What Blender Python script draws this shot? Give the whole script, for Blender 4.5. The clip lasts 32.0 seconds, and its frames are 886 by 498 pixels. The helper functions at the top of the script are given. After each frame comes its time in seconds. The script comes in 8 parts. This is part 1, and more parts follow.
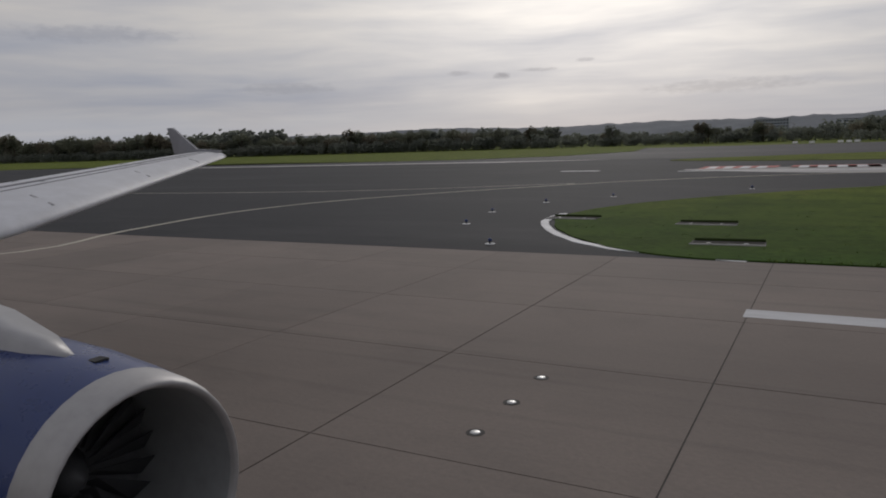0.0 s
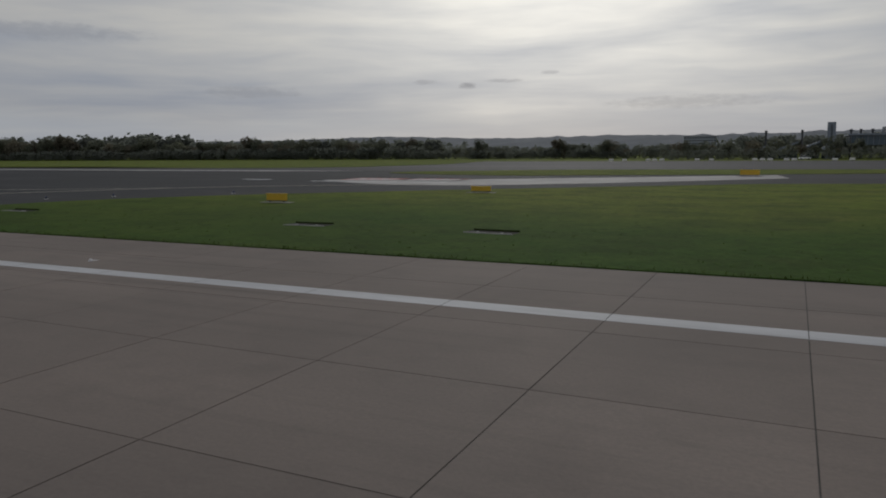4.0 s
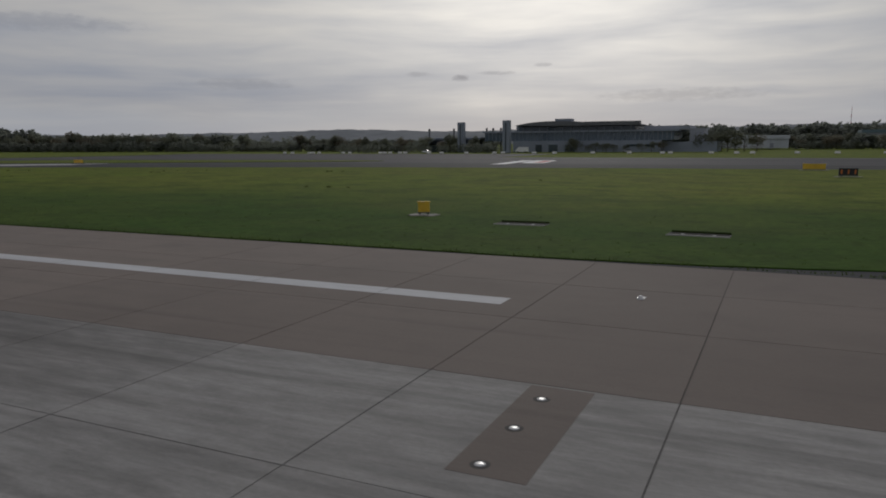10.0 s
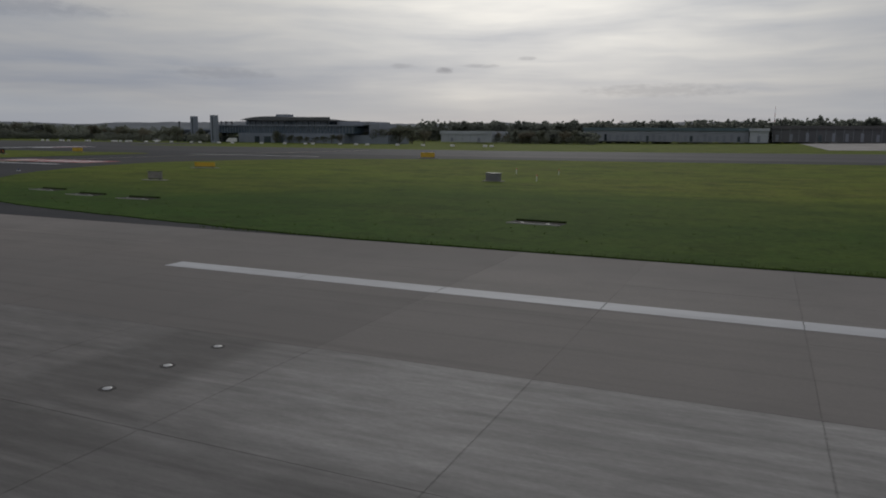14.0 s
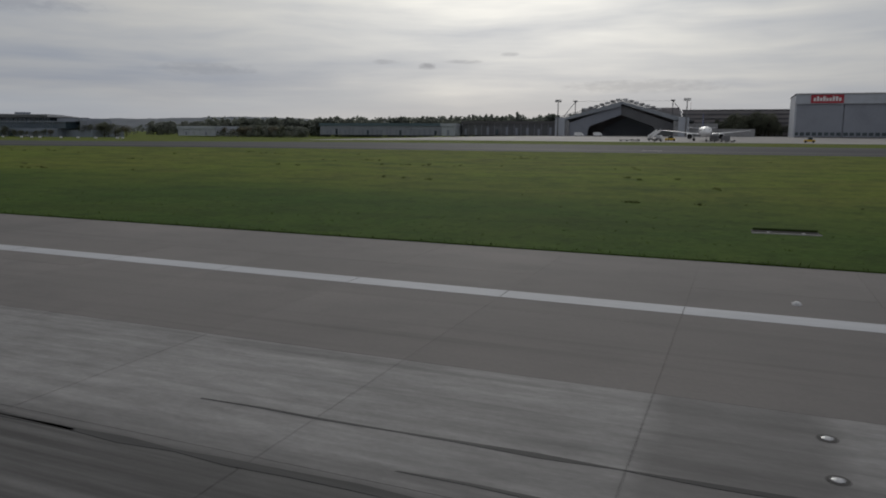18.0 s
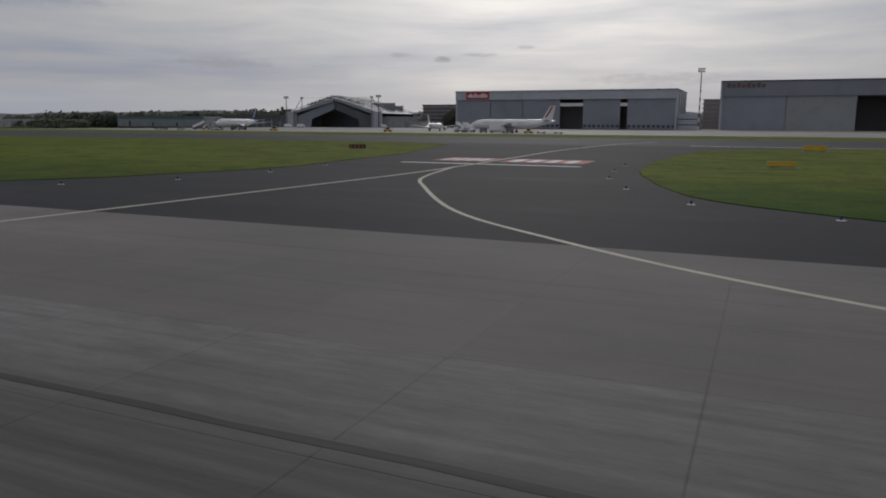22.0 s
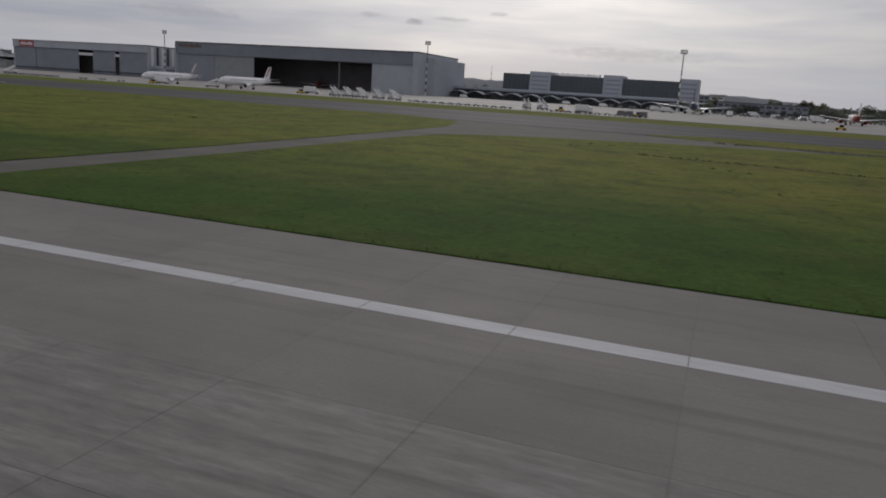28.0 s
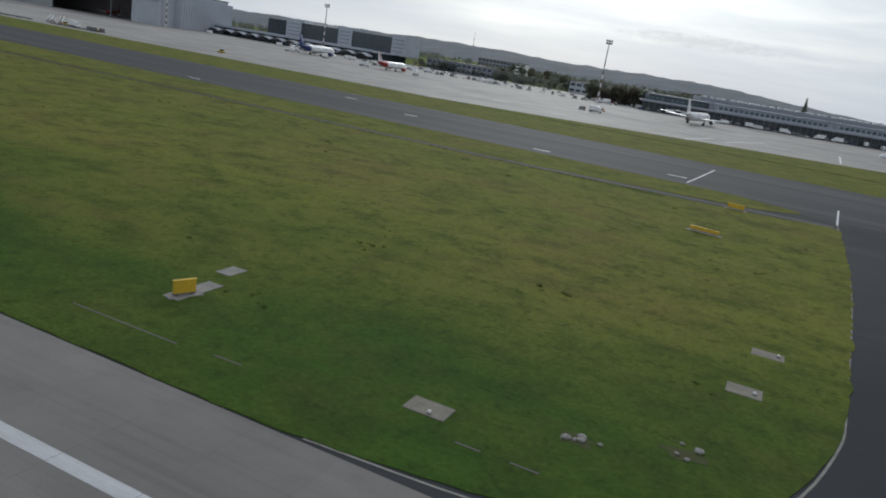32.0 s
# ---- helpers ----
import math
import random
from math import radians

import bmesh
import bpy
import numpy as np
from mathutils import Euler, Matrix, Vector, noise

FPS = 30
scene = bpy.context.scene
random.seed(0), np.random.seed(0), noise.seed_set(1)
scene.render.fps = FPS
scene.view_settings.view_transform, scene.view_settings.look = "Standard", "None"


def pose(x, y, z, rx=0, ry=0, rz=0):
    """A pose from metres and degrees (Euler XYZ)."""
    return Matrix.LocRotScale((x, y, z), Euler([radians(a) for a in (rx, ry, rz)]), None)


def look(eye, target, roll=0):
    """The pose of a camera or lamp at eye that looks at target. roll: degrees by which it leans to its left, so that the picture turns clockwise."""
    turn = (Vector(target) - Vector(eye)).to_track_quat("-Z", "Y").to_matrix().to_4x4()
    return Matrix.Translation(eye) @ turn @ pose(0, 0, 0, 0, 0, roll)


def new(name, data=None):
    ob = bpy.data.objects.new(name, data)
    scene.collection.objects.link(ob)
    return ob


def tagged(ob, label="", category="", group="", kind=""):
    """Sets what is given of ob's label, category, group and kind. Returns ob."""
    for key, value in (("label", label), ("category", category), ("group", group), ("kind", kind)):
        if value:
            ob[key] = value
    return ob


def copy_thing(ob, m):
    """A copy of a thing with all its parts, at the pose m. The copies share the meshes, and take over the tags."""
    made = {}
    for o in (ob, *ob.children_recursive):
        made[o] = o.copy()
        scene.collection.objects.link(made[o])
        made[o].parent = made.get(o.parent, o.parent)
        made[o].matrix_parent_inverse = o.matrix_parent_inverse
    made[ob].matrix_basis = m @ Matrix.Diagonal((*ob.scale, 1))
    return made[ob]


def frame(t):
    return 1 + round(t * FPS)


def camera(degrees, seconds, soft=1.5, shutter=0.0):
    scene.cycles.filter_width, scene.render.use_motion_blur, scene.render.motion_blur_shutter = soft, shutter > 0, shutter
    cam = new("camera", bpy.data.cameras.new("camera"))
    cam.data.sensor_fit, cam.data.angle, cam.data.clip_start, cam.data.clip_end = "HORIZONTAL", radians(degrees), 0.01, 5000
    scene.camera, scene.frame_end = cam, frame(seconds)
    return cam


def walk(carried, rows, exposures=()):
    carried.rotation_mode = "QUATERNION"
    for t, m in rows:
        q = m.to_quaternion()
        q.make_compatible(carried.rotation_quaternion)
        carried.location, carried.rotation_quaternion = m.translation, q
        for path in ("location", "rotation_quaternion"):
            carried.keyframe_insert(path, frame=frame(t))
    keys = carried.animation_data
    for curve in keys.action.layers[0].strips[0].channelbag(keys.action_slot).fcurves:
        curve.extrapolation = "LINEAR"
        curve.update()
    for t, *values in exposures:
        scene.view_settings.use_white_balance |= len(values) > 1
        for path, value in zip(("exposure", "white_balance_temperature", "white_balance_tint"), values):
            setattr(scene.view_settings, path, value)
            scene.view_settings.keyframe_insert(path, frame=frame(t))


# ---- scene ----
# seconds, stops, kelvin, tint: the camera's own drift of exposure and white balance
EXPOSE = [(0.0, 0.0, 6390, 12), (3.0, -0.2, 6290, 8), (9.0, -0.2, 6340, 10), (14.0, -0.17, 6290, 9), (16.5, -0.1, 6290, 8), (20.0, -0.05, 6240, 8), (21.0, 0.0, 6340, 11), (22.0, -0.12, 6240, 11), (23.0, 0.0, 6340, 11), (28.0, 0.08, 6340, 12), (30.0, 0.02, 6240, 7), (31.0, 0.15, 6060, 9), (32.0, 0.56, 5910, 4)]
# camera: the left cabin window of an airliner on its take-off run; x along the runway, y out of the window
# the whole place is built in true metres and then brought to this scale, so that the take-off run
# keeps to the greatest speed that a camera may have here
SCALE = 0.495
cam = camera(62.52, 32.0, 1.9, 0.025)
PATH = [  # seconds, x, y, z, tilt above level, lean, turn
    (0.0, -85.68, 0.0, 4.66, -8.28, 1.96, 28.28),
    (0.5, -81.33, 0.0, 4.67, -8.15, 1.29, 28.08),
    (1.0, -76.31, 0.0, 4.53, -8.02, 0.71, 27.86),
    (1.5, -70.74, 0.0, 4.67, -7.90, 0.38, 27.58),
    (2.0, -64.57, 0.0, 4.56, -7.78, 0.24, 27.25),
    (2.5, -57.79, 0.0, 4.67, -7.70, 0.49, 26.86),
    (3.0, -50.35, 0.0, 4.64, -7.64, 0.76, 26.44),
    (3.5, -42.26, 0.0, 4.67, -7.65, 0.70, 25.99),
    (4.0, -33.50, 0.0, 4.67, -7.68, 0.53, 25.54),
    (4.5, -24.08, 0.0, 4.67, -7.73, 0.34, 25.10),
    (5.0, -14.00, 0.0, 4.67, -7.79, 0.16, 24.73),
    (5.5, -3.25, 0.0, 4.67, -7.92, 0.06, 24.53),
    (6.0, 8.22, 0.0, 4.67, -8.21, 0.21, 24.86),
    (6.5, 20.36, 0.0, 4.67, -8.41, 0.68, 24.98),
    (7.0, 33.17, 0.0, 4.68, -8.63, 0.38, 24.76),
    (7.5, 46.65, 0.0, 4.67, -8.68, 0.87, 24.99),
    (8.0, 60.81, 0.0, 4.67, -8.52, 0.78, 25.60),
    (8.5, 75.63, 0.0, 4.67, -8.41, 0.75, 25.52),
    (9.0, 91.11, 0.0, 4.65, -8.44, 0.84, 25.50),
    (9.5, 107.24, 0.0, 4.67, -8.48, 0.58, 25.38),
    (10.0, 124.02, 0.0, 4.67, -8.27, 0.40, 24.99),
    (10.5, 141.42, 0.0, 4.67, -8.26, 0.05, 24.72),
    (11.0, 159.46, 0.0, 4.67, -8.16, 0.10, 24.73),
    (11.5, 178.12, 0.0, 4.67, -8.08, -0.19, 23.97),
    (12.0, 197.41, 0.0, 4.71, -8.06, 0.15, 23.97),
    (12.5, 217.34, 0.0, 4.67, -8.31, -0.00, 24.04),
    (13.0, 237.92, 0.0, 4.68, -8.52, 0.05, 23.86),
    (13.5, 259.15, 0.0, 4.67, -8.79, -0.19, 23.82),
    (14.0, 281.05, 0.0, 4.67, -8.84, -0.43, 23.69),
    (14.5, 303.61, 0.0, 4.67, -8.96, -0.59, 23.78),
    (15.0, 326.84, 0.0, 4.67, -9.05, -0.67, 23.70),
    (15.5, 350.72, 0.0, 4.67, -9.12, -0.72, 23.56),
    (16.0, 375.26, 0.0, 4.67, -9.17, -0.75, 23.39),
    (16.5, 400.42, 0.0, 4.67, -9.14, -0.71, 23.15),
    (17.0, 426.20, 0.0, 4.67, -8.91, -0.47, 22.74),
    (17.5, 452.57, 0.0, 4.67, -9.26, -0.38, 22.44),
    (18.0, 479.52, 0.0, 4.68, -9.14, -0.33, 22.38),
    (18.5, 507.02, 0.0, 4.67, -9.40, -0.32, 22.38),
    (19.0, 535.08, 0.0, 4.66, -9.29, -0.35, 22.59),
    (19.5, 563.66, 0.0, 4.67, -9.57, -0.33, 22.61),
    (20.0, 592.76, 0.0, 4.65, -9.56, -0.15, 22.81),
    (20.5, 622.37, 0.0, 4.67, -9.74, -0.26, 23.02),
    (21.0, 652.47, 0.0, 4.67, -9.82, 0.00, 23.44),
    (21.5, 683.06, 0.0, 4.67, -9.81, -0.30, 23.32),
    (22.0, 714.13, 0.0, 4.68, -9.65, -0.33, 23.57),
    (22.5, 745.67, 0.0, 4.74, -9.64, -0.44, 23.50),
    (23.0, 777.67, 0.0, 4.84, -9.45, -0.51, 22.59),
    (23.5, 810.12, 0.0, 4.90, -9.44, -0.49, 22.45),
    (24.0, 843.02, 0.0, 4.95, -9.36, -0.30, 22.21),
    (24.5, 876.37, 0.0, 4.97, -9.46, -0.37, 21.89),
    (25.0, 910.16, 0.0, 5.05, -9.68, -0.60, 21.82),
    (25.5, 944.38, 0.0, 5.17, -9.96, -0.87, 21.82),
    (26.0, 979.04, 0.0, 5.42, -10.29, -1.16, 21.84),
    (26.5, 1014.13, 0.0, 5.85, -10.69, -1.46, 21.81),
    (27.0, 1049.64, 0.0, 6.29, -11.31, -1.73, 21.63),
    (27.5, 1085.59, 0.0, 6.55, -11.77, -2.71, 21.28),
    (28.0, 1121.95, 0.0, 6.78, -12.25, -3.52, 21.16),
    (28.5, 1158.74, 0.0, 7.21, -12.50, -4.92, 21.21),
    (29.0, 1195.96, 0.0, 8.00, -12.84, -5.62, 21.13),
    (29.5, 1233.59, 0.0, 9.08, -12.94, -6.47, 21.10),
    (30.0, 1271.64, 0.0, 10.68, -13.13, -7.32, 21.02),
    (30.5, 1310.16, 0.0, 12.90, -13.26, -7.78, 21.28),
    (31.0, 1349.12, 0.0, 15.38, -13.49, -8.14, 21.96),
    (31.5, 1388.5, 0.0, 17.75, -14.22, -8.55, 23.6),
    (32.0, 1428.3, 0.0, 20.1, -15.2, -8.85, 25.66),
]
walk(cam, [(t, pose(x * SCALE, y * SCALE, z * SCALE, 90 + a, b, c)) for t, x, y, z, a, b, c in PATH], EXPOSE)

# ------------------------------------------------------------------ light
SUN_AZ, SUN_EL = radians(-16), radians(21)
sun_dir = Vector((math.sin(SUN_AZ) * math.cos(SUN_EL), math.cos(SUN_AZ) * math.cos(SUN_EL), math.sin(SUN_EL)))


class Nodes:
    """Short spelling for building node trees."""

    def __init__(self, tree):
        self.tree = tree
        tree.nodes.clear()

    def add(self, kind, **kw):
        n = self.tree.nodes.new(kind)
        for k, v in kw.items():
            if k == "operation":
                n.operation = v
            elif k == "blend_type":
                n.blend_type = v
            elif k == "data_type":
                n.data_type = v
            elif k == "noise_dimensions":
                n.noise_dimensions = v
        return n

    def link(self, a, b):
        self.tree.links.new(a, b)

    def put(self, socket, v):
        if isinstance(v, bpy.types.NodeSocket):
            self.link(v, socket)
        elif isinstance(v, (tuple, list)) and len(v) == 3 and len(socket.default_value) == 4:
            socket.default_value = (*v, 1)
        else:
            socket.default_value = v

    def math(self, op, a, b=0.0, c=0.0, clamp=False):
        n = self.add("ShaderNodeMath", operation=op)
        n.use_clamp = clamp
        for s, v in zip(n.inputs, (a, b, c)):
            self.put(s, v)
        return n.outputs[0]

    def vec(self, op, a, b=(0, 0, 0)):
        n = self.add("ShaderNodeVectorMath", operation=op)
        self.put(n.inputs[0], a)
        self.put(n.inputs[1], b)
        return n.outputs[1] if op in ("DOT_PRODUCT", "LENGTH") else n.outputs[0]

    def mix(self, f, a, b, blend="MIX"):
        n = self.add("ShaderNodeMixRGB", blend_type=blend)
        self.put(n.inputs[0], f)
        self.put(n.inputs[1], a)
        self.put(n.inputs[2], b)
        return n.outputs[0]

    def noise(self, vector, scale, detail=3.0, rough=0.55):
        n = self.add("ShaderNodeTexNoise", noise_dimensions="3D")
        self.put(n.inputs["Vector"], vector)
        n.inputs["Scale"].default_value = scale
        n.inputs["Detail"].default_value = detail
        n.inputs["Roughness"].default_value = rough
        return n.outputs["Fac"]

    def ramp(self, f, lo, hi, a=0.0, b=1.0):
        n = self.add("ShaderNodeMapRange")
        n.clamp = True
        self.put(n.inputs[0], f)
        for i, v in enumerate((lo, hi, a, b)):
            n.inputs[i + 1].default_value = v
        return n.outputs[0]


def overcast():
    """High broken overcast: a clear sky far behind, grey sheets of cloud in front, brighter about the veiled sun."""
    w = bpy.data.worlds.new("overcast_sky")
    w.use_nodes = True
    scene.world = w
    k = Nodes(w.node_tree)
    co = k.add("ShaderNodeTexCoord").outputs["Generated"]
    sep = k.add("ShaderNodeSeparateXYZ")
    k.link(co, sep.inputs[0])
    azim = k.math("ARCTAN2", sep.outputs[0], sep.outputs[1])
    elev = k.math("ARCSINE", sep.outputs[2])
    comb = k.add("ShaderNodeCombineXYZ")
    k.put(comb.inputs[0], azim)
    k.put(comb.inputs[1], k.math("POWER", k.math("MAXIMUM", elev, 0.0), 0.7))
    flat = comb.outputs[0]
    bend = k.noise(k.vec("MULTIPLY", flat, (3.0, 9.0, 1.0)), 1.0, 3.0, 0.5)
    off = k.add("ShaderNodeCombineXYZ")
    k.put(off.inputs[1], k.math("MULTIPLY", k.math("SUBTRACT", bend, 0.5), 0.05))
    soft_ = k.vec("ADD", flat, off.outputs[0])
    broad = k.noise(k.vec("MULTIPLY", soft_, (1.6, 9.0, 1.0)), 1.0, 2.0, 0.45)
    mid = k.noise(k.vec("MULTIPLY", soft_, (4.2, 30.0, 1.0)), 1.0, 3.0, 0.5)
    puff = k.noise(k.vec("MULTIPLY", soft_, (16.0, 60.0, 1.0)), 1.0, 4.0, 0.55)
    sheet_ = k.math("ADD", k.math("ADD", k.math("MULTIPLY", broad, 0.55), k.math("MULTIPLY", mid, 0.35)), k.math("MULTIPLY", puff, 0.1))
    light = k.ramp(sheet_, 0.34, 0.66)
    dot = k.math("MAXIMUM", k.vec("DOT_PRODUCT", co, tuple(sun_dir)), 0.0)
    wide = k.math("POWER", dot, 7.0)
    tight = k.math("POWER", dot, 30.0)
    col = k.mix(light, SKY_DARK, SKY_LIGHT)
    glow = k.math("ADD", k.math("MULTIPLY", wide, SKY_WIDE), k.math("MULTIPLY", tight, SKY_TIGHT))
    glow = k.math("MULTIPLY", glow, k.ramp(sheet_, 0.34, 0.66, 0.6, 1.25))
    lit = k.mix(1.0, col, k.mix(1.0, (1.0, 0.935, 0.81), glow, "MULTIPLY"), "ADD")
    # the sheet thickens and turns bluer towards the horizon
    low = k.ramp(elev, 0.0, 0.16, 1.0, 0.0)
    lit = k.mix(low, k.mix(1.0, lit, (1.05, 1.05, 1.05), "MULTIPLY"), k.mix(1.0, lit, (0.84, 0.86, 0.92), "MULTIPLY"))
    # a blue-grey bank with an uneven top lies along the horizon
    top_ = k.math("MULTIPLY", k.math("SUBTRACT", k.noise(k.vec("MULTIPLY", flat, (3.2, 0.0, 1.0)), 1.0, 3.0, 0.55), 0.5), 0.075)
    bank = k.ramp(k.math("ADD", elev, top_), 0.034, 0.056, 0.5, 0.0)
    lit = k.mix(bank, lit, (0.39, 0.415, 0.465))
    # small dark scud under the sheet
    ragged = k.math("SUBTRACT", k.noise(k.vec("MULTIPLY", flat, (60.0, 110.0, 1.0)), 1.0, 3.0, 0.6), 0.5)
    for az, el, ra, re, dark in SCUD:
        u = k.math("DIVIDE", k.math("SUBTRACT", azim, radians(az)), radians(ra))
        v = k.math("DIVIDE", k.math("SUBTRACT", elev, radians(el)), radians(re))
        q = k.math("ADD", k.math("ADD", k.math("MULTIPLY", u, u), k.math("MULTIPLY", v, v)), k.math("MULTIPLY", ragged, 2.6))
        lit = k.mix(k.ramp(q, 0.1, 1.1, dark, 0.0), lit, (0.26, 0.265, 0.3))
    sky = k.add("ShaderNodeTexSky")
    sky.sky_type = "NISHITA"
    sky.sun_disc = False
    sky.sun_elevation = SUN_EL
    sky.sun_rotation = SUN_AZ
    b1 = k.add("ShaderNodeBackground")
    k.link(sky.outputs[0], b1.inputs[0])
    b1.inputs[1].default_value = 0.05
    b2 = k.add("ShaderNodeBackground")
    k.link(lit, b2.inputs[0])
    b2.inputs[1].default_value = 1.0
    m = k.add("ShaderNodeMixShader")
    m.inputs[0].default_value = 0.93
    k.link(b1.outputs[0], m.inputs[1])
    k.link(b2.outputs[0], m.inputs[2])
    out = k.add("ShaderNodeOutputWorld")
    k.link(m.outputs[0], out.inputs[0])


SKY_DARK, SKY_LIGHT, SKY_WIDE, SKY_TIGHT = (0.262, 0.283, 0.34), (0.468, 0.445, 0.418), 0.26, 0.66
SCUD = [(-23.6, 4.9, 0.75, 0.26, 0.75), (-26.9, 5.2, 1.1, 0.2, 0.4), (-17.4, 5.8, 0.7, 0.18, 0.4), (-20.8, 5.25, 1.6, 0.16, 0.4), (-7.4, 3.4, 6.0, 0.5, 0.35), (-40.0, 4.4, 4.0, 0.45, 0.4), (-53.0, 8.2, 6.0, 0.6, 0.4)]
overcast()
lamp = bpy.data.lights.new("sun", "SUN")
lamp.energy, lamp.angle, lamp.color = 0.5, radians(14), (1.0, 0.95, 0.88)
sun = new("sun", lamp)
sun.matrix_world = look(tuple(sun_dir * 500), (0, 0, 0))
tagged(sun, kind="structure")

# ------------------------------------------------------------------ materials


def surface(name, a, b, rough=0.8, scale=0.5, fine=6.0, bump=0.15, metal=0.0, local=False, stretch=(1, 1, 1), vary=0.0, dirt=0.0, dirt_col=(0.05, 0.045, 0.04), spec=0.4, extra=None, thin=0.0):
    """A painted, mineral or metal surface: two colours mixed at two scales, stains, grain and fine relief."""
    m = bpy.data.materials.new(name)
    m.use_nodes = True
    k = Nodes(m.node_tree)
    p = k.add("ShaderNodeTexCoord").outputs["Object"] if local else k.vec("MULTIPLY", k.add("ShaderNodeNewGeometry").outputs["Position"], (1 / SCALE,) * 3)
    q = k.vec("MULTIPLY", p, stretch)
    n1 = k.ramp(k.noise(q, scale, 4.0), 0.33, 0.67)
    n2 = k.noise(q, fine, 4.0, 0.65)
    col = k.mix(n1, a, b)
    col = k.mix(1.0, col, k.ramp(n2, 0.2, 0.8, 0.86, 1.14), "MULTIPLY")
    if vary:
        r = k.math("ADD", k.add("ShaderNodeObjectInfo").outputs["Random"], k.add("ShaderNodeNewGeometry").outputs["Random Per Island"])
        r = k.math("FRACT", k.math("MULTIPLY", r, 1.37))
        col = k.mix(1.0, col, k.ramp(r, 0.0, 1.0, 1.0 - vary, 1.0 + vary), "MULTIPLY")
    if dirt:
        d = k.ramp(k.noise(k.vec("ADD", q, (31.0, 7.0, 3.0)), scale * 2.7, 5.0, 0.6), 0.52, 0.72)
        col = k.mix(k.math("MULTIPLY", d, dirt), col, dirt_col)
    if extra:
        col = extra(k, p, col)
    s = k.add("ShaderNodeBsdfPrincipled")
    k.put(s.inputs["Base Color"], col)
    k.put(s.inputs["Roughness"], k.ramp(n2, 0.25, 0.75, max(0.02, rough - 0.08), min(1.0, rough + 0.08)))
    s.inputs["Metallic"].default_value = metal
    s.inputs["Specular IOR Level"].default_value = spec
    if bump:
        b_ = k.add("ShaderNodeBump")
        b_.inputs["Strength"].default_value = bump
        b_.inputs["Distance"].default_value = 0.02
        k.link(n2, b_.inputs["Height"])
        k.link(b_.outputs[0], s.inputs["Normal"])
    o = k.add("ShaderNodeOutputMaterial")
    if thin:
        tr = k.add("ShaderNodeBsdfTranslucent")
        k.put(tr.inputs[0], k.mix(1.0, col, (1.5, 1.5, 1.3), "MULTIPLY"))
        mx = k.add("ShaderNodeMixShader")
        mx.inputs[0].default_value = thin
        k.link(s.outputs[0], mx.inputs[1])
        k.link(tr.outputs[0], mx.inputs[2])
        k.link(mx.outputs[0], o.inputs[0])
    else:
        k.link(s.outputs[0], o.inputs[0])
    return m


def streaks(amount, low, high, tone=(0.035, 0.033, 0.032), across=1.6):
    """Tyre rubber laid down along the runway: long thin dark smears."""

    def apply(k, p, col):
        q = k.vec("MULTIPLY", p, (0.045, across, 1.0))
        broad = k.ramp(k.noise(q, 1.0, 3.0, 0.6), low, high)
        thin = k.ramp(k.noise(k.vec("MULTIPLY", p, (0.06, 2.6, 1.0)), 1.0, 3.0, 0.6), 0.5, 0.75)
        patch = k.ramp(k.noise(k.vec("MULTIPLY", p, (0.02, 0.12, 1.0)), 1.0, 2.0), 0.35, 0.62)
        f = k.math("MULTIPLY", k.math("MULTIPLY", k.math("ADD", broad, k.math("MULTIPLY", thin, 0.35)), patch), amount, clamp=True)
        return k.mix(f, col, tone)

    return apply


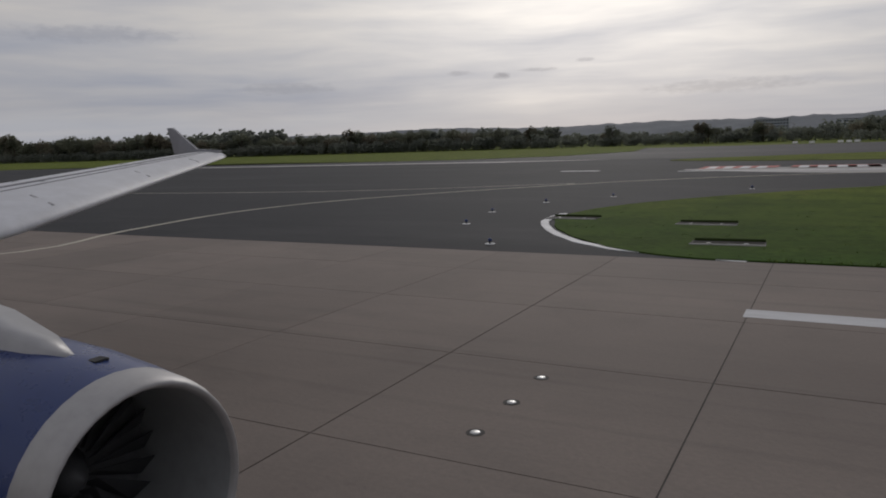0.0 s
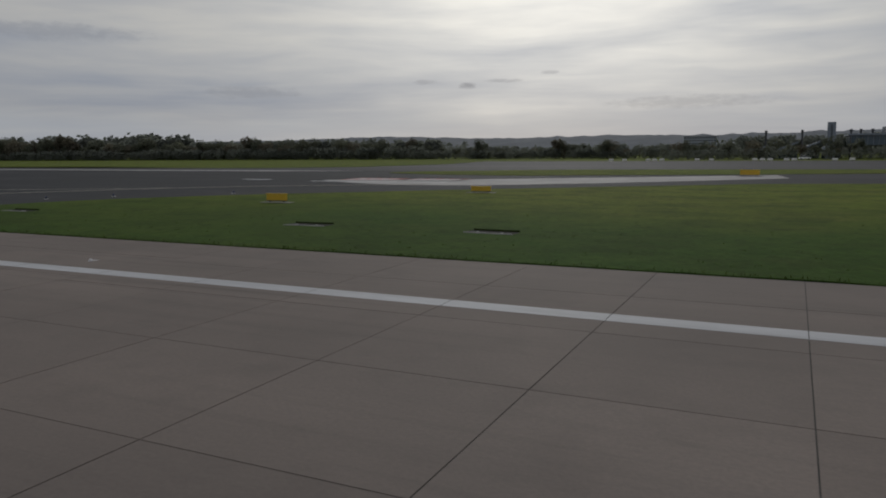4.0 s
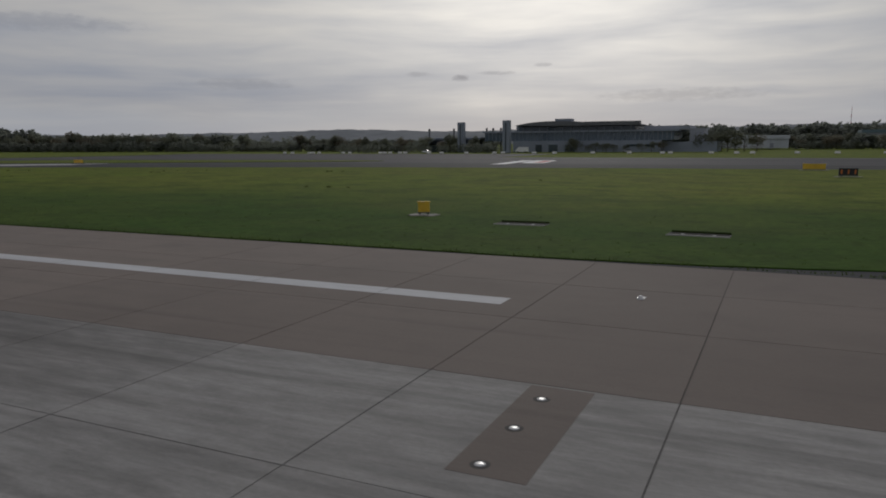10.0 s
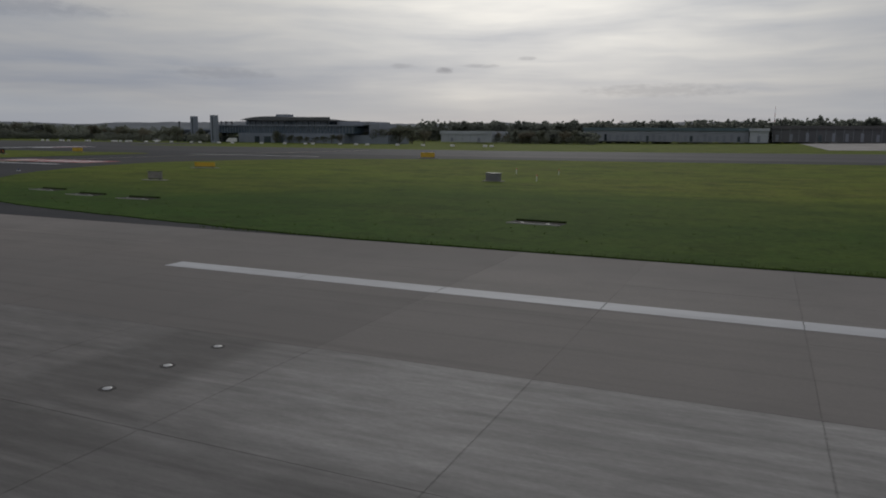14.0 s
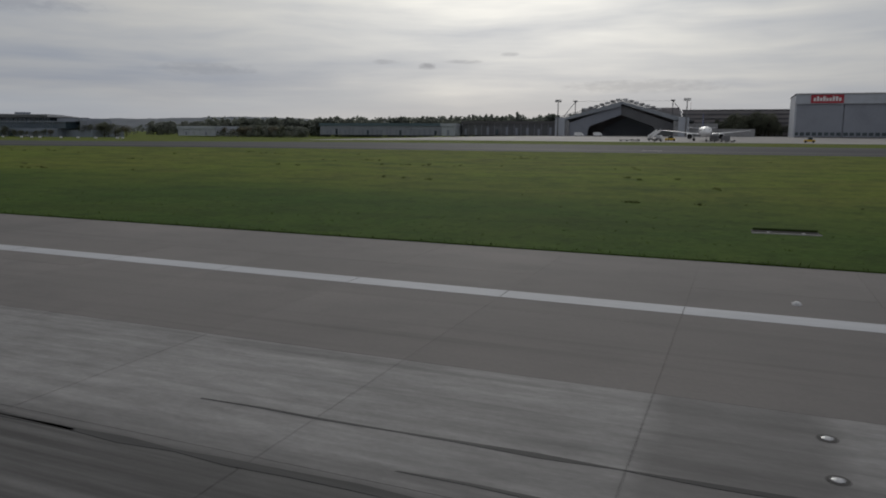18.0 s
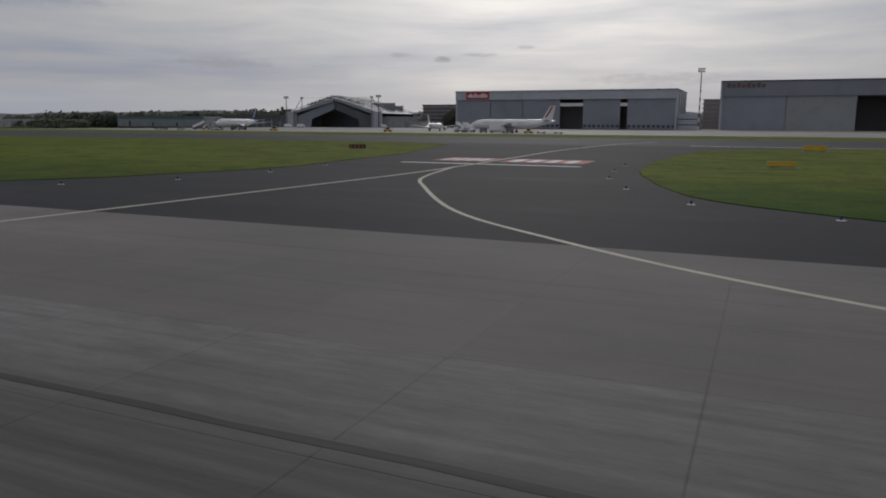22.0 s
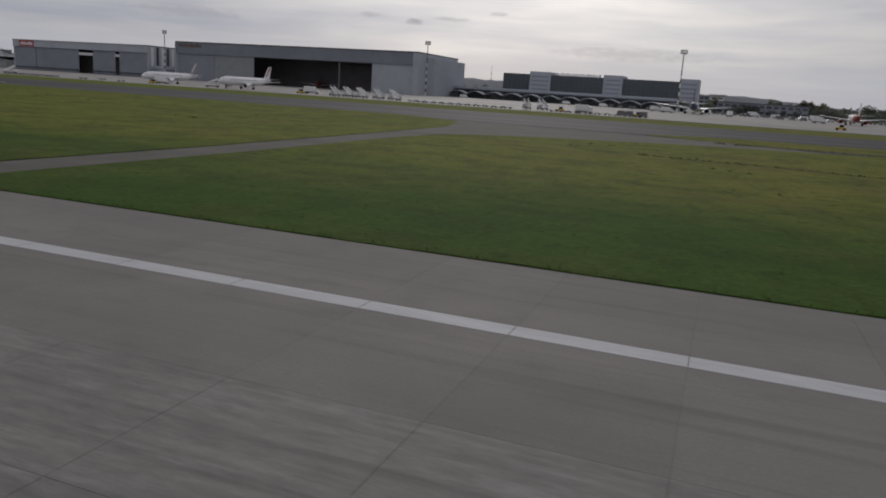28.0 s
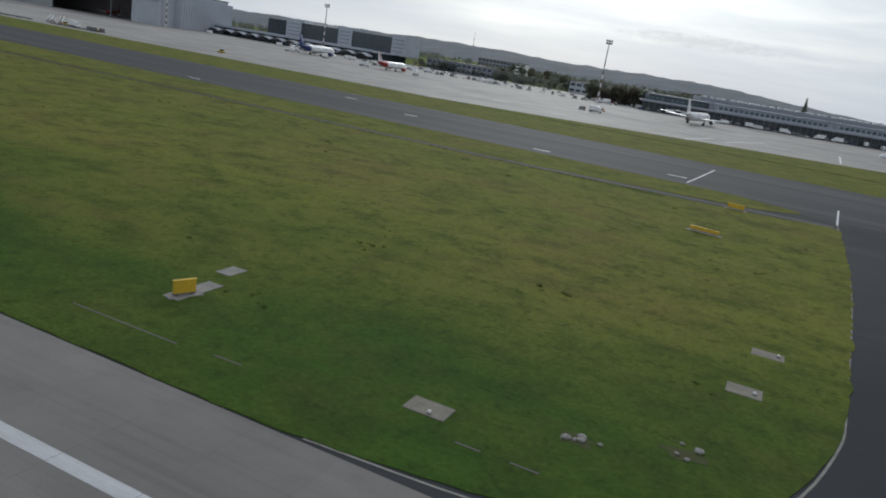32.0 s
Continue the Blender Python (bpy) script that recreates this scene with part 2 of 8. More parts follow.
def worn_inner(k, p, col):
    """Patches of cleaned pale concrete and of brown rubber film, blotches, a dark wheel lane and fine streaks along the runway."""
    sep = k.add("ShaderNodeSeparateXYZ")
    k.link(p, sep.inputs[0])
    x, y = sep.outputs[0], sep.outputs[1]
    ex = k.math("ADD", x, k.math("MULTIPLY", k.math("SUBTRACT", k.noise(k.vec("MULTIPLY", p, (0.05, 0.3, 1.0)), 1.0, 3.0), 0.5), 30.0))
    # film from the first take-off roll, broken by a cleaned stretch
    first = k.math("ADD", k.ramp(ex, 100.0, 112.0, 1.0, 0.1), k.math("MULTIPLY", k.ramp(ex, 138.0, 148.0, 0.0, 0.8), k.ramp(ex, 205.0, 222.0, 1.0, 0.0)))
    film = k.math("MULTIPLY", k.ramp(ex, 240.0, 256.0), k.ramp(x, 270.0, 274.5, 1.0, 0.0))
    far = k.math("MULTIPLY", k.math("MULTIPLY", k.ramp(ex, 690.0, 730.0), k.ramp(ex, 950.0, 1030.0, 1.0, 0.0)), 0.45)
    col = k.mix(k.ramp(ex, 965.0, 1040.0, 0.0, 0.75), col, (0.212, 0.197, 0.183))
    dark = k.math("ADD", k.math("ADD", first, film), far, clamp=True)
    col = k.mix(k.math("MULTIPLY", dark, 0.78), col, (0.15, 0.141, 0.134))
    blot = k.ramp(k.noise(k.vec("MULTIPLY", p, (0.16, 0.55, 1.0)), 1.0, 5.0, 0.62), 0.45, 0.68)
    col = k.mix(k.math("MULTIPLY", blot, 0.36), col, (0.115, 0.11, 0.106))
    pale = k.ramp(k.noise(k.vec("MULTIPLY", k.vec("ADD", p, (9.0, 40.0, 0.0)), (0.3, 0.9, 1.0)), 1.0, 5.0, 0.65), 0.56, 0.72)
    col = k.mix(k.math("MULTIPLY", pale, 0.35), col, (0.33, 0.328, 0.32))
    # brushed look: fine pale and dark streaks along the runway
    brush = k.ramp(k.noise(k.vec("MULTIPLY", p, (0.16, 2.6, 1.0)), 1.0, 5.0, 0.68), 0.3, 0.7, 0.84, 1.12)
    col = k.mix(1.0, col, brush, "MULTIPLY")
    speck = k.ramp(k.noise(k.vec("MULTIPLY", p, (0.9, 3.2, 1.0)), 1.0, 4.0, 0.7), 0.36, 0.66, 0.86, 1.12)
    col = k.mix(1.0, col, speck, "MULTIPLY")
    # rubber of the landing wheels
    lane = k.ramp(k.math("ADD", y, k.math("MULTIPLY", k.math("SUBTRACT", k.noise(k.vec("MULTIPLY", p, (0.03, 0.5, 1.0)), 1.0, 4.0, 0.6), 0.5), 2.6)), 7.7, 9.2, 1.0, 0.0)
    lane = k.math("MULTIPLY", k.math("MULTIPLY", lane, k.ramp(ex, 225.0, 300.0)), k.ramp(ex, 960.0, 1060.0, 1.0, 0.2))
    lane = k.math("MULTIPLY", lane, k.ramp(k.noise(k.vec("MULTIPLY", p, (0.06, 2.2, 1.0)), 1.0, 3.0, 0.6), 0.25, 0.6, 0.35, 0.9))
    col = k.mix(lane, col, (0.062, 0.059, 0.057))
    edge = k.math("ADD", k.math("PINGPONG", k.math("ADD", sep.outputs[0], 0.3), 15.0), k.math("MULTIPLY", k.noise(k.vec("MULTIPLY", p, (0.6, 0.9, 1.0)), 1.0, 4.0, 0.6), 0.8))
    sealed = k.math("MULTIPLY", k.ramp(edge, 1.5, 2.0, 0.5, 0.0), k.math("MULTIPLY", k.math("MULTIPLY", k.ramp(sep.outputs[0], 190.0, 205.0), k.ramp(sep.outputs[0], 640.0, 660.0, 1.0, 0.0)), k.ramp(sep.outputs[1], 8.4, 9.2)))
    col = k.mix(sealed, col, (0.088, 0.083, 0.079))
    film = k.math("MULTIPLY", k.ramp(sep.outputs[0], 664.0, 684.0), k.ramp(sep.outputs[0], 738.0, 764.0, 0.42, 0.0))
    col = k.mix(film, col, (0.1, 0.098, 0.092))
    return streaks(0.42, 0.52, 0.76)(k, p, col)


def brushed_block(k, p, col):
    """Paint laid in broom-wide bands along the runway, thin in places, and pale at one edge."""
    bands = k.ramp(k.noise(k.vec("MULTIPLY", p, (0.02, 3.4, 1.0)), 1.0, 2.0, 0.5), 0.35, 0.65, 0.88, 1.08)
    col = k.mix(1.0, col, bands, "MULTIPLY")
    thin = k.ramp(k.noise(k.vec("MULTIPLY", p, (0.35, 1.6, 1.0)), 1.0, 5.0, 0.68), 0.56, 0.74)
    col = k.mix(k.math("MULTIPLY", thin, 0.3), col, (0.36, 0.36, 0.36))
    return streaks(0.3, 0.5, 0.75)(k, p, col)


def brushed_cross(k, p, col):
    """Paint brushed across the runway, worn through to the concrete in lanes."""
    bands = k.ramp(k.noise(k.vec("MULTIPLY", p, (4.5, 0.05, 1.0)), 1.0, 3.0, 0.55), 0.35, 0.65, 0.8, 1.12)
    col = k.mix(1.0, col, bands, "MULTIPLY")
    thin = k.ramp(k.noise(k.vec("MULTIPLY", p, (2.2, 0.8, 1.0)), 1.0, 5.0, 0.7), 0.52, 0.7)
    return k.mix(k.math("MULTIPLY", thin, 0.5), col, (0.33, 0.325, 0.325))


def stained_outer(k, p, col):
    """Broad faint stains and soft smears on the outer slabs."""
    big = k.ramp(k.noise(k.vec("MULTIPLY", p, (0.03, 0.12, 1.0)), 1.0, 4.0, 0.55), 0.4, 0.65)
    col = k.mix(k.math("MULTIPLY", big, 0.4), col, (0.13, 0.118, 0.11))
    spot = k.ramp(k.noise(k.vec("MULTIPLY", p, (0.35, 0.5, 1.0)), 1.0, 5.0, 0.68), 0.52, 0.72)
    col = k.mix(k.math("MULTIPLY", spot, 0.32), col, (0.12, 0.11, 0.104))
    sep = k.add("ShaderNodeSeparateXYZ")
    k.link(p, sep.inputs[0])
    old = k.ramp(k.math("ADD", sep.outputs[0], k.math("MULTIPLY", k.noise(k.vec("MULTIPLY", p, (0.02, 0.1, 1.0)), 1.0, 2.0), 120.0)), 200.0, 330.0)
    film = k.math("MULTIPLY", k.ramp(sep.outputs[0], 672.0, 700.0), k.ramp(sep.outputs[0], 742.0, 766.0, 0.38, 0.0))
    col = k.mix(film, col, (0.1, 0.097, 0.095))
    film = k.math("MULTIPLY", k.ramp(sep.outputs[0], 96.0, 128.0), k.ramp(sep.outputs[0], 152.41, 152.47, 0.4, 0.0))
    col = k.mix(film, col, (0.1, 0.091, 0.085))
    film = k.math("MULTIPLY", k.ramp(sep.outputs[0], 244.0, 262.0), k.ramp(sep.outputs[0], 272.18, 272.24, 0.35, 0.0))
    col = k.mix(film, col, (0.1, 0.091, 0.085))
    col = k.mix(old, k.mix(1.0, col, (1.06, 0.99, 0.95), "MULTIPLY"), k.mix(1.0, col, (1.07, 1.1, 1.125), "MULTIPLY"))
    return streaks(0.3, 0.55, 0.75)(k, p, col)


def mottled_grass(k, p, col):
    """A lush strip along the runway, drier olive grass beyond, blotches and mown lines along the field."""
    sep = k.add("ShaderNodeSeparateXYZ")
    k.link(p, sep.inputs[0])
    wob = k.math("MULTIPLY", k.math("SUBTRACT", k.noise(k.vec("MULTIPLY", p, (0.03, 0.05, 1.0)), 1.0, 4.0, 0.6), 0.5), 34.0)
    dry = k.ramp(k.math("ADD", sep.outputs[1], wob), 41.0, 72.0)
    late = k.ramp(sep.outputs[0], 900.0, 1150.0)
    col = k.mix(dry, col, k.mix(late, (0.122, 0.158, 0.023), (0.138, 0.15, 0.029)))
    big = k.ramp(k.noise(k.vec("MULTIPLY", p, (0.03, 0.045, 1.0)), 1.0, 5.0, 0.6), 0.42, 0.62)
    col = k.mix(k.math("MULTIPLY", k.math("MULTIPLY", big, k.math("MULTIPLY", k.ramp(dry, 0.0, 1.0, 0.45, 1.0), k.ramp(late, 0.0, 1.0, 0.5, 1.0))), 0.5), col, (0.168, 0.152, 0.038))
    mid = k.ramp(k.noise(k.vec("MULTIPLY", p, (0.16, 0.2, 1.0)), 1.0, 6.0, 0.7), 0.45, 0.66)
    col = k.mix(k.math("MULTIPLY", mid, 0.66), col, (0.036, 0.058, 0.014))
    clump = k.ramp(k.noise(k.vec("MULTIPLY", p, (0.75, 0.62, 1.0)), 1.0, 5.0, 0.75), 0.52, 0.66)
    col = k.mix(k.math("MULTIPLY", clump, 0.55), col, (0.028, 0.044, 0.011))
    worn = k.ramp(k.noise(k.vec("MULTIPLY", k.vec("ADD", p, (70.0, 11.0, 0.0)), (0.07, 0.11, 1.0)), 1.0, 6.0, 0.68), 0.52, 0.68)
    col = k.mix(k.math("MULTIPLY", k.math("MULTIPLY", worn, k.math("MULTIPLY", k.ramp(dry, 0.0, 1.0, 0.3, 1.0), k.ramp(late, 0.0, 1.0, 0.35, 1.0))), 0.6), col, (0.135, 0.108, 0.04))
    straw = k.ramp(k.noise(k.vec("MULTIPLY", k.vec("ADD", p, (5.0, 93.0, 0.0)), (0.5, 0.45, 1.0)), 1.0, 5.0, 0.72), 0.56, 0.7)
    col = k.mix(k.math("MULTIPLY", k.math("MULTIPLY", straw, dry), 0.6), col, (0.18, 0.165, 0.055))
    tuft = k.ramp(k.noise(k.vec("MULTIPLY", p, (2.3, 2.6, 1.0)), 1.0, 4.0, 0.7), 0.35, 0.65, 0.83, 1.19)
    return k.mix(1.0, col, tuft, "MULTIPLY")


def taxi_wear(k, p, col):
    """Wheel lanes polished paler along the taxiway, with darker seams between the asphalt strips."""
    lane = k.ramp(k.noise(k.vec("MULTIPLY", p, (0.003, 0.16, 1.0)), 1.0, 3.0, 0.55), 0.48, 0.68)
    col = k.mix(k.math("MULTIPLY", lane, 0.7), col, (0.098, 0.094, 0.097))
    seam = k.ramp(k.noise(k.vec("MULTIPLY", k.vec("ADD", p, (0.0, 77.0, 0.0)), (0.004, 0.6, 1.0)), 1.0, 3.0, 0.6), 0.56, 0.7)
    return k.mix(k.math("MULTIPLY", seam, 0.5), col, (0.034, 0.034, 0.037))


def apron_wear(k, p, col):
    """Oil-dark stands, pale bays and a grid of bay joints."""
    sep = k.add("ShaderNodeSeparateXYZ")
    k.link(p, sep.inputs[0])
    bay = k.add("ShaderNodeTexWhiteNoise")
    cell = k.add("ShaderNodeCombineXYZ")
    k.put(cell.inputs[0], k.math("FLOOR", k.math("DIVIDE", sep.outputs[0], 7.5)))
    k.put(cell.inputs[1], k.math("FLOOR", k.math("DIVIDE", sep.outputs[1], 7.5)))
    k.link(cell.outputs[0], bay.inputs["Vector"])
    col = k.mix(1.0, col, k.ramp(bay.outputs["Value"], 0.0, 1.0, 0.93, 1.06), "MULTIPLY")
    stand = k.ramp(k.noise(k.vec("MULTIPLY", p, (0.02, 0.02, 1.0)), 1.0, 5.0, 0.62), 0.5, 0.66)
    return k.mix(k.math("MULTIPLY", stand, 0.45), col, (0.15, 0.142, 0.138))


def glass(name, tint, rough=0.05):
    m = bpy.data.materials.new(name)
    m.use_nodes = True
    k = Nodes(m.node_tree)
    p = k.add("ShaderNodeNewGeometry").outputs["Position"]
    s = k.add("ShaderNodeBsdfPrincipled")
    r = k.add("ShaderNodeObjectInfo").outputs["Random"]
    k.put(s.inputs["Base Color"], k.mix(1.0, tint, k.ramp(k.math("ADD", k.math("MULTIPLY", r, 0.5), k.math("MULTIPLY", k.noise(p, 0.3), 0.5)), 0.2, 0.8, 0.7, 1.4), "MULTIPLY"))
    s.inputs["Roughness"].default_value = rough
    s.inputs["Specular IOR Level"].default_value = 0.6
    o = k.add("ShaderNodeOutputMaterial")
    k.link(s.outputs[0], o.inputs[0])
    return m


M = {}
M["concrete"] = surface("runway_concrete", (0.212, 0.19, 0.174), (0.176, 0.16, 0.148), 0.85, 0.12, 9.0, 0.2, vary=0.06, dirt=0.25, dirt_col=(0.11, 0.10, 0.095), extra=stained_outer, spec=0.22)
M["concrete_inner"] = surface("grooved_runway_concrete", (0.312, 0.303, 0.293), (0.255, 0.247, 0.239), 0.8, 0.12, 9.0, 0.2, vary=0.06, dirt=0.3, dirt_col=(0.13, 0.125, 0.12), extra=worn_inner, spec=0.22)
M["joint"] = surface("joint_filler", (0.055, 0.052, 0.05), (0.082, 0.078, 0.073), 0.9, 1.5, 20.0)
M["asphalt"] = surface("worn_asphalt", (0.043, 0.0445, 0.049), (0.033, 0.0345, 0.0385), 0.85, 0.06, 12.0, 0.3, dirt=0.55, dirt_col=(0.066, 0.066, 0.069), stretch=(0.35, 1, 1), spec=0.12)
M["taxi_asphalt"] = surface("taxiway_asphalt", (0.058, 0.058, 0.063), (0.043, 0.043, 0.048), 0.8, 0.04, 10.0, 0.3, dirt=0.4, dirt_col=(0.085, 0.084, 0.086), stretch=(0.12, 1, 1), spec=0.12, extra=taxi_wear)
M["pale_concrete"] = surface("pale_new_concrete", (0.37, 0.36, 0.35), (0.28, 0.27, 0.265), 0.8, 0.1, 8.0, 0.2, dirt=0.3)
M["apron"] = surface("apron_concrete", (0.312, 0.29, 0.274), (0.25, 0.234, 0.222), 0.75, 0.03, 6.0, 0.15, dirt=0.45, dirt_col=(0.15, 0.145, 0.14), extra=apron_wear)
M["grass"] = surface("airfield_grass", (0.04, 0.082, 0.015), (0.053, 0.095, 0.018), 0.95, 0.5, 7.0, 0.55, spec=0.04, extra=mottled_grass)
M["blade"] = surface("grass_blades", (0.06, 0.105, 0.02), (0.09, 0.12, 0.028), 0.8, 0.6, 5.0, 0.0, spec=0.15, vary=0.3)
M["dry_tuft"] = surface("dark_weed_leaves", (0.08, 0.098, 0.026), (0.105, 0.108, 0.036), 0.85, 0.6, 5.0, 0.0, spec=0.15, vary=0.3)
M["white_paint"] = surface("worn_white_road_paint", (0.68, 0.685, 0.7), (0.56, 0.565, 0.58), 0.7, 0.35, 7.0, 0.15, stretch=(0.25, 1.8, 1), dirt=0.25, dirt_col=(0.28, 0.27, 0.265), extra=streaks(0.25, 0.5, 0.75))
M["cross_paint"] = surface("brushed_white_cross_paint", (0.62, 0.625, 0.65), (0.5, 0.505, 0.53), 0.7, 0.35, 7.0, 0.15, stretch=(1.8, 0.25, 1), dirt=0.4, dirt_col=(0.3, 0.295, 0.29), extra=brushed_cross)
M["block_paint"] = surface("brushed_white_block_paint", (0.68, 0.69, 0.71), (0.57, 0.58, 0.6), 0.7, 0.35, 7.0, 0.15, stretch=(0.25, 1.8, 1), dirt=0.2, dirt_col=(0.3, 0.295, 0.29), extra=brushed_block)
M["grey_paint"] = surface("faded_white_edge_paint", (0.52, 0.525, 0.54), (0.43, 0.435, 0.45), 0.75, 0.5, 7.0, 0.15, stretch=(0.25, 1.8, 1), dirt=0.3, dirt_col=(0.3, 0.295, 0.29))
M["yellow_paint"] = surface("worn_yellow_road_paint", (0.52, 0.39, 0.12), (0.43, 0.33, 0.13), 0.75, 0.6, 7.0, 0.15, dirt=0.3, dirt_col=(0.2, 0.18, 0.13))
# yellow line paint with its low-angle sheen put into a pale colour
M["pale_yellow"] = surface("sheen_pale_yellow_paint", (0.5, 0.47, 0.38), (0.42, 0.4, 0.33), 0.75, 0.6, 7.0, 0.15, dirt=0.3, dirt_col=(0.22, 0.21, 0.18))
M["soil"] = surface("dark_trodden_soil", (0.075, 0.075, 0.04), (0.07, 0.09, 0.03), 0.95, 0.3, 4.0, 0.5, spec=0.05)
M["old_path"] = surface("weathered_service_path", (0.135, 0.128, 0.112), (0.105, 0.1, 0.088), 0.9, 0.15, 5.0, 0.2, dirt=0.3, dirt_col=(0.08, 0.085, 0.05), spec=0.15)
# near-black green: painted shade for the strips behind the pit covers
M["recess_shade"] = surface("dark_recess_shade", (0.03, 0.045, 0.015), (0.04, 0.055, 0.018), 0.95, 1.5, 9.0, 0.4, spec=0.03)
# lid colour carries the shade of a sunken slot, hence almost black
M["pit_lid"] = surface("recess_dark_pit_lid", (0.04, 0.038, 0.034), (0.03, 0.029, 0.026), 0.9, 1.5, 9.0, 0.2, dirt=0.3, spec=0.1)
M["red_paint"] = surface("worn_red_road_paint", (0.42, 0.09, 0.075), (0.34, 0.08, 0.07), 0.75, 0.6, 7.0, 0.15, dirt=0.35, dirt_col=(0.3, 0.2, 0.18))
M["cladding"] = surface("grey_blue_corrugated_cladding", (0.285, 0.302, 0.345), (0.25, 0.268, 0.308), 0.6, 0.05, 2.0, 0.05, dirt=0.15)
M["cladding_light"] = surface("pale_grey_cladding", (0.45, 0.475, 0.52), (0.39, 0.412, 0.455), 0.6, 0.05, 2.0, 0.05, dirt=0.15)
M["cladding_beige"] = surface("beige_grey_cladding", (0.31, 0.33, 0.335), (0.275, 0.295, 0.3), 0.6, 0.05, 2.0, 0.05, dirt=0.15)
M["fascia_dark"] = surface("slate_blue_fascia", (0.245, 0.26, 0.3), (0.21, 0.225, 0.262), 0.6, 0.05, 2.0, 0.05, dirt=0.15)
M["dark_in"] = surface("dark_hangar_interior", (0.3, 0.275, 0.275), (0.24, 0.225, 0.23), 0.9, 0.1, 2.0, 0.0)
M["old_wall"] = surface("weathered_pale_wall", (0.33, 0.33, 0.335), (0.25, 0.25, 0.255), 0.85, 0.15, 2.0, 0.1, dirt=0.35)
M["roof_grey"] = surface("grey_roof_sheet", (0.12, 0.122, 0.13), (0.09, 0.092, 0.1), 0.6, 0.08, 2.0, 0.05, dirt=0.3)
M["glazed_roof"] = surface("pale_glazed_roof", (0.3, 0.32, 0.35), (0.23, 0.25, 0.28), 0.5, 0.12, 2.0, 0.05, dirt=0.3, stretch=(1, 0.3, 1))
M["station_panel"] = surface("blue_grey_station_panel", (0.235, 0.265, 0.315), (0.2, 0.226, 0.27), 0.55, 0.08, 2.0, 0.05, dirt=0.2)
M["station_roof"] = surface("grey_station_roof", (0.135, 0.14, 0.15), (0.105, 0.11, 0.12), 0.6, 0.08, 2.0, 0.05, dirt=0.2)
M["teal_sheet"] = surface("teal_roof_edge_sheet", (0.11, 0.16, 0.19), (0.09, 0.135, 0.16), 0.6, 0.1, 2.0, 0.05, dirt=0.2)
M["roof_dark"] = surface("dark_brown_roof_band", (0.11, 0.105, 0.108), (0.085, 0.083, 0.087), 0.6, 0.08, 2.0, 0.05, dirt=0.2)
M["steel"] = surface("grey_painted_steel", (0.2, 0.2, 0.205), (0.16, 0.16, 0.165), 0.5, 0.6, 8.0, 0.05, metal=0.3)
M["dark_steel"] = surface("dark_steel", (0.09, 0.092, 0.098), (0.07, 0.072, 0.077), 0.55, 0.6, 8.0, 0.05, metal=0.4)
M["white_metal"] = surface("white_aircraft_paint", (0.82, 0.82, 0.82), (0.76, 0.76, 0.77), 0.35, 0.15, 2.0, 0.0, dirt=0.12, dirt_col=(0.45, 0.44, 0.43))
M["wing_grey"] = surface("pale_grey_wing_paint", (0.54, 0.55, 0.585), (0.48, 0.49, 0.525), 0.55, 0.35, 3.0, 0.02, dirt=0.18, dirt_col=(0.3, 0.3, 0.31))
M["pylon_grey"] = surface("grey_pylon_paint", (0.36, 0.36, 0.37), (0.3, 0.3, 0.315), 0.35, 0.6, 3.0, 0.02, dirt=0.25, dirt_col=(0.2, 0.19, 0.18))
M["wing_dark"] = surface("darker_wing_panel_paint", (0.30, 0.3, 0.32), (0.25, 0.25, 0.27), 0.45, 0.35, 3.0, 0.02, dirt=0.2)
M["navy"] = surface("navy_blue_nacelle_paint", (0.022, 0.045, 0.165), (0.017, 0.036, 0.135), 0.3, 0.5, 4.0, 0.0, spec=0.5)
M["bare_lip"] = surface("bare_aluminium_lip", (0.4, 0.395, 0.4), (0.35, 0.345, 0.35), 0.5, 0.6, 6.0, 0.02, metal=0.4)
M["duct"] = surface("dark_intake_duct", (0.3, 0.31, 0.32), (0.25, 0.26, 0.268), 0.5, 0.6, 6.0, 0.02)
M["black"] = surface("black_rubber", (0.022, 0.022, 0.023), (0.03, 0.03, 0.03), 0.8, 2.0, 12.0, 0.1)
M["red"] = surface("red_painted_metal", (0.36, 0.035, 0.035), (0.3, 0.03, 0.032), 0.45, 0.4, 4.0, 0.02)
M["sign_red"] = surface("red_sign_sheet", (0.40, 0.035, 0.05), (0.34, 0.03, 0.045), 0.5, 0.2, 3.0, 0.0)
M["orange"] = surface("orange_painted_metal", (0.5, 0.15, 0.03), (0.42, 0.12, 0.025), 0.5, 0.4, 4.0, 0.02)
M["yellow"] = surface("yellow_sign_sheet", (0.62, 0.40, 0.03), (0.52, 0.34, 0.03), 0.5, 0.8, 5.0, 0.02)
M["sign_white"] = surface("white_letter_sheet", (0.75, 0.74, 0.74), (0.68, 0.67, 0.67), 0.5, 0.5, 4.0, 0.0)
M["pit"] = surface("pit_cover_concrete", (0.27, 0.255, 0.235), (0.2, 0.19, 0.175), 0.85, 0.8, 9.0, 0.2, dirt=0.35)
M["lamp_metal"] = surface("cast_aluminium_lamp", (0.55, 0.55, 0.55), (0.45, 0.45, 0.46), 0.35, 3.0, 20.0, 0.05, metal=0.6)
M["glass_dark"] = glass("dark_window_glass", (0.04, 0.055, 0.065))
M["glass_teal"] = glass("teal_tinted_glass", (0.085, 0.115, 0.135), 0.12)
M["station_glass"] = glass("blue_station_glass", (0.06, 0.085, 0.11), 0.15)
M["glass_front"] = glass("grey_tinted_glass", (0.055, 0.068, 0.078), 0.12)
M["lens"] = glass("lamp_glass", (0.5, 0.5, 0.48), 0.1)
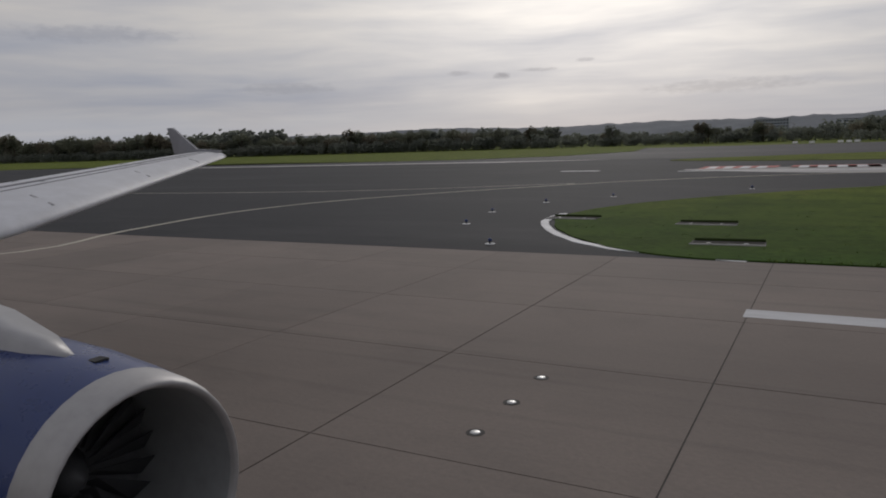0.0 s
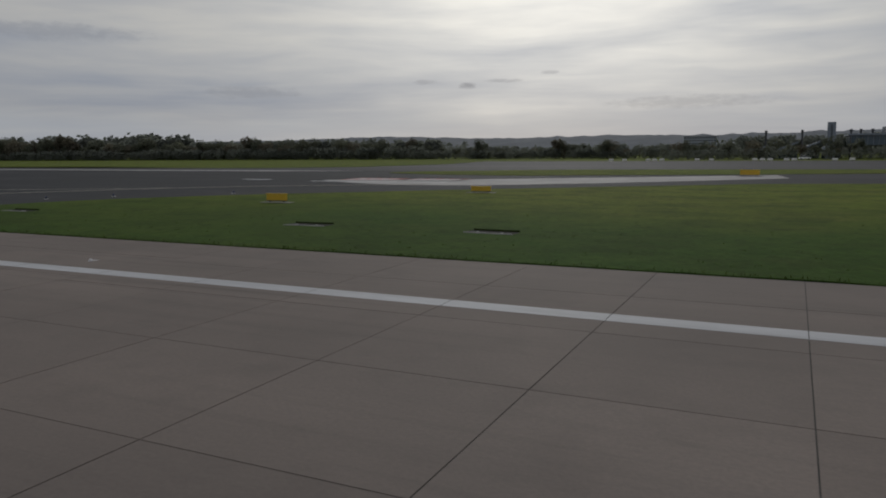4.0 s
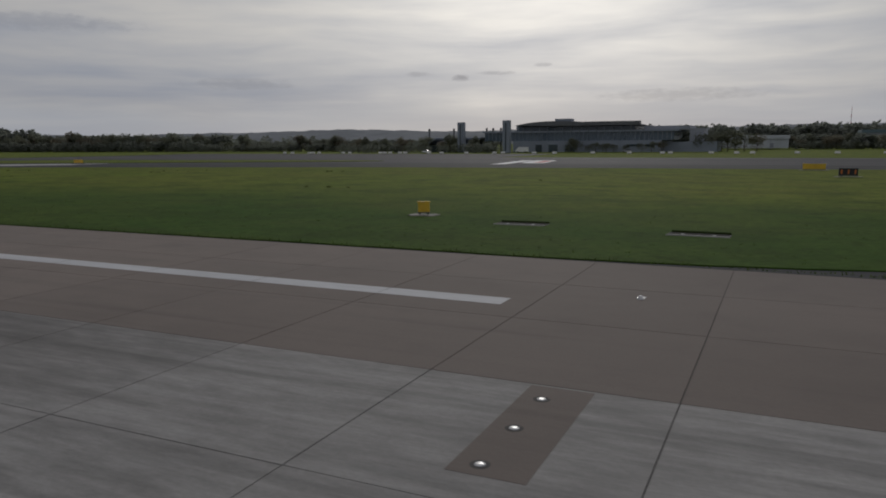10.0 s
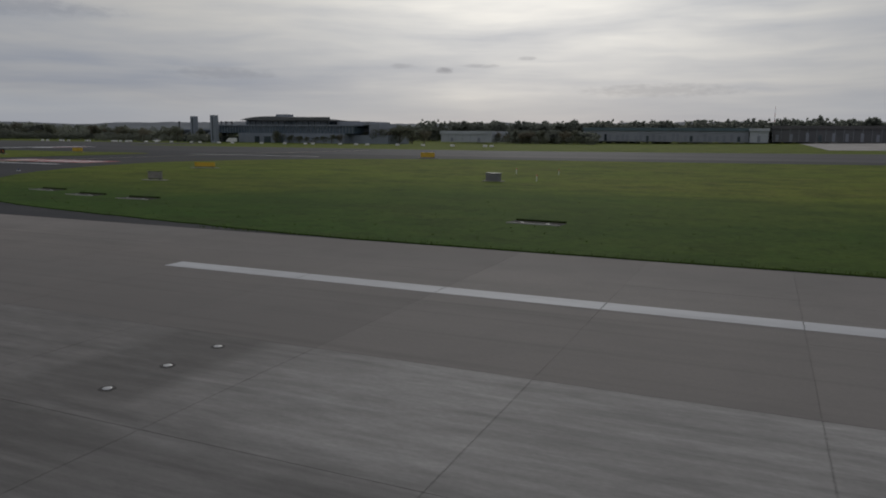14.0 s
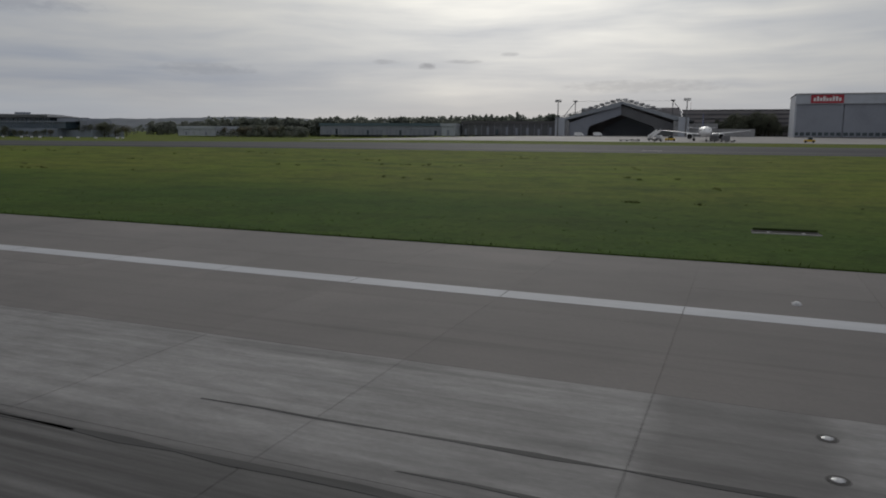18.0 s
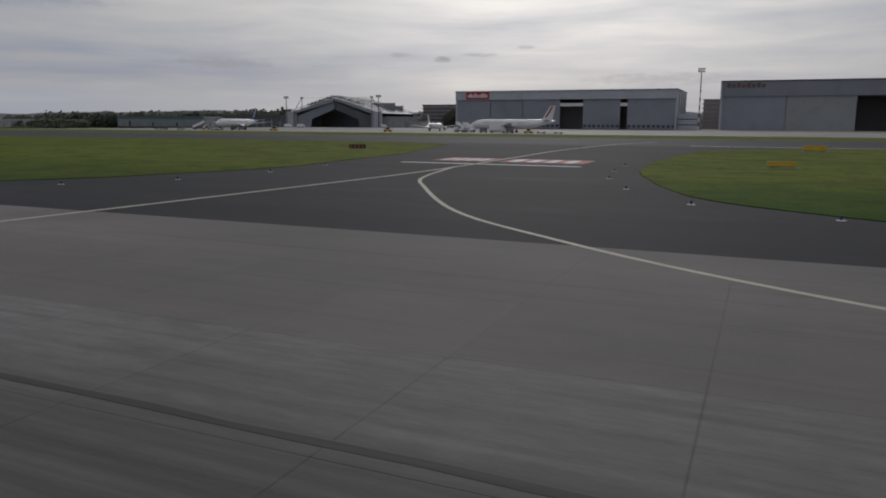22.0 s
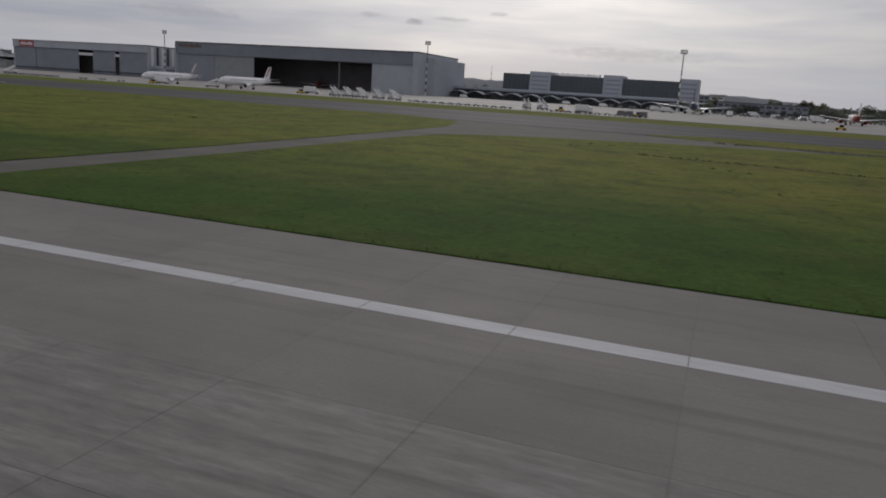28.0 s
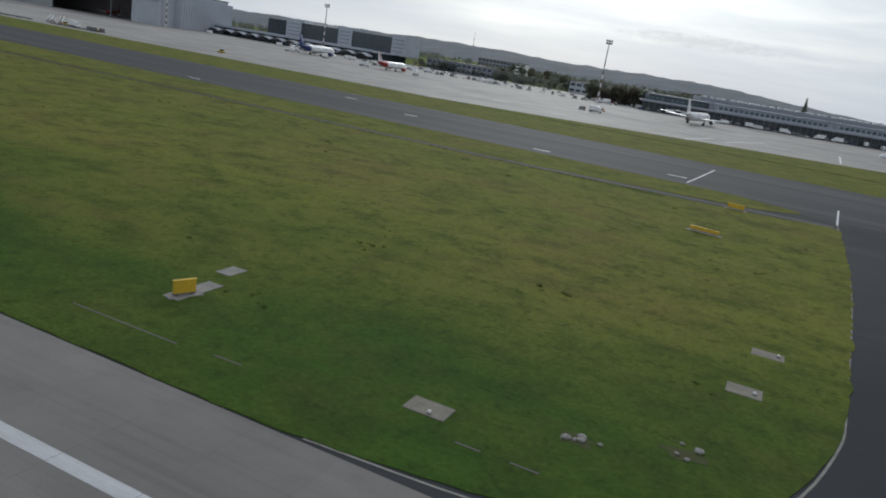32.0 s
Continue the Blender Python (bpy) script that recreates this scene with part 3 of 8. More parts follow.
M["bark"] = surface("tree_bark", (0.075, 0.06, 0.045), (0.055, 0.045, 0.035), 0.9, 2.0, 14.0, 0.4)
# autumn leaf colours, greyed and lightened so that distance haze is painted in
M["leaf"] = surface("haze_greyed_green_leaves", (0.125, 0.136, 0.112), (0.155, 0.16, 0.128), 0.8, 0.08, 0.8, 0.0, spec=0.15, vary=0.22, thin=0.62)
M["leaf_brown"] = surface("haze_greyed_brown_leaves", (0.165, 0.148, 0.122), (0.145, 0.138, 0.114), 0.8, 0.08, 0.8, 0.0, spec=0.15, vary=0.22, thin=0.62)
# far foliage is paled and blued in its colour in place of haze
M["far_wood"] = surface("haze_paled_woodland", (0.145, 0.158, 0.15), (0.17, 0.18, 0.17), 0.95, 0.006, 0.05, 0.0, spec=0.05, vary=0.15, thin=0.62)
# ridge colour holds the aerial haze: pale blue-grey over the woods' own green
M["hill"] = surface("haze_tinted_slope", (0.155, 0.17, 0.185), (0.2, 0.212, 0.228), 0.95, 0.012, 0.08, 0.0, spec=0.05)
M["brick"] = surface("brown_brick", (0.17, 0.11, 0.085), (0.14, 0.095, 0.075), 0.85, 0.3, 6.0, 0.2)
M["beige"] = surface("beige_render", (0.34, 0.31, 0.27), (0.28, 0.26, 0.23), 0.85, 0.1, 4.0, 0.1, dirt=0.2)

# ------------------------------------------------------------------ mesh helpers


def mesh_of(name, bm):
    me = bpy.data.meshes.new(name)
    bm.normal_update()
    bm.to_mesh(me)
    bm.free()
    return me


def part(name, bm, material, parent, label="", smooth=False, at=None):
    """Links a bmesh (or a mesh) as one object under a thing or a part."""
    me = bm if isinstance(bm, bpy.types.Mesh) else mesh_of(name, bm)
    if not me.materials:
        me.materials.append(M[material])
    if smooth:
        for f in me.polygons:
            f.use_smooth = True
    ob = new(name, me)
    if parent is not None:
        ob.parent = parent
    if at is not None:
        ob.matrix_basis = at
    if label:
        tagged(ob, label)
    return ob


def thing(name, label, category, m=None, group="", kind=""):
    ob = new(name)
    ob.empty_display_size = 0.2
    if m is not None:
        ob.matrix_basis = m
    return tagged(ob, label, category, group, kind)


def box(bm, x0, x1, y0, y1, z0, z1, bevel=0.0):
    r = bmesh.ops.create_cube(bm, size=1.0)
    for v in r["verts"]:
        v.co = Vector((x0 + (v.co.x + 0.5) * (x1 - x0), y0 + (v.co.y + 0.5) * (y1 - y0), z0 + (v.co.z + 0.5) * (z1 - z0)))
    if bevel:
        es = list({e for v in r["verts"] for e in v.link_edges})
        bmesh.ops.bevel(bm, geom=es, offset=bevel, segments=1, affect="EDGES")
    return bm


def boxes(rows, bevel=0.0):
    bm = bmesh.new()
    for r in rows:
        box(bm, *r, bevel=bevel)
    return bm


def loft(bm, rings, cap=True):
    """Skins rings of equally many points, in order; closes each ring and both ends."""
    made = [[bm.verts.new(p) for p in ring] for ring in rings]
    n = len(made[0])
    for a, b in zip(made, made[1:]):
        for i in range(n):
            bm.faces.new((a[i], a[(i + 1) % n], b[(i + 1) % n], b[i]))
    if cap:
        bm.faces.new(list(reversed(made[0])))
        bm.faces.new(made[-1])
    return bm


def ring_x(x, y, z, ry, rz, n=24):
    return [(x, y + ry * math.cos(2 * math.pi * i / n), z + rz * math.sin(2 * math.pi * i / n)) for i in range(n)]


def ring_z(x, y, z, r, n=10):
    return [(x + r * math.cos(2 * math.pi * i / n), y + r * math.sin(2 * math.pi * i / n), z) for i in range(n)]


def rod(bm, a, b, r, r2=None, n=6):
    """A round bar from a to b."""
    a, b = Vector(a), Vector(b)
    d = (b - a).normalized()
    u = d.orthogonal().normalized()
    w = d.cross(u)
    r2 = r if r2 is None else r2
    loft(bm, [[p + (u * math.cos(2 * math.pi * i / n) + w * math.sin(2 * math.pi * i / n)) * q for i in range(n)] for p, q in ((a, r), (b, r2))])
    return bm


def slab_poly(bm, pts, z0, z1):
    """A flat plate with the outline pts."""
    lo = [bm.verts.new((x, y, z0)) for x, y in pts]
    hi = [bm.verts.new((x, y, z1)) for x, y in pts]
    n = len(pts)
    bm.faces.new(hi)
    for i in range(n):
        bm.faces.new((lo[i], lo[(i + 1) % n], hi[(i + 1) % n], hi[i]))
    bmesh.ops.recalc_face_normals(bm, faces=bm.faces[:])
    return bm


def spline(pts, step=2.0, closed=False):
    """Points along a smooth curve through pts."""
    n = len(pts)
    out = []
    for i in range(n if closed else n - 1):
        p = [pts[(i + j) % n] if closed else pts[min(max(i + j, 0), n - 1)] for j in (-1, 0, 1, 2)]
        m = max(2, int(math.dist(p[1], p[2]) / step))
        for q in range(m):
            t = q / m
            out.append(tuple(0.5 * (2 * b + (c - a) * t + (2 * a - 5 * b + 4 * c - d) * t * t + (3 * b - a - 3 * c + d) * t ** 3) for a, b, c, d in zip(*p)))
    if not closed:
        out.append(tuple(pts[-1]))
    return out


def band(pts, width, z0, z1):
    """A flat strip of the width along pts."""
    bm = bmesh.new()
    left, right = [], []
    for i, p in enumerate(pts):
        a, b = pts[max(i - 1, 0)], pts[min(i + 1, len(pts) - 1)]
        d = Vector((b[0] - a[0], b[1] - a[1])).normalized()
        nrm = Vector((-d.y, d.x)) * width / 2
        left.append((p[0] + nrm.x, p[1] + nrm.y))
        right.append((p[0] - nrm.x, p[1] - nrm.y))
    for k in range(len(pts) - 1):
        q = [left[k], right[k], right[k + 1], left[k + 1]]
        hi = [bm.verts.new((*v, z1)) for v in q]
        lo = [bm.verts.new((*v, z0)) for v in q]
        bm.faces.new(hi)
        bm.faces.new((lo[0], lo[1], hi[1], hi[0]))
        bm.faces.new((lo[2], lo[3], hi[3], hi[2]))
        bm.faces.new((lo[1], lo[2], hi[2], hi[1]))
        bm.faces.new((lo[3], lo[0], hi[0], hi[3]))
    bmesh.ops.remove_doubles(bm, verts=bm.verts[:], dist=0.001)
    bmesh.ops.recalc_face_normals(bm, faces=bm.faces[:])
    return bm


def smooth01(t):
    t = min(max(t, 0.0), 1.0)
    return t * t * (3 - 2 * t)


def rise(x, y):
    """The field climbs gently towards the hangars."""
    up = 1.6 * min(max((y - 60) / 240, 0), 1) + 0.8 * min(max((y - 300) / 200, 0), 1)
    return up * smooth01((x - 180) / 220)


def lift(bm):
    for v in bm.verts:
        v.co.z += rise(v.co.x, v.co.y)
    return bm

# ------------------------------------------------------------------ ground and pavements
RUN_Y0, RUN_Y1 = -31.8, 28.2


def ground_sheet():
    xs = [-4000, -2500, -1500, -1000, -700] + list(range(-500, 1801, 20)) + [2000, 2300, 2700, 3300, 4000, 5200]
    ys = [-2500, -1200, -600, -300, -150, -60, 0, 27, 40, 60, 80, 100, 120, 140, 160, 180, 200, 220, 240, 260, 280, 300, 320, 340, 370, 400, 430, 460, 490, 520, 560, 620, 700, 850, 1100, 1500, 2200, 3200, 4600]
    bm = bmesh.new()
    g = [[bm.verts.new((x, y, -0.07 + rise(x, y))) for x in xs] for y in ys]
    for j in range(len(ys) - 1):
        for i in range(len(xs) - 1):
            bm.faces.new((g[j][i], g[j][i + 1], g[j + 1][i + 1], g[j + 1][i]))
    return tagged(part("ground", bm, "grass", None, smooth=True), "wide mown airfield grass reaching to the horizon", "grass", kind="structure")


ground_sheet()


def lines_between(a, b):
    """The ends and every multiple of 20 m between them."""
    return [a] + [20.0 * i for i in range(math.floor(a / 20) + 1, math.ceil(b / 20))] + [b]


def sheet(name, material, x0, x1, y0, y1, top, label, category):
    """A pavement that follows the rise of the field."""
    bm = bmesh.new()
    g = [[bm.verts.new((x, y, top + rise(x, y))) for x in lines_between(x0, x1)] for y in lines_between(y0, y1)]
    for a, b in zip(g, g[1:]):
        for i in range(len(a) - 1):
            bm.faces.new((a[i], a[i + 1], b[i + 1], b[i]))
    ret = bmesh.ops.extrude_edge_only(bm, edges=[e for e in bm.edges if e.is_boundary])
    for v in ret["geom"]:
        if isinstance(v, bmesh.types.BMVert):
            v.co.z -= 0.12
    bmesh.ops.recalc_face_normals(bm, faces=bm.faces[:])
    return tagged(part(name, bm, material, None), label, category, kind="structure")


sheet("taxiway", "asphalt", -620, 1640, RUN_Y1 + 0.004, 155, -0.02, "dark worn asphalt taxiway links beside the runway", "taxiway")
sheet("taxiway", "taxi_asphalt", -620, 1640, 155.004, 221, -0.02, "long grey asphalt taxiway parallel to the runway", "taxiway")
sheet("taxiway", "taxi_asphalt", -620, 40, 221.004, 288, -0.02, "wide asphalt taxiway bend before the woods", "taxiway")
sheet("apron", "apron", 300, 1900, 272, 640, -0.01, "pale concrete apron in front of the hangars", "apron")

# turf islands between runway and taxiway
ISLANDS = [
    [(-88.5, 28.25), (-91, 28.5), (-94, 30.0), (-97.5, 34), (-100.2, 39.6), (-100.6, 44), (-98.4, 51), (-91, 61), (-82, 69), (-70, 79), (-58, 88), (-37, 103), (2, 113), (50, 125), (100, 131), (140, 133), (149.8, 131), (150.6, 105), (149.8, 64), (147, 46.5), (142, 37.5), (133, 31), (120, 28.4), (80, 28.25), (0, 28.25)],
    [(262, 28.3), (240.6, 31.5), (232, 33.5), (225.4, 37), (214.6, 44.5), (203, 57), (194.6, 73), (190, 92), (193, 106), (205, 122), (225, 134), (275, 138), (340, 144), (400, 148), (477, 151), (560, 154), (630, 157), (651, 149), (663, 103), (666.5, 66), (661, 44), (652, 34), (636, 29.2), (620, 28.25), (450, 28.25)],
    [(752, 28.4), (735, 33), (717, 44), (711, 49), (707.5, 57), (703.2, 72), (701.4, 94), (704, 133), (722, 156), (745, 158), (900, 161), (1050, 160), (1068, 150), (1074.4, 126), (1074.6, 112), (1074.4, 60), (1074.4, 28.25), (900, 28.25)],
    [(1079.8, 28.25), (1079.9, 60), (1080.3, 90), (1081.6, 105), (1089, 113), (1112, 126), (1150, 138), (1200, 140), (1280, 141), (1380, 140), (1428, 143), (1441, 147), (1440, 100), (1437.5, 60), (1436, 48), (1432, 37), (1424, 30.5), (1410, 28.25), (1250, 28.25)],
    [(-116, 139), (-100, 131), (-80, 127), (-40, 140), (0, 156), (20, 164), (28, 172), (20, 176), (-20, 174), (-80, 166), (-108, 150)],
    [(1130, 141.5), (1160, 142.8), (1280, 143.6), (1380, 143), (1425, 148), (1437, 156), (1420, 164), (1360, 165.5), (1200, 166), (1120, 164), (1105, 152)],
    [(-620, 170), (-370, 167), (-320, 178), (-255, 183), (-200, 172), (-175, 176), (-152, 190), (-142, 230), (-152, 290), (-400, 292), (-620, 292)],
    [(1466, 28.25), (1466, 120), (1480, 150), (1640, 152), (1640, 28.25)],
]


def island(pts, seed):
    """Turf with an uneven cut edge, a little above the pavement."""
    rnd = random.Random(seed)
    out = []
    for i, p in enumerate(pts):
        q = pts[(i + 1) % len(pts)]
        m = max(1, int(math.dist(p, q) / 1.1))
        for k in range(m):
            t = k / m
            j = 0.16 if p[1] < 60 and q[1] < 60 else 0.4
            out.append((p[0] + (q[0] - p[0]) * t + rnd.uniform(-j, j) * 0.6, p[1] + (q[1] - p[1]) * t + rnd.uniform(0, j)))
    bm = bmesh.new()
    top = [bm.verts.new((x, y, 0.035)) for x, y in out]
    low = [bm.verts.new((x, y, -0.06)) for x, y in out]
    f = bm.faces.new(top)
    for i in range(len(out)):
        bm.faces.new((low[i], low[(i + 1) % len(out)], top[(i + 1) % len(out)], top[i]))
    bmesh.ops.triangulate(bm, faces=[f], ngon_method="EAR_CLIP")
    for axis, spots in ((0, [p[0] for p in out]), (1, [p[1] for p in out])):
        for c in lines_between(min(spots), max(spots))[1:-1]:
            co, no = ((c, 0, 0), (1, 0, 0)) if axis == 0 else ((0, c, 0), (0, 1, 0))
            bmesh.ops.bisect_plane(bm, geom=bm.verts[:] + bm.edges[:] + bm.faces[:], plane_co=co, plane_no=no)
    lift(bm)
    bmesh.ops.recalc_face_normals(bm, faces=bm.faces[:])
    return tagged(part("grass_island", bm, "grass", None), "mown grass island between runway and taxiway", "grass", group="grass islands", kind="structure")


def soft(pts):
    """Rounds the corners of an outline by cutting them twice."""
    out = []
    for i, p in enumerate(pts):
        q = pts[(i + 1) % len(pts)]
        m = max(1, int(math.dist(p, q) / 9.0))
        out += [(p[0] + (q[0] - p[0]) * k / m, p[1] + (q[1] - p[1]) * k / m) for k in range(m)]
    for _ in range(2):
        cut = []
        for i, p in enumerate(out):
            q = out[(i + 1) % len(out)]
            cut += [(0.75 * p[0] + 0.25 * q[0], 0.75 * p[1] + 0.25 * q[1]), (0.25 * p[0] + 0.75 * q[0], 0.25 * p[1] + 0.75 * q[1])]
        out = cut
    return out


for i, pts in enumerate(ISLANDS):
    island(pts if i == 7 else [(x, max(y, 28.22)) for x, y in soft(pts)], i)

# grass beyond the taxiway hides its far edge; service road across the grass
road = part("service_road", lift(slab_poly(bmesh.new(), [(1074.8, 28.25), (1079.6, 28.25), (1079.7, 45), (1079.8, 60), (1080, 80), (1081, 104), (1088, 112), (1112, 125), (1140, 134), (1120, 146), (1090, 150), (1066, 151), (1074.5, 124), (1074.8, 100), (1074.8, 80), (1074.8, 60)], -0.05, 0.012)), "old_path", None)
tagged(road, "narrow pale concrete service road crossing the grass", "road", kind="structure")
path = part("service_path", lift(band([(x, 141.0 + 0.004 * (x - 1150) if x < 1380 else 141.9 + 0.09 * (x - 1380)) for x in range(1130, 1445, 10)], 2.6, -0.05, 0.012)), "joint", None)
tagged(path, "narrow dark path along the edge of the grass", "path", kind="structure")
verge = part("grass_verge", lift(slab_poly(bmesh.new(), [(1296, 271), (1640, 271), (1640, 352), (1560, 345), (1500, 334), (1440, 316), (1400, 304), (1360, 290), (1325, 279)], -0.06, 0.03)), "grass", None)
tagged(verge, "mown grass verge widening along the apron", "grass", kind="structure")
strip = part("concrete_strip", slab_poly(bmesh.new(), spline([(-104, 101), (-90, 92), (-76, 90), (-58, 101), (-34, 124)], 5) + spline([(-36, 138), (-62, 121), (-84, 109), (-104, 103)], 5), -0.05, -0.012), "pale_concrete", None)
tagged(strip, "pale concrete strip inset in the dark asphalt taxiway", "pavement", kind="structure")
strip2 = part("concrete_strip", slab_poly(bmesh.new(), [(-300, 150), (-226, 147), (-149, 146), (-128, 153), (-150, 153.5), (-226, 154), (-300, 154.5)], -0.05, -0.012), "pale_concrete", None)
tagged(strip2, "long pale concrete strip at the taxiway bend", "pavement", kind="structure")

# ------------------------------------------------------------------ runway of slabs
runway = thing("runway", "concrete slab runway with dark filled joints and white markings", "runway", kind="structure")
part("joint_bed", boxes([(-700, 1900, RUN_Y0, RUN_Y1, -0.2, -0.014)]), "joint", runway)


def slab_mesh(lx, ly, name, material):
    g = 0.008
    bm = bmesh.new()
    box(bm, g, lx - g, g, ly - g, -0.1, 0.0)
    for v in bm.verts:
        if v.co.z > -0.01:
            v.co.x += 0.006 if v.co.x < lx / 2 else -0.006
            v.co.y += 0.006 if v.co.y < ly / 2 else -0.006
    me = mesh_of(name, bm)
    me.materials.append(M[material])
    return me


DRIFT = [(-98, -0.7), (-92.5, -0.7), (-87.5, -0.1), (-82.5, -0.6), (-50, -0.55), (52, 0.0), (57.5, 0.22), (62.5, 0.22), (72, 0.03), (120, 0.05), (152.5, -0.06), (157.5, 0.4), (163, 0.0), (195, -0.2), (277, -0.3), (475, 0.75), (650, 1.15), (713, 1.0), (842, -0.6), (960, 0.4), (1048, 1.1), (1119, -0.7), (1300, 0.0)]


def joint_x(n):
    """Where the nth cross joint of the runway lies: every 5 m, with the small drift of the casting bays."""
    x = 5.0 * n + 2.5
    return x + float(np.interp(x, [a for a, _ in DRIFT], [b for _, b in DRIFT]))


JOINTS = [joint_x(n) for n in range(-141, 380)]
ROWS = [-31.8 + 5 * i for i in range(12)]
X_SLAB0, X_SLAB1 = -103.0, 196.0


def inner(x, y):
    """The grooved middle rows begin after the threshold."""
    return y < 13.0 and x > 40 and y > -16


plain, grooved = slab_mesh(5, 5, "slab", "concrete"), slab_mesh(5, 5, "slab", "concrete_inner")
narrow = slab_mesh(5, 4.2, "slab", "concrete")
SHIFT_END = -62.5  # before this the slab rows lie 0.8 m further out


def joined_slabs(name, cells, material, g=0.011):
    rnd = random.Random(len(cells))
    vs, fs = [], []
    for x, y, l, w in cells:
        n = len(vs)
        z = rnd.uniform(-0.003, 0.0)
        vs += [(x + g, y + g, z), (x + l - g, y + g, z), (x + l - g, y + w - g, z), (x + g, y + w - g, z), (x + g, y + g, -0.1), (x + l - g, y + g, -0.1), (x + l - g, y + w - g, -0.1), (x + g, y + w - g, -0.1)]
        fs += [(n, n + 1, n + 2, n + 3)] + [(n + i, n + 4 + i, n + 4 + (i + 1) % 4, n + (i + 1) % 4) for i in range(4)]
    me = bpy.data.meshes.new(name)
    me.from_pydata(vs, [], fs)
    me.materials.append(M[material])
    return tagged(part(name, me, material, runway), kind="stuff")


near, rest, rest_far, rest_in = [], [], [], []
for y in ROWS:
    for x, x_next in zip(JOINTS, JOINTS[1:]):
        y_, w_ = (y + 0.8, 4.2 if y > 23 else 5.0) if x < SHIFT_END else (y, 5.0)
        if X_SLAB0 <= x < X_SLAB1 and 3.0 < y:
            near.append((x, y_, x_next - x))
        else:
            (rest_in if inner(x, y) else rest_far if x > 240 else rest).append((x, y_, x_next - x, w_))
joined_slabs("slab_field", rest, "concrete")
joined_slabs("slab_field", rest_far, "concrete", 0.0035)
joined_slabs("slab_field", rest_in, "concrete_inner", 0.006)

# ------------------------------------------------------------------ painted markings
markings = thing("runway_marking", "white and yellow painted runway and taxiway markings", "road marking", kind="structure")


def paint(name, rows, material, label=""):
    return part(name, boxes([(a, b, c, d, -0.03, 0.004) for a, b, c, d in rows]), material, markings, label)


for a, b in ((-87.7, 116.7), (261.6, 631.5), (759.4, 1900)):
    paint("edge_line", [(a, b, 19.58, 20.48)], "grey_paint", "faded white runway edge line")
    paint("edge_line", [(a, b, -24.05, -23.15)], "grey_paint")
tagged(part("open_joint", boxes([(jx - 0.012, jx + 0.012, 19.6, 20.46, -0.02, 0.0052) for jx in JOINTS if -87 < jx < 116 or 262.5 < jx < 631 or 760 < jx < 1440]), "joint", markings, "fine joints across the edge line"), kind="stuff")
for jx in JOINTS:
    if 6.3 < jx < 36:
        for i in range(4):
            part("open_joint", boxes([(jx - 0.012, jx + 0.012, 16.69 - i * 3.22, 18.43 - i * 3.22, -0.02, 0.0052)]), "joint", markings)
paint("threshold_line", [(0.35, 2.35, -23.1, 19.5)], "cross_paint", "broad white line across the runway threshold")
for y in ROWS:
    if -23 < y < 19:
        part("open_joint", boxes([(0.37, 2.33, y - 0.012, y + 0.012, -0.02, 0.0052)]), "joint", markings)
part("open_joint", boxes([(2.38, 2.46, -23.0, 19.4, -0.02, 0.0022)]), "joint", markings, "dark tarred joint beside the threshold line")
for i in range(6):
    top = 18.45 - i * 3.22
    paint("threshold_bar", [(6.1, 36.1, top - 1.78, top)], "white_paint")
    paint("threshold_bar", [(6.1, 36.1, -3.6 - top, -3.6 - top + 1.78)], "white_paint")
for x0, x1, y0, y1 in ((150.0, 172.7, 9.15, 12.42), (300.2, 322.7, 9.1, 12.2), (400.2, 445.5, 9.1, 14.9), (600.2, 622.8, 9.35, 12.45), (750.2, 772.8, 9.1, 12.1), (900.2, 922.8, 9.1, 12.1)):
    paint("touchdown_block", [(x0, x1, y0, y1)], "block_paint", "large white touchdown block with worn paint")
    paint("touchdown_block", [(x0, x1, -3.6 - y1, -3.6 - y0)], "block_paint")
    for jx in JOINTS[0::3]:
        if x0 + 0.3 < jx < x1 - 0.3:
            part("open_joint", boxes([(jx - 0.014, jx + 0.014, y0 + 0.02, y1 - 0.25, -0.02, 0.0058)]), "joint", markings, "dark slab joint showing through the paint")
    if y1 > 13.5:
        part("open_joint", boxes([(x0 + 0.4, x1 - 0.4, 13.19, 13.21, -0.02, 0.0056)]), "joint", markings)
for x in range(60, 1900, 50):
    paint("centre_dash", [(x, x + 30, -2.25, -1.35)], "white_paint")


def line(name, pts, width, material, z=-0.002, label=""):
    return part(name, lift(band(spline(pts, 2.0), width, z - 0.03, z)), material, markings, label)


line("taxi_line", [(-128, 12), (-121.5, 21.7), (-124, 29.7), (-126, 43), (-121.3, 56.5), (-105.7, 76.4), (-88, 88), (-60, 100)], 0.35, "pale_yellow", 0.004)
line("taxi_line", [(-240, 60), (-180, 58), (-135, 62), (-110, 74)], 0.3, "pale_yellow", -0.012)
line("island_border", [(-88.5, 28.4), (-94, 30.2), (-97.7, 34), (-100.5, 39.6), (-100.8, 44)], 0.45, "white_paint", 0.006, "white kerb line round the grass nose")
line("taxi_line", [(164.4, 21.2), (165.5, 45), (166.8, 75), (167.4, 88), (167.6, 130), (168, 200)], 0.28, "pale_yellow", 0.004)
line("taxi_line", [(167.5, 84), (168.5, 76), (173, 66.4), (179.9, 51.3), (186.9, 40.8), (196.4, 30.4), (208, 20), (222.4, 11.7), (232, 7.6), (250, 4)], 0.28, "yellow_paint", 0.005)
line("taxi_line", [(680.7, 20.5), (682, 50), (682.8, 76), (682, 105), (681.6, 129), (684.8, 167), (690, 185)], 0.4, "pale_yellow", 0.004)
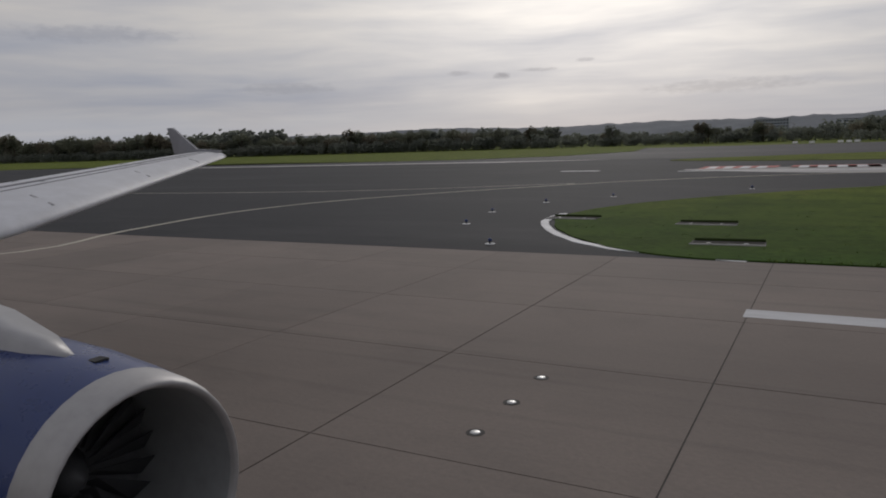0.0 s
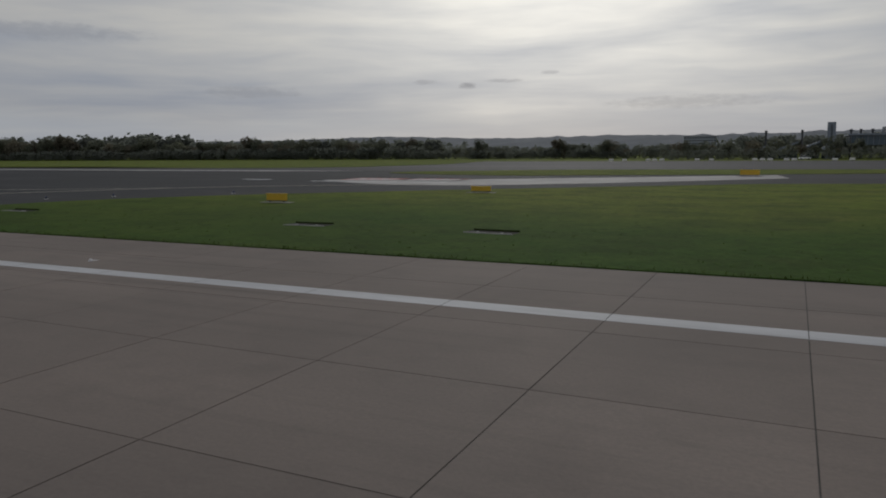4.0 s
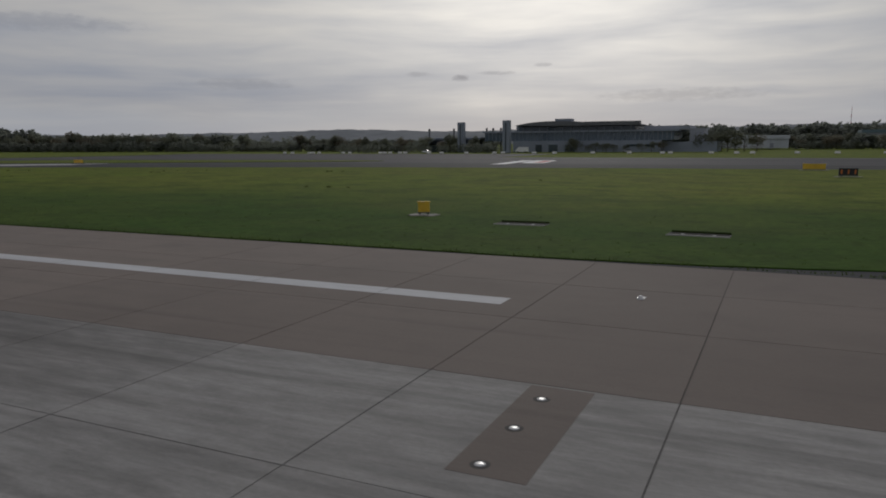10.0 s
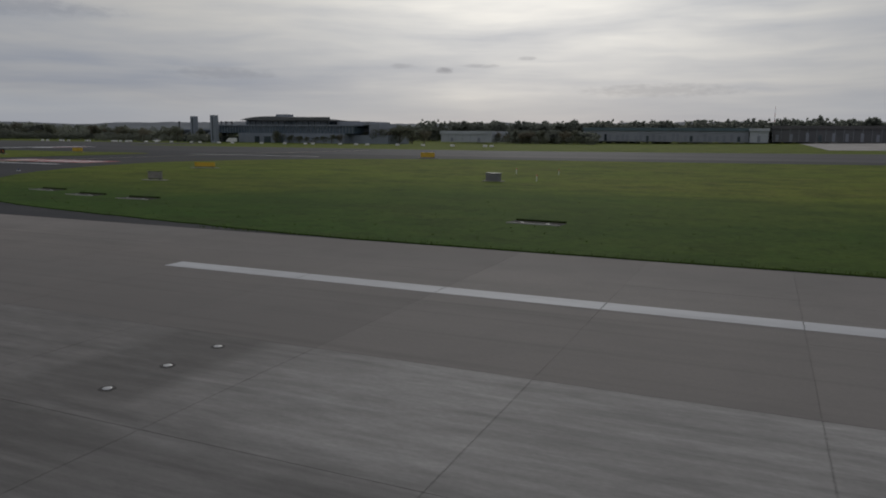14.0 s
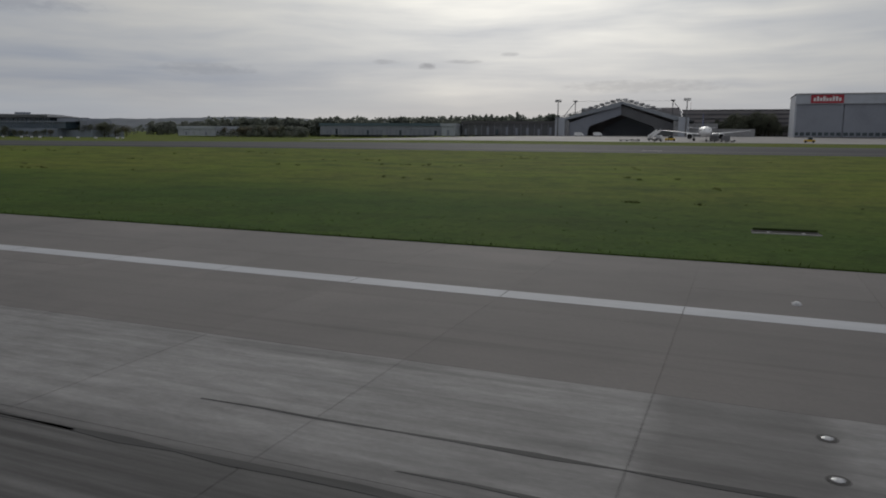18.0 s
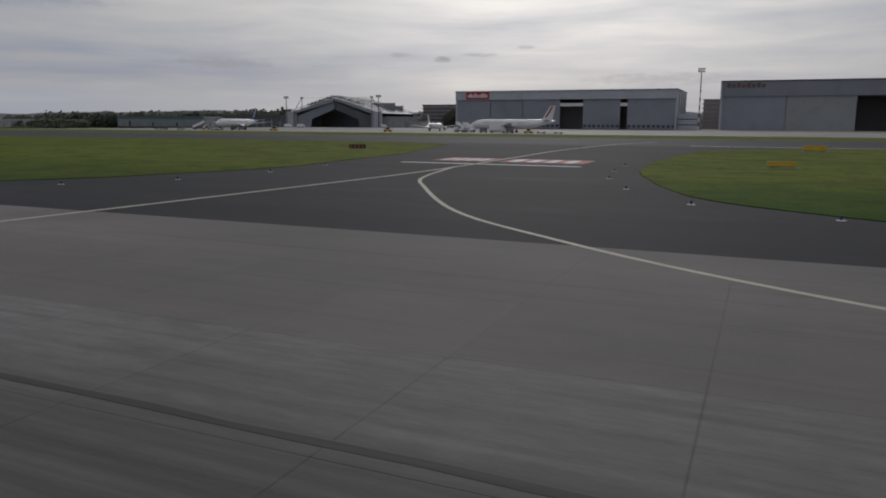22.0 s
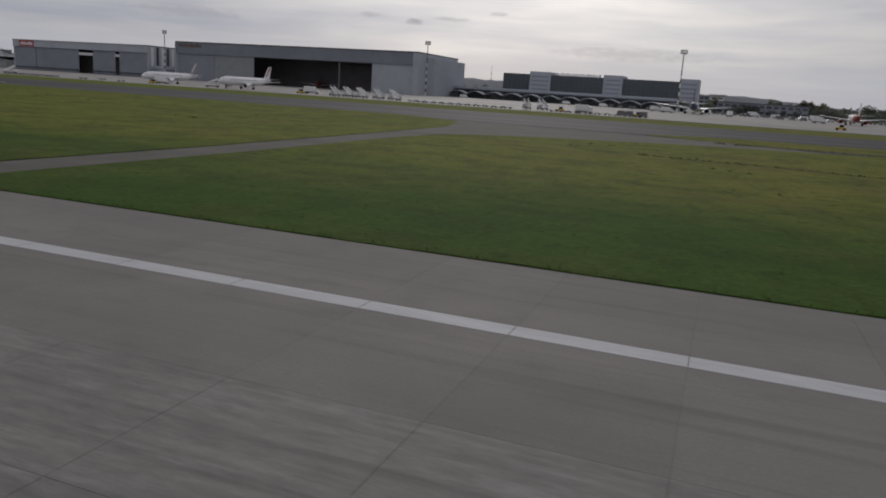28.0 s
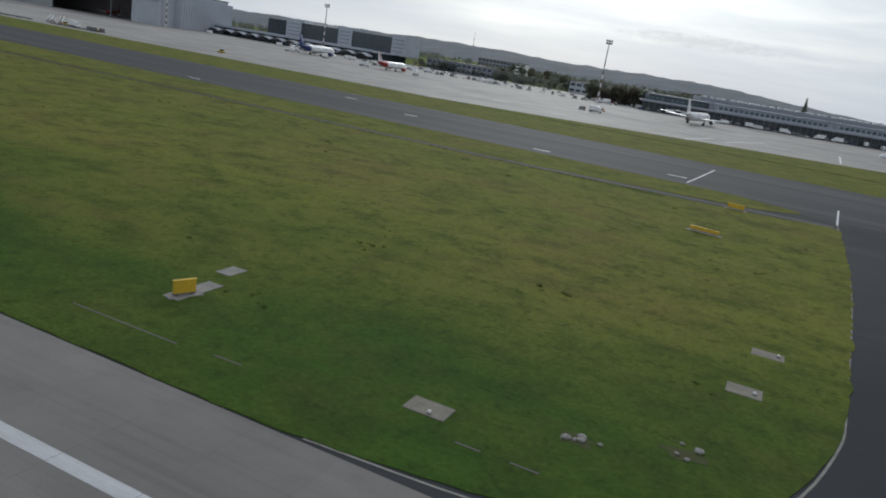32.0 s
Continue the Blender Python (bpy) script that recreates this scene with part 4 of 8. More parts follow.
line("taxi_line", [(682.6, 76), (686, 60), (690.7, 50.3), (698.4, 37.5), (705.4, 30.3), (715.5, 22.7), (734, 13.4), (745, 9.5), (765, 5)], 0.32, "pale_yellow", 0.005)


def hold_marking(x0, x1, y, mid):
    """White holding line with red-and-white lettered blocks behind it; the letters are plain bars."""
    h = thing("holding_marking", "white holding line with red and white lettered blocks on asphalt", "road marking", pose(0, 0, 0), "holding markings", "structure")
    part("holding_line", lift(boxes([(x0, x1, y - 0.5, y + 0.5, -0.05, -0.011)])), "white_paint", h)
    for a, b in ((x0 + 1.5, mid - 0.8), (mid + 0.8, x1 - 1.0)):
        part("red_block", lift(boxes([(a, b, y + 5.5, y + 13.0, -0.05, -0.012)])), "red_paint", h)
        n = 4
        w = (b - a) / (n + 0.6)
        for i in range(n):
            s = a + w * (i + 0.4)
            part("letter_bar", lift(boxes([(s, s + w * 0.55, y + 6.5, y + 12.0, -0.04, -0.008)])), "white_paint", h)


hold_marking(158.9, 183.6, 78.0, 167.5)
hold_marking(673, 695.4, 81.7, 682.8)
hold_marking(-104.0, -80.0, 98.0, -92.0)
for row in (((65.5, 150), (68.5, 151), (64.5, 184), (61.5, 183)), ((69, 160), (74.5, 160.5), (70.5, 184), (65, 184))):
    part("direction_block", lift(slab_poly(bmesh.new(), row, -0.05, -0.011)), "white_paint", markings, "large faded white block on the taxiway")
part("direction_block", lift(slab_poly(bmesh.new(), ((70.3, 165), (73, 165), (70.5, 181), (68, 181)), -0.05, -0.007)), "red_paint", markings, "faded red block on the taxiway")
for row, w_ in (([(1112, 97), (1130, 94.3), (1150, 91), (1162, 92), (1177, 95), (1188, 92), (1204, 90)], 1.0), ([(1158, 91), (1161, 100), (1163, 127)], 1.2)):
    tagged(part("worn_track", lift(band(spline(row, 3.0), w_, -0.02, 0.045)), "soil", None), "dark worn vehicle track in the grass", "track", "worn tracks", "structure")
for a, b, y in ((157.9, 192.7, 134.0), (700, 740, 160)):
    part("taxi_edge_line", lift(boxes([(a, b, y, y + 0.9, -0.05, -0.012)])), "white_paint", markings)
part("taxi_edge_line", boxes([(-121, -115.5, 101, 102.4, -0.05, -0.011)]), "white_paint", markings)
line("taxi_edge_line", [(1441.9, 174), (1440.6, 151)], 0.35, "white_paint", -0.01)
line("island_border", [(1440.6, 150), (1439.8, 100), (1437.2, 60), (1435.8, 48), (1431.8, 37), (1424, 30.3), (1410, 28.5)], 0.16, "pit", 0.006, "thin pale kerb round the grass corner")
# ------------------------------------------------------------------ the airliner that carries the window
def airfoil(x_le, chord, y, z, thick, n=14, tilt=0.0):
    """A wing section at y: leading edge towards +x."""
    up, lo = [], []
    for i in range(n + 1):
        s = (1 - math.cos(math.pi * i / n)) / 2
        h = 5 * thick * (0.2969 * math.sqrt(s) - 0.126 * s - 0.3516 * s * s + 0.2843 * s ** 3 - 0.1015 * s ** 4)
        cam_ = 0.018 * math.sin(math.pi * s)
        up.append((x_le - chord * s, y, z + chord * (h + cam_ + tilt * s)))
        lo.append((x_le - chord * s, y, z + chord * (-h * 0.75 + cam_ + tilt * s)))
    return up + lo[-2:0:-1]


def revolve_x(profile, y, z, n=40, squash=1.0):
    """A shell turned about an axis along x; profile rows are x, radius."""
    return loft(bmesh.new(), [ring_x(x, y, z, r, r * squash, n) for x, r in profile], cap=False)


def home_airliner():
    ax, az = -2.1, 4.25
    nose = -85.7 + 12.4
    a = thing("airliner", "white twin-engine airliner with navy engine and pale grey wing", "airliner", pose(0, 0, 0))
    prof = [(0, 0.05, -0.55), (-0.5, 0.55, -0.5), (-1.4, 1.05, -0.35), (-2.8, 1.5, -0.2), (-4.6, 1.82, -0.06), (-6.4, 1.96, 0), (-24, 1.96, 0), (-28, 1.75, 0.25), (-32, 1.2, 0.7), (-36, 0.5, 1.15), (-37.4, 0.15, 1.3)]
    part("fuselage", loft(bmesh.new(), [ring_x(nose + dx, ax, az + dz, r, r * 1.03, 28) for dx, r, dz in prof]), "white_metal", a, smooth=True)
    for side in (1, -1):
        y0 = ax + side * 1.7
        secs = [(-94.2, 6.4, y0, 3.0, 0.13), (-95.9, 4.2, ax + side * 8.3, 3.62, 0.12), (-100.35, 1.65, ax + side * 16.9, 4.48, 0.10)]
        part("wing", loft(bmesh.new(), [airfoil(*s, tilt=0.075) for s in secs]), "wing_grey", a, smooth=True)
        # dark hinge line and spoiler panels on the upper side
        def on_top(f, u):
            """A point on the upper skin: f along the chord, u from the bend (0) to the tip (1)."""
            xl, c, y, z, th = [p0 + (p1 - p0) * u for p0, p1 in zip(secs[1], secs[2])]
            h = 5 * th * (0.2969 * math.sqrt(f) - 0.126 * f - 0.3516 * f * f + 0.2843 * f ** 3 - 0.1015 * f ** 4)
            return (xl - c * f, y, z + c * (h + 0.018 * math.sin(math.pi * f) + 0.075 * f) + 0.012)

        lines = [((0.46, -0.5), (0.46, 0.97), (0.49, 0.97), (0.49, -0.5)), ((0.36, 0.0), (0.36, 0.97), (0.366, 0.97), (0.366, 0.0))]
        for u in (-0.3, 0.12, 0.5, 0.8):
            lines.append(((0.05, u), (0.05, u + 0.006), (0.2, u + 0.006), (0.2, u)))
        for u in (0.25, 0.62):
            lines.append(((0.42, u), (0.42, u + 0.006), (0.7, u + 0.006), (0.7, u)))
        for row in lines:
            pts = [on_top(*c) for c in row]
            bm = bmesh.new()
            q = [bm.verts.new(p) for p in pts]
            r_ = [bm.verts.new((p.co.x, p.co.y, p.co.z - 0.03)) for p in q]
            bm.faces.new(q)
            bm.faces.new(r_[::-1])
            for i in range(4):
                bm.faces.new((q[i], q[(i + 1) % 4], r_[(i + 1) % 4], r_[i]))
            bmesh.ops.recalc_face_normals(bm, faces=bm.faces[:])
            part("panel_gap", bm, "wing_dark", a, "dark panel gap line on the upper wing skin")
        yt = ax + side * 17.0
        fence = [(-100.55, 4.66), (-101.5, 4.72), (-102.4, 5.34), (-102.6, 5.34), (-102.4, 4.66), (-102.25, 4.24), (-101.85, 4.29), (-100.95, 4.54)]
        bm = bmesh.new()
        s0 = [bm.verts.new((x, yt - 0.04, z)) for x, z in fence]
        s1 = [bm.verts.new((x, yt + 0.04, z + 0.0)) for x, z in fence]
        bm.faces.new(s0)
        bm.faces.new(s1[::-1])
        for i in range(len(fence)):
            bm.faces.new((s0[i], s0[(i + 1) % len(fence)], s1[(i + 1) % len(fence)], s1[i]))
        bmesh.ops.recalc_face_normals(bm, faces=bm.faces[:])
        part("wingtip_fence", bm, "wing_dark", a, "grey arrow-shaped wingtip fence")
        part("wingtip_lamp", loft(bmesh.new(), [ring_x(-100.35, yt - 0.12, 4.5, 0.03, 0.03, 10), ring_x(-100.55, yt - 0.08, 4.52, 0.1, 0.08, 10), ring_x(-101.3, yt - 0.05, 4.56, 0.09, 0.07, 10)]), "white_metal", a, smooth=True)
        ye, ze, xe = ax + side * 5.7, 1.97, -90.28
        lip = [(xe - 0.32, 1.005), (xe - 0.2, 0.99), (xe - 0.09, 0.968), (xe - 0.02, 0.938), (xe, 0.908), (xe - 0.03, 0.885), (xe - 0.06, 0.875)]
        eng = part("nacelle", revolve_x([(xe - 0.32, 1.005), (xe - 0.6, 1.05), (xe - 1.0, 1.1), (xe - 1.7, 1.14), (xe - 2.6, 1.1), (xe - 3.4, 1.02), (xe - 3.6, 0.96)], ye, ze), "navy", a, "glossy navy blue engine cowling", smooth=True)
        part("intake_lip", revolve_x(lip, ye, ze), "bare_lip", eng, "bare pale metal intake lip", smooth=True)
        part("intake_duct", revolve_x([(xe - 0.06, 0.875), (xe - 0.2, 0.86), (xe - 0.7, 0.86), (xe - 1.2, 0.87)], ye, ze), "duct", eng, smooth=True)
        part("spinner", loft(bmesh.new(), [ring_x(xe - 0.86, ye, ze, 0.02, 0.02, 16), ring_x(xe - 0.95, ye, ze, 0.12, 0.12, 16), ring_x(xe - 1.14, ye, ze, 0.24, 0.24, 16)]), "dark_steel", eng, smooth=True)
        for i in range(22):
            an = 2 * math.pi * i / 22
            bm = bmesh.new()
            d = Vector((0, math.cos(an), math.sin(an)))
            w = Vector((0, -math.sin(an), math.cos(an)))
            o = Vector((xe - 1.0, ye, ze))
            pts = [o + d * 0.25 + w * 0.04, o + d * 0.85 + w * 0.1, o + d * 0.85 - w * 0.1 - Vector((0.16, 0, 0)), o + d * 0.25 - w * 0.04 - Vector((0.14, 0, 0))]
            v = [bm.verts.new(p) for p in pts] + [bm.verts.new(p - Vector((0.012, 0, 0))) for p in pts]
            bm.faces.new(v[:4])
            bm.faces.new(v[:3:-1])
            for j in range(4):
                bm.faces.new((v[j], v[4 + j], v[4 + (j + 1) % 4], v[(j + 1) % 4]))
            bmesh.ops.recalc_face_normals(bm, faces=bm.faces[:])
            part("fan_blade", bm, "dark_steel", eng)
        part("fan_wall", revolve_x([(xe - 1.2, 0.87), (xe - 1.25, 0.02)], ye, ze), "steel", eng)
        part("exhaust_cone", loft(bmesh.new(), [ring_x(xe - 3.3, ye, ze, 0.8, 0.8, 20), ring_x(xe - 4.2, ye, ze, 0.55, 0.55, 20), ring_x(xe - 4.9, ye, ze, 0.08, 0.08, 20)]), "steel", eng, smooth=True)
        part("pylon", loft(bmesh.new(), [[(x, ye - w, z0), (x, ye + w, z0), (x, ye + w * 0.8, z1), (x, ye - w * 0.8, z1)] for x, w, z0, z1 in ((xe - 0.85, 0.05, 2.95, 3.05), (xe - 1.2, 0.18, 2.8, 3.15), (xe - 1.9, 0.28, 2.62, 3.3), (xe - 3.4, 0.3, 2.45, 3.5), (xe - 6.0, 0.26, 2.65, 3.68))]), "pylon_grey", a, "pale engine pylon fairing", smooth=True)
        part("vent", boxes([(xe - 0.68, xe - 0.57, ye + 0.02, ye + 0.15, ze + 1.02, ze + 1.056)]), "black", eng, "small dark cowling vent")
        ys = ye - side * 0.85
        bm = bmesh.new()
        box(bm, xe - 1.7, xe - 0.9, ys - 0.015, ys + 0.015, ze + 0.75, ze + 1.02)
        part("strake", bm, "navy", eng)
        bm = bmesh.new()
        rod(bm, (-99.2, ax + side * 3.8, 3.0), (-99.2, ax + side * 3.8, 0.6), 0.12, n=10)
        leg = part("gear_leg", bm, "steel", a)
        for dy in (-0.35, 0.35):
            part("tyre", loft(bmesh.new(), [[(-99.2 + r * math.cos(t_), ax + side * 3.8 + dy + w, 0.6 + r * math.sin(t_)) for t_ in [2 * math.pi * i / 24 for i in range(24)]] for w, r in ((-0.2, 0.42), (-0.17, 0.57), (0.17, 0.57), (0.2, 0.42))]), "black", leg, smooth=True)
    part("tail_fin", loft(bmesh.new(), [[(x0, ax - w, z), (x0 - 0.5, ax + w, z), (x1, ax + 0.02, z), (x1, ax - 0.02, z)] for x0, x1, w, z in ((nose - 30, nose - 36.2, 0.2, 5.9), (nose - 35.2, nose - 37.6, 0.1, 11.6))]), "navy", a)
    for side in (1, -1):
        part("tailplane", loft(bmesh.new(), [airfoil(nose - 32.5, 3.6, ax + side * 0.7, 5.6, 0.1, 8), airfoil(nose - 35.2, 1.4, ax + side * 6.2, 6.1, 0.1, 8)]), "wing_grey", a, smooth=True)
    bm = bmesh.new()
    rod(bm, (nose - 5.0, ax, 2.6), (nose - 5.0, ax, 0.4), 0.09, n=10)
    leg = part("gear_leg", bm, "steel", a)
    for dy in (-0.22, 0.22):
        part("tyre", loft(bmesh.new(), [[(nose - 5.0 + r * math.cos(t_), ax + dy + w, 0.385 + r * math.sin(t_)) for t_ in [2 * math.pi * i / 20 for i in range(20)]] for w, r in ((-0.1, 0.3), (-0.08, 0.38), (0.08, 0.38), (0.1, 0.3))]), "black", leg, smooth=True)
    for i in range(26):
        part("cabin_window", loft(bmesh.new(), [[(nose - 7.0 - i * 0.84 + 0.11 * math.cos(t_), ax - 1.955 - d, az + 0.45 + 0.17 * math.sin(t_)) for t_ in [2 * math.pi * j / 10 for j in range(10)]] for d in (-0.05, 0.01)]), "glass_dark", a)


home_airliner()
# ------------------------------------------------------------------ hangars
def wall_ribs(x0, x1, y, z0, z1, step):
    """Upright standing seams of metal cladding on a face towards -y."""
    bm = bmesh.new()
    x = x0 + step / 2
    while x < x1:
        box(bm, x - 0.07, x + 0.07, y - 0.1, y, z0, z1)
        x += step
    return bm


def letter_row(name, x0, x1, y, z0, z1, material, parent, pattern):
    """Plain bars in place of letters."""
    bm = bmesh.new()
    n = len(pattern)
    w = (x1 - x0) / n
    for i, h in enumerate(pattern):
        box(bm, x0 + w * i + w * 0.12, x0 + w * (i + 1) - w * 0.12, y - 0.12, y, z0, z0 + (z1 - z0) * h)
    return part(name, bm, material, parent)


def hangar_a():
    b = thing("hangar", "long grey metal hangar with red sign and sliding doors", "hangar", pose(505.5, 501, 2.3))
    W, D, H = 155.0, 60.0, 26.4
    part("wall", boxes([(0, 1.0, 0.6, D, 0, H - 0.6), (W - 1.0, W, 0.6, D, 0, H - 0.6), (1.0, W - 1.0, D - 0.8, D, 0, H - 0.6)]), "cladding_light", b)
    part("roof", boxes([(-0.3, W + 0.3, -0.4, D + 0.3, H - 0.6, H)]), "roof_grey", b)
    part("fascia", boxes([(0, W, 0, 0.6, 20.2, H - 0.6)]), "cladding_light", b, "pale grey fascia above the doors")
    part("back_wall", boxes([(1.2, W - 1.2, 22, 22.5, 0, 20)]), "dark_in", b)
    part("hall_floor", boxes([(1.2, W - 1.2, 2, 22, -0.02, 0.03)]), "dark_in", b)
    xs = [(0.0, 26.5), (26.9, 50.5), (50.9, 77.6), (93.6, 118.6), (123.4, 154.9)]
    for i, (a, c) in enumerate(xs):
        d = part("sliding_door", boxes([(a, c, 1.0 + 0.3 * (i % 2), 1.35 + 0.3 * (i % 2), 0, 20.2)]), "cladding", b, "blue-grey corrugated sliding door leaf")
        part("rib", wall_ribs(a, c, 1.0 + 0.3 * (i % 2), 0.3, 20.0, 1.6), "cladding", d)
        n = int((c - a) / 3.1)
        for j in range(n):
            w = (c - a) / n
            part("pane", boxes([(a + w * j + 0.5, a + w * (j + 1) - 0.5, 0.84 + 0.3 * (i % 2), 0.97 + 0.3 * (i % 2), 1.3, 3.2)]), "glass_dark", d)
        part("bottom_rail", boxes([(a, c, 0.85 + 0.3 * (i % 2), 0.98 + 0.3 * (i % 2), 0, 0.5)]), "dark_steel", d)
    part("lintel", boxes([(77.6, 93.6, 1.2, 1.6, 15.5, 17.6)]), "sign_white", b)
    part("lintel", boxes([(118.6, 123.4, 1.2, 1.6, 15.5, 17.6)]), "sign_white", b)
    s = part("sign", boxes([(8.3, 26.0, -0.25, -0.02, 20.6, 25.6)]), "sign_red", b, "red company sign with pale lettering bars")
    letter_row("lettering", 9.6, 24.8, -0.26, 21.8, 24.6, "sign_white", s, [0.7, 1, 0.7, 1, 0.7, 0.7, 1, 1, 0.7])
    for i in range(9):
        part("side_panel", boxes([(W + 0.02, W + 0.15, 4 + i * 6.2, 7 + i * 6.2, 9, H - 1.2)]), "dark_steel" if i % 2 else "sign_white", b)
    ann = part("annexe", boxes([(W + 0.2, W + 13, 6, 34, 0, 3), (W + 0.2, W + 13, 6, 34, 3.6, 6.6), (W + 0.2, W + 13, 6, 34, 7.2, 10.2)]), "cladding_light", b)
    part("window_band", boxes([(W + 0.5, W + 12.6, 6.4, 33.6, 3.0, 3.6), (W + 0.5, W + 12.6, 6.4, 33.6, 6.6, 7.2)]), "glass_dark", ann)
    part("roof_edge", boxes([(-0.3, W + 0.3, -0.55, -0.42, H - 0.35, H + 0.15)]), "sign_white", b)


hangar_a()


def hangar_b():
    b = thing("hangar", "very large grey hangar with wide open doorway", "hangar", pose(686.6, 505, 2.3))
    W, D, H = 219.0, 84.0, 31.0
    part("wall", boxes([(0, 1.2, 0.8, D, 0, H - 0.8), (W - 1.2, W, 0.8, D, 0, H - 0.8), (1.2, W - 1.2, D - 1.0, D, 0, H - 0.8)]), "cladding_light", b)
    part("roof", boxes([(-0.4, W + 0.4, -0.4, D + 0.4, H - 0.8, H)]), "roof_grey", b)
    f = part("fascia", boxes([(0, W, 0, 0.8, 21.3, H - 0.8)]), "fascia_dark", b, "slate blue-grey fascia with faint lettering")
    letter_row("lettering", 3, 26, -0.04, 26.6, 29.4, "brick", f, [1, 0.75, 1, 0.75, 1, 0.75, 1, 0.75])
    part("back_wall", boxes([(1.5, W - 1.5, 60, 60.6, 0, 21)]), "dark_in", b)
    part("hall_floor", boxes([(1.5, W - 1.5, 2, 60, -0.02, 0.03)]), "dark_in", b)
    part("hall_ceiling", boxes([(1.5, W - 1.5, 2, 60, 21.3, 21.8)]), "dark_in", b)
    for x in (1.5, W - 2):
        part("side_lining", boxes([(x, x + 0.5, 2, 60, 0.1, 21)]), "dark_in", b)
    for a, c, mt in ((0.1, 38, "cladding"), (38.3, 76.4, "cladding_beige"), (181.5, 218.9, "cladding_light")):
        d = part("sliding_door", boxes([(a, c, 1.0, 1.5, 0, 21.3)]), mt, b, "grey metal sliding door leaf")
        part("rib", wall_ribs(a, c, 1.0, 0.3, 21.0, 2.4), mt, d)
    for x in (152,):
        part("column", boxes([(x, x + 1.0, 3, 4, 0, 21)]), "steel", b)
    part("corner_post", boxes([(W - 3.6, W + 0.3, -0.9, -0.02, 0, H - 1.0)]), "cladding_light", b)
    part("corner_post", boxes([(-0.3, 0.7, -0.9, -0.02, 0, H - 1.0)]), "cladding_light", b)
    side = part("side_wing", boxes([(W + 0.02, W + 6.5, 16, D, 0, H - 3.4)]), "cladding_light", b, "pale ribbed side wing")
    bm = bmesh.new()
    for i in range(22):
        box(bm, W + 6.5, W + 6.65, 17 + i * 3.1, 17.4 + i * 3.1, 0.2, H - 3.6)
    part("rib", bm, "cladding", side)
    for i in range(5):
        part("roof_vent", boxes([(20 + i * 42, 23 + i * 42, 30, 33, H, H + 1.6)], 0.2), "steel", b)


hangar_b()


def arch_hangar():
    b = thing("hangar", "old gabled hangar with exposed roof trusses and dark doorway", "hangar", pose(357.5, 502, 2.2))
    W, D = 86.5, 55.0
    part("wall", boxes([(0, 8.6, 0, D, 0, 10.6), (W - 9.2, W, 0, D, 0, 10.8), (8.6, W - 9.2, D - 1, D, 0, 18)]), "old_wall", b, "weathered pale side walls")
    bm = bmesh.new()
    for x0, z0, x1, z1 in ((0, 10.9, 43.2, 23.0), (43.2, 23.0, W, 11.1)):
        v = [(x0, z0 - 1.6), (x1, z1 - 3.2), (x1, z1), (x0, z0)]
        lo = [bm.verts.new((x, 0.0, z)) for x, z in v]
        hi = [bm.verts.new((x, D, z)) for x, z in v]
        bm.faces.new(lo)
        bm.faces.new(hi[::-1])
        for i in range(4):
            bm.faces.new((lo[i], hi[i], hi[(i + 1) % 4], lo[(i + 1) % 4]))
    bmesh.ops.recalc_face_normals(bm, faces=bm.faces[:])
    part("roof", bm, "glazed_roof", b, "pale grey glazed roof slopes")
    part("doorway", boxes([(8.6, W - 9.2, 40, 40.4, 0, 20)]), "dark_in", b)

    def plate(name, pts, y, material, label=""):
        bm = bmesh.new()
        g = [bm.verts.new((x, y, z)) for x, z in pts]
        h = [bm.verts.new((x, y + 0.3, z)) for x, z in pts]
        n = len(pts)
        bm.faces.new(g)
        bm.faces.new(h[::-1])
        for i in range(n):
            bm.faces.new((g[i], g[(i + 1) % n], h[(i + 1) % n], h[i]))
        bmesh.ops.recalc_face_normals(bm, faces=bm.faces[:])
        return part(name, bm, material, b, label)

    plate("back_gable", [(24, 0.02), (W - 24, 0.02), (W - 26, 6), (43.2, 14.0), (26, 6)], 38, "cladding", "pale gabled rear doors")
    plate("door_leaf", [(8.6, 0.02), (21, 0.02), (22, 6.5), (43.2, 14.2), (43.2, 20.4), (8.6, 9.0)], 1.6, "fascia_dark", "dark blue-grey gable door leaf")
    plate("door_leaf", [(W - 9.3, 0.02), (W - 9.3, 8.6), (43.2, 20.4), (43.2, 14.2), (W - 22, 6.5), (W - 21, 0.02)], 2.2, "roof_grey", "brown-grey gable door leaf")
    for x in (0.0, W - 5.5):
        part("end_box", boxes([(x - 0.6, x + 6.0, -2.0, -0.05, 0, 12.4)], 0.1), "cladding_light", b, "pale end box beside the door")
    for i in range(7):
        for s in (1, -1):
            x = 43.2 + s * (2.5 + i * 3.6)
            part("roof_light", boxes([(x - 1.2, x + 1.2, 1.5, 6.0, 24.2 - 0.28 * (2.5 + i * 3.6), 25.6 - 0.28 * (2.5 + i * 3.6))], 0.1), "old_wall" if i % 2 else "sign_white", b)
    for k in range(6):
        bm = bmesh.new()
        y = 1.0 + k * 10.5
        n = 14
        pts = []
        for i in range(n + 1):
            x = W * i / n
            z = 11.0 + (23.0 - 11.0) * (1 - abs(x - 43.2) / 43.4)
            pts.append((x, y, z))
        for i in range(n):
            rod(bm, (pts[i][0], y, pts[i][2] + 1.6), (pts[i + 1][0], y, pts[i + 1][2] + 1.6), 0.16, n=4)
            rod(bm, pts[i], (pts[i + 1][0], y, pts[i + 1][2] + 1.6), 0.1, n=4)
            rod(bm, (pts[i][0], y, pts[i][2] + 1.6), pts[i], 0.1, n=4)
        part("roof_truss", bm, "steel", b, "pale lattice roof truss")
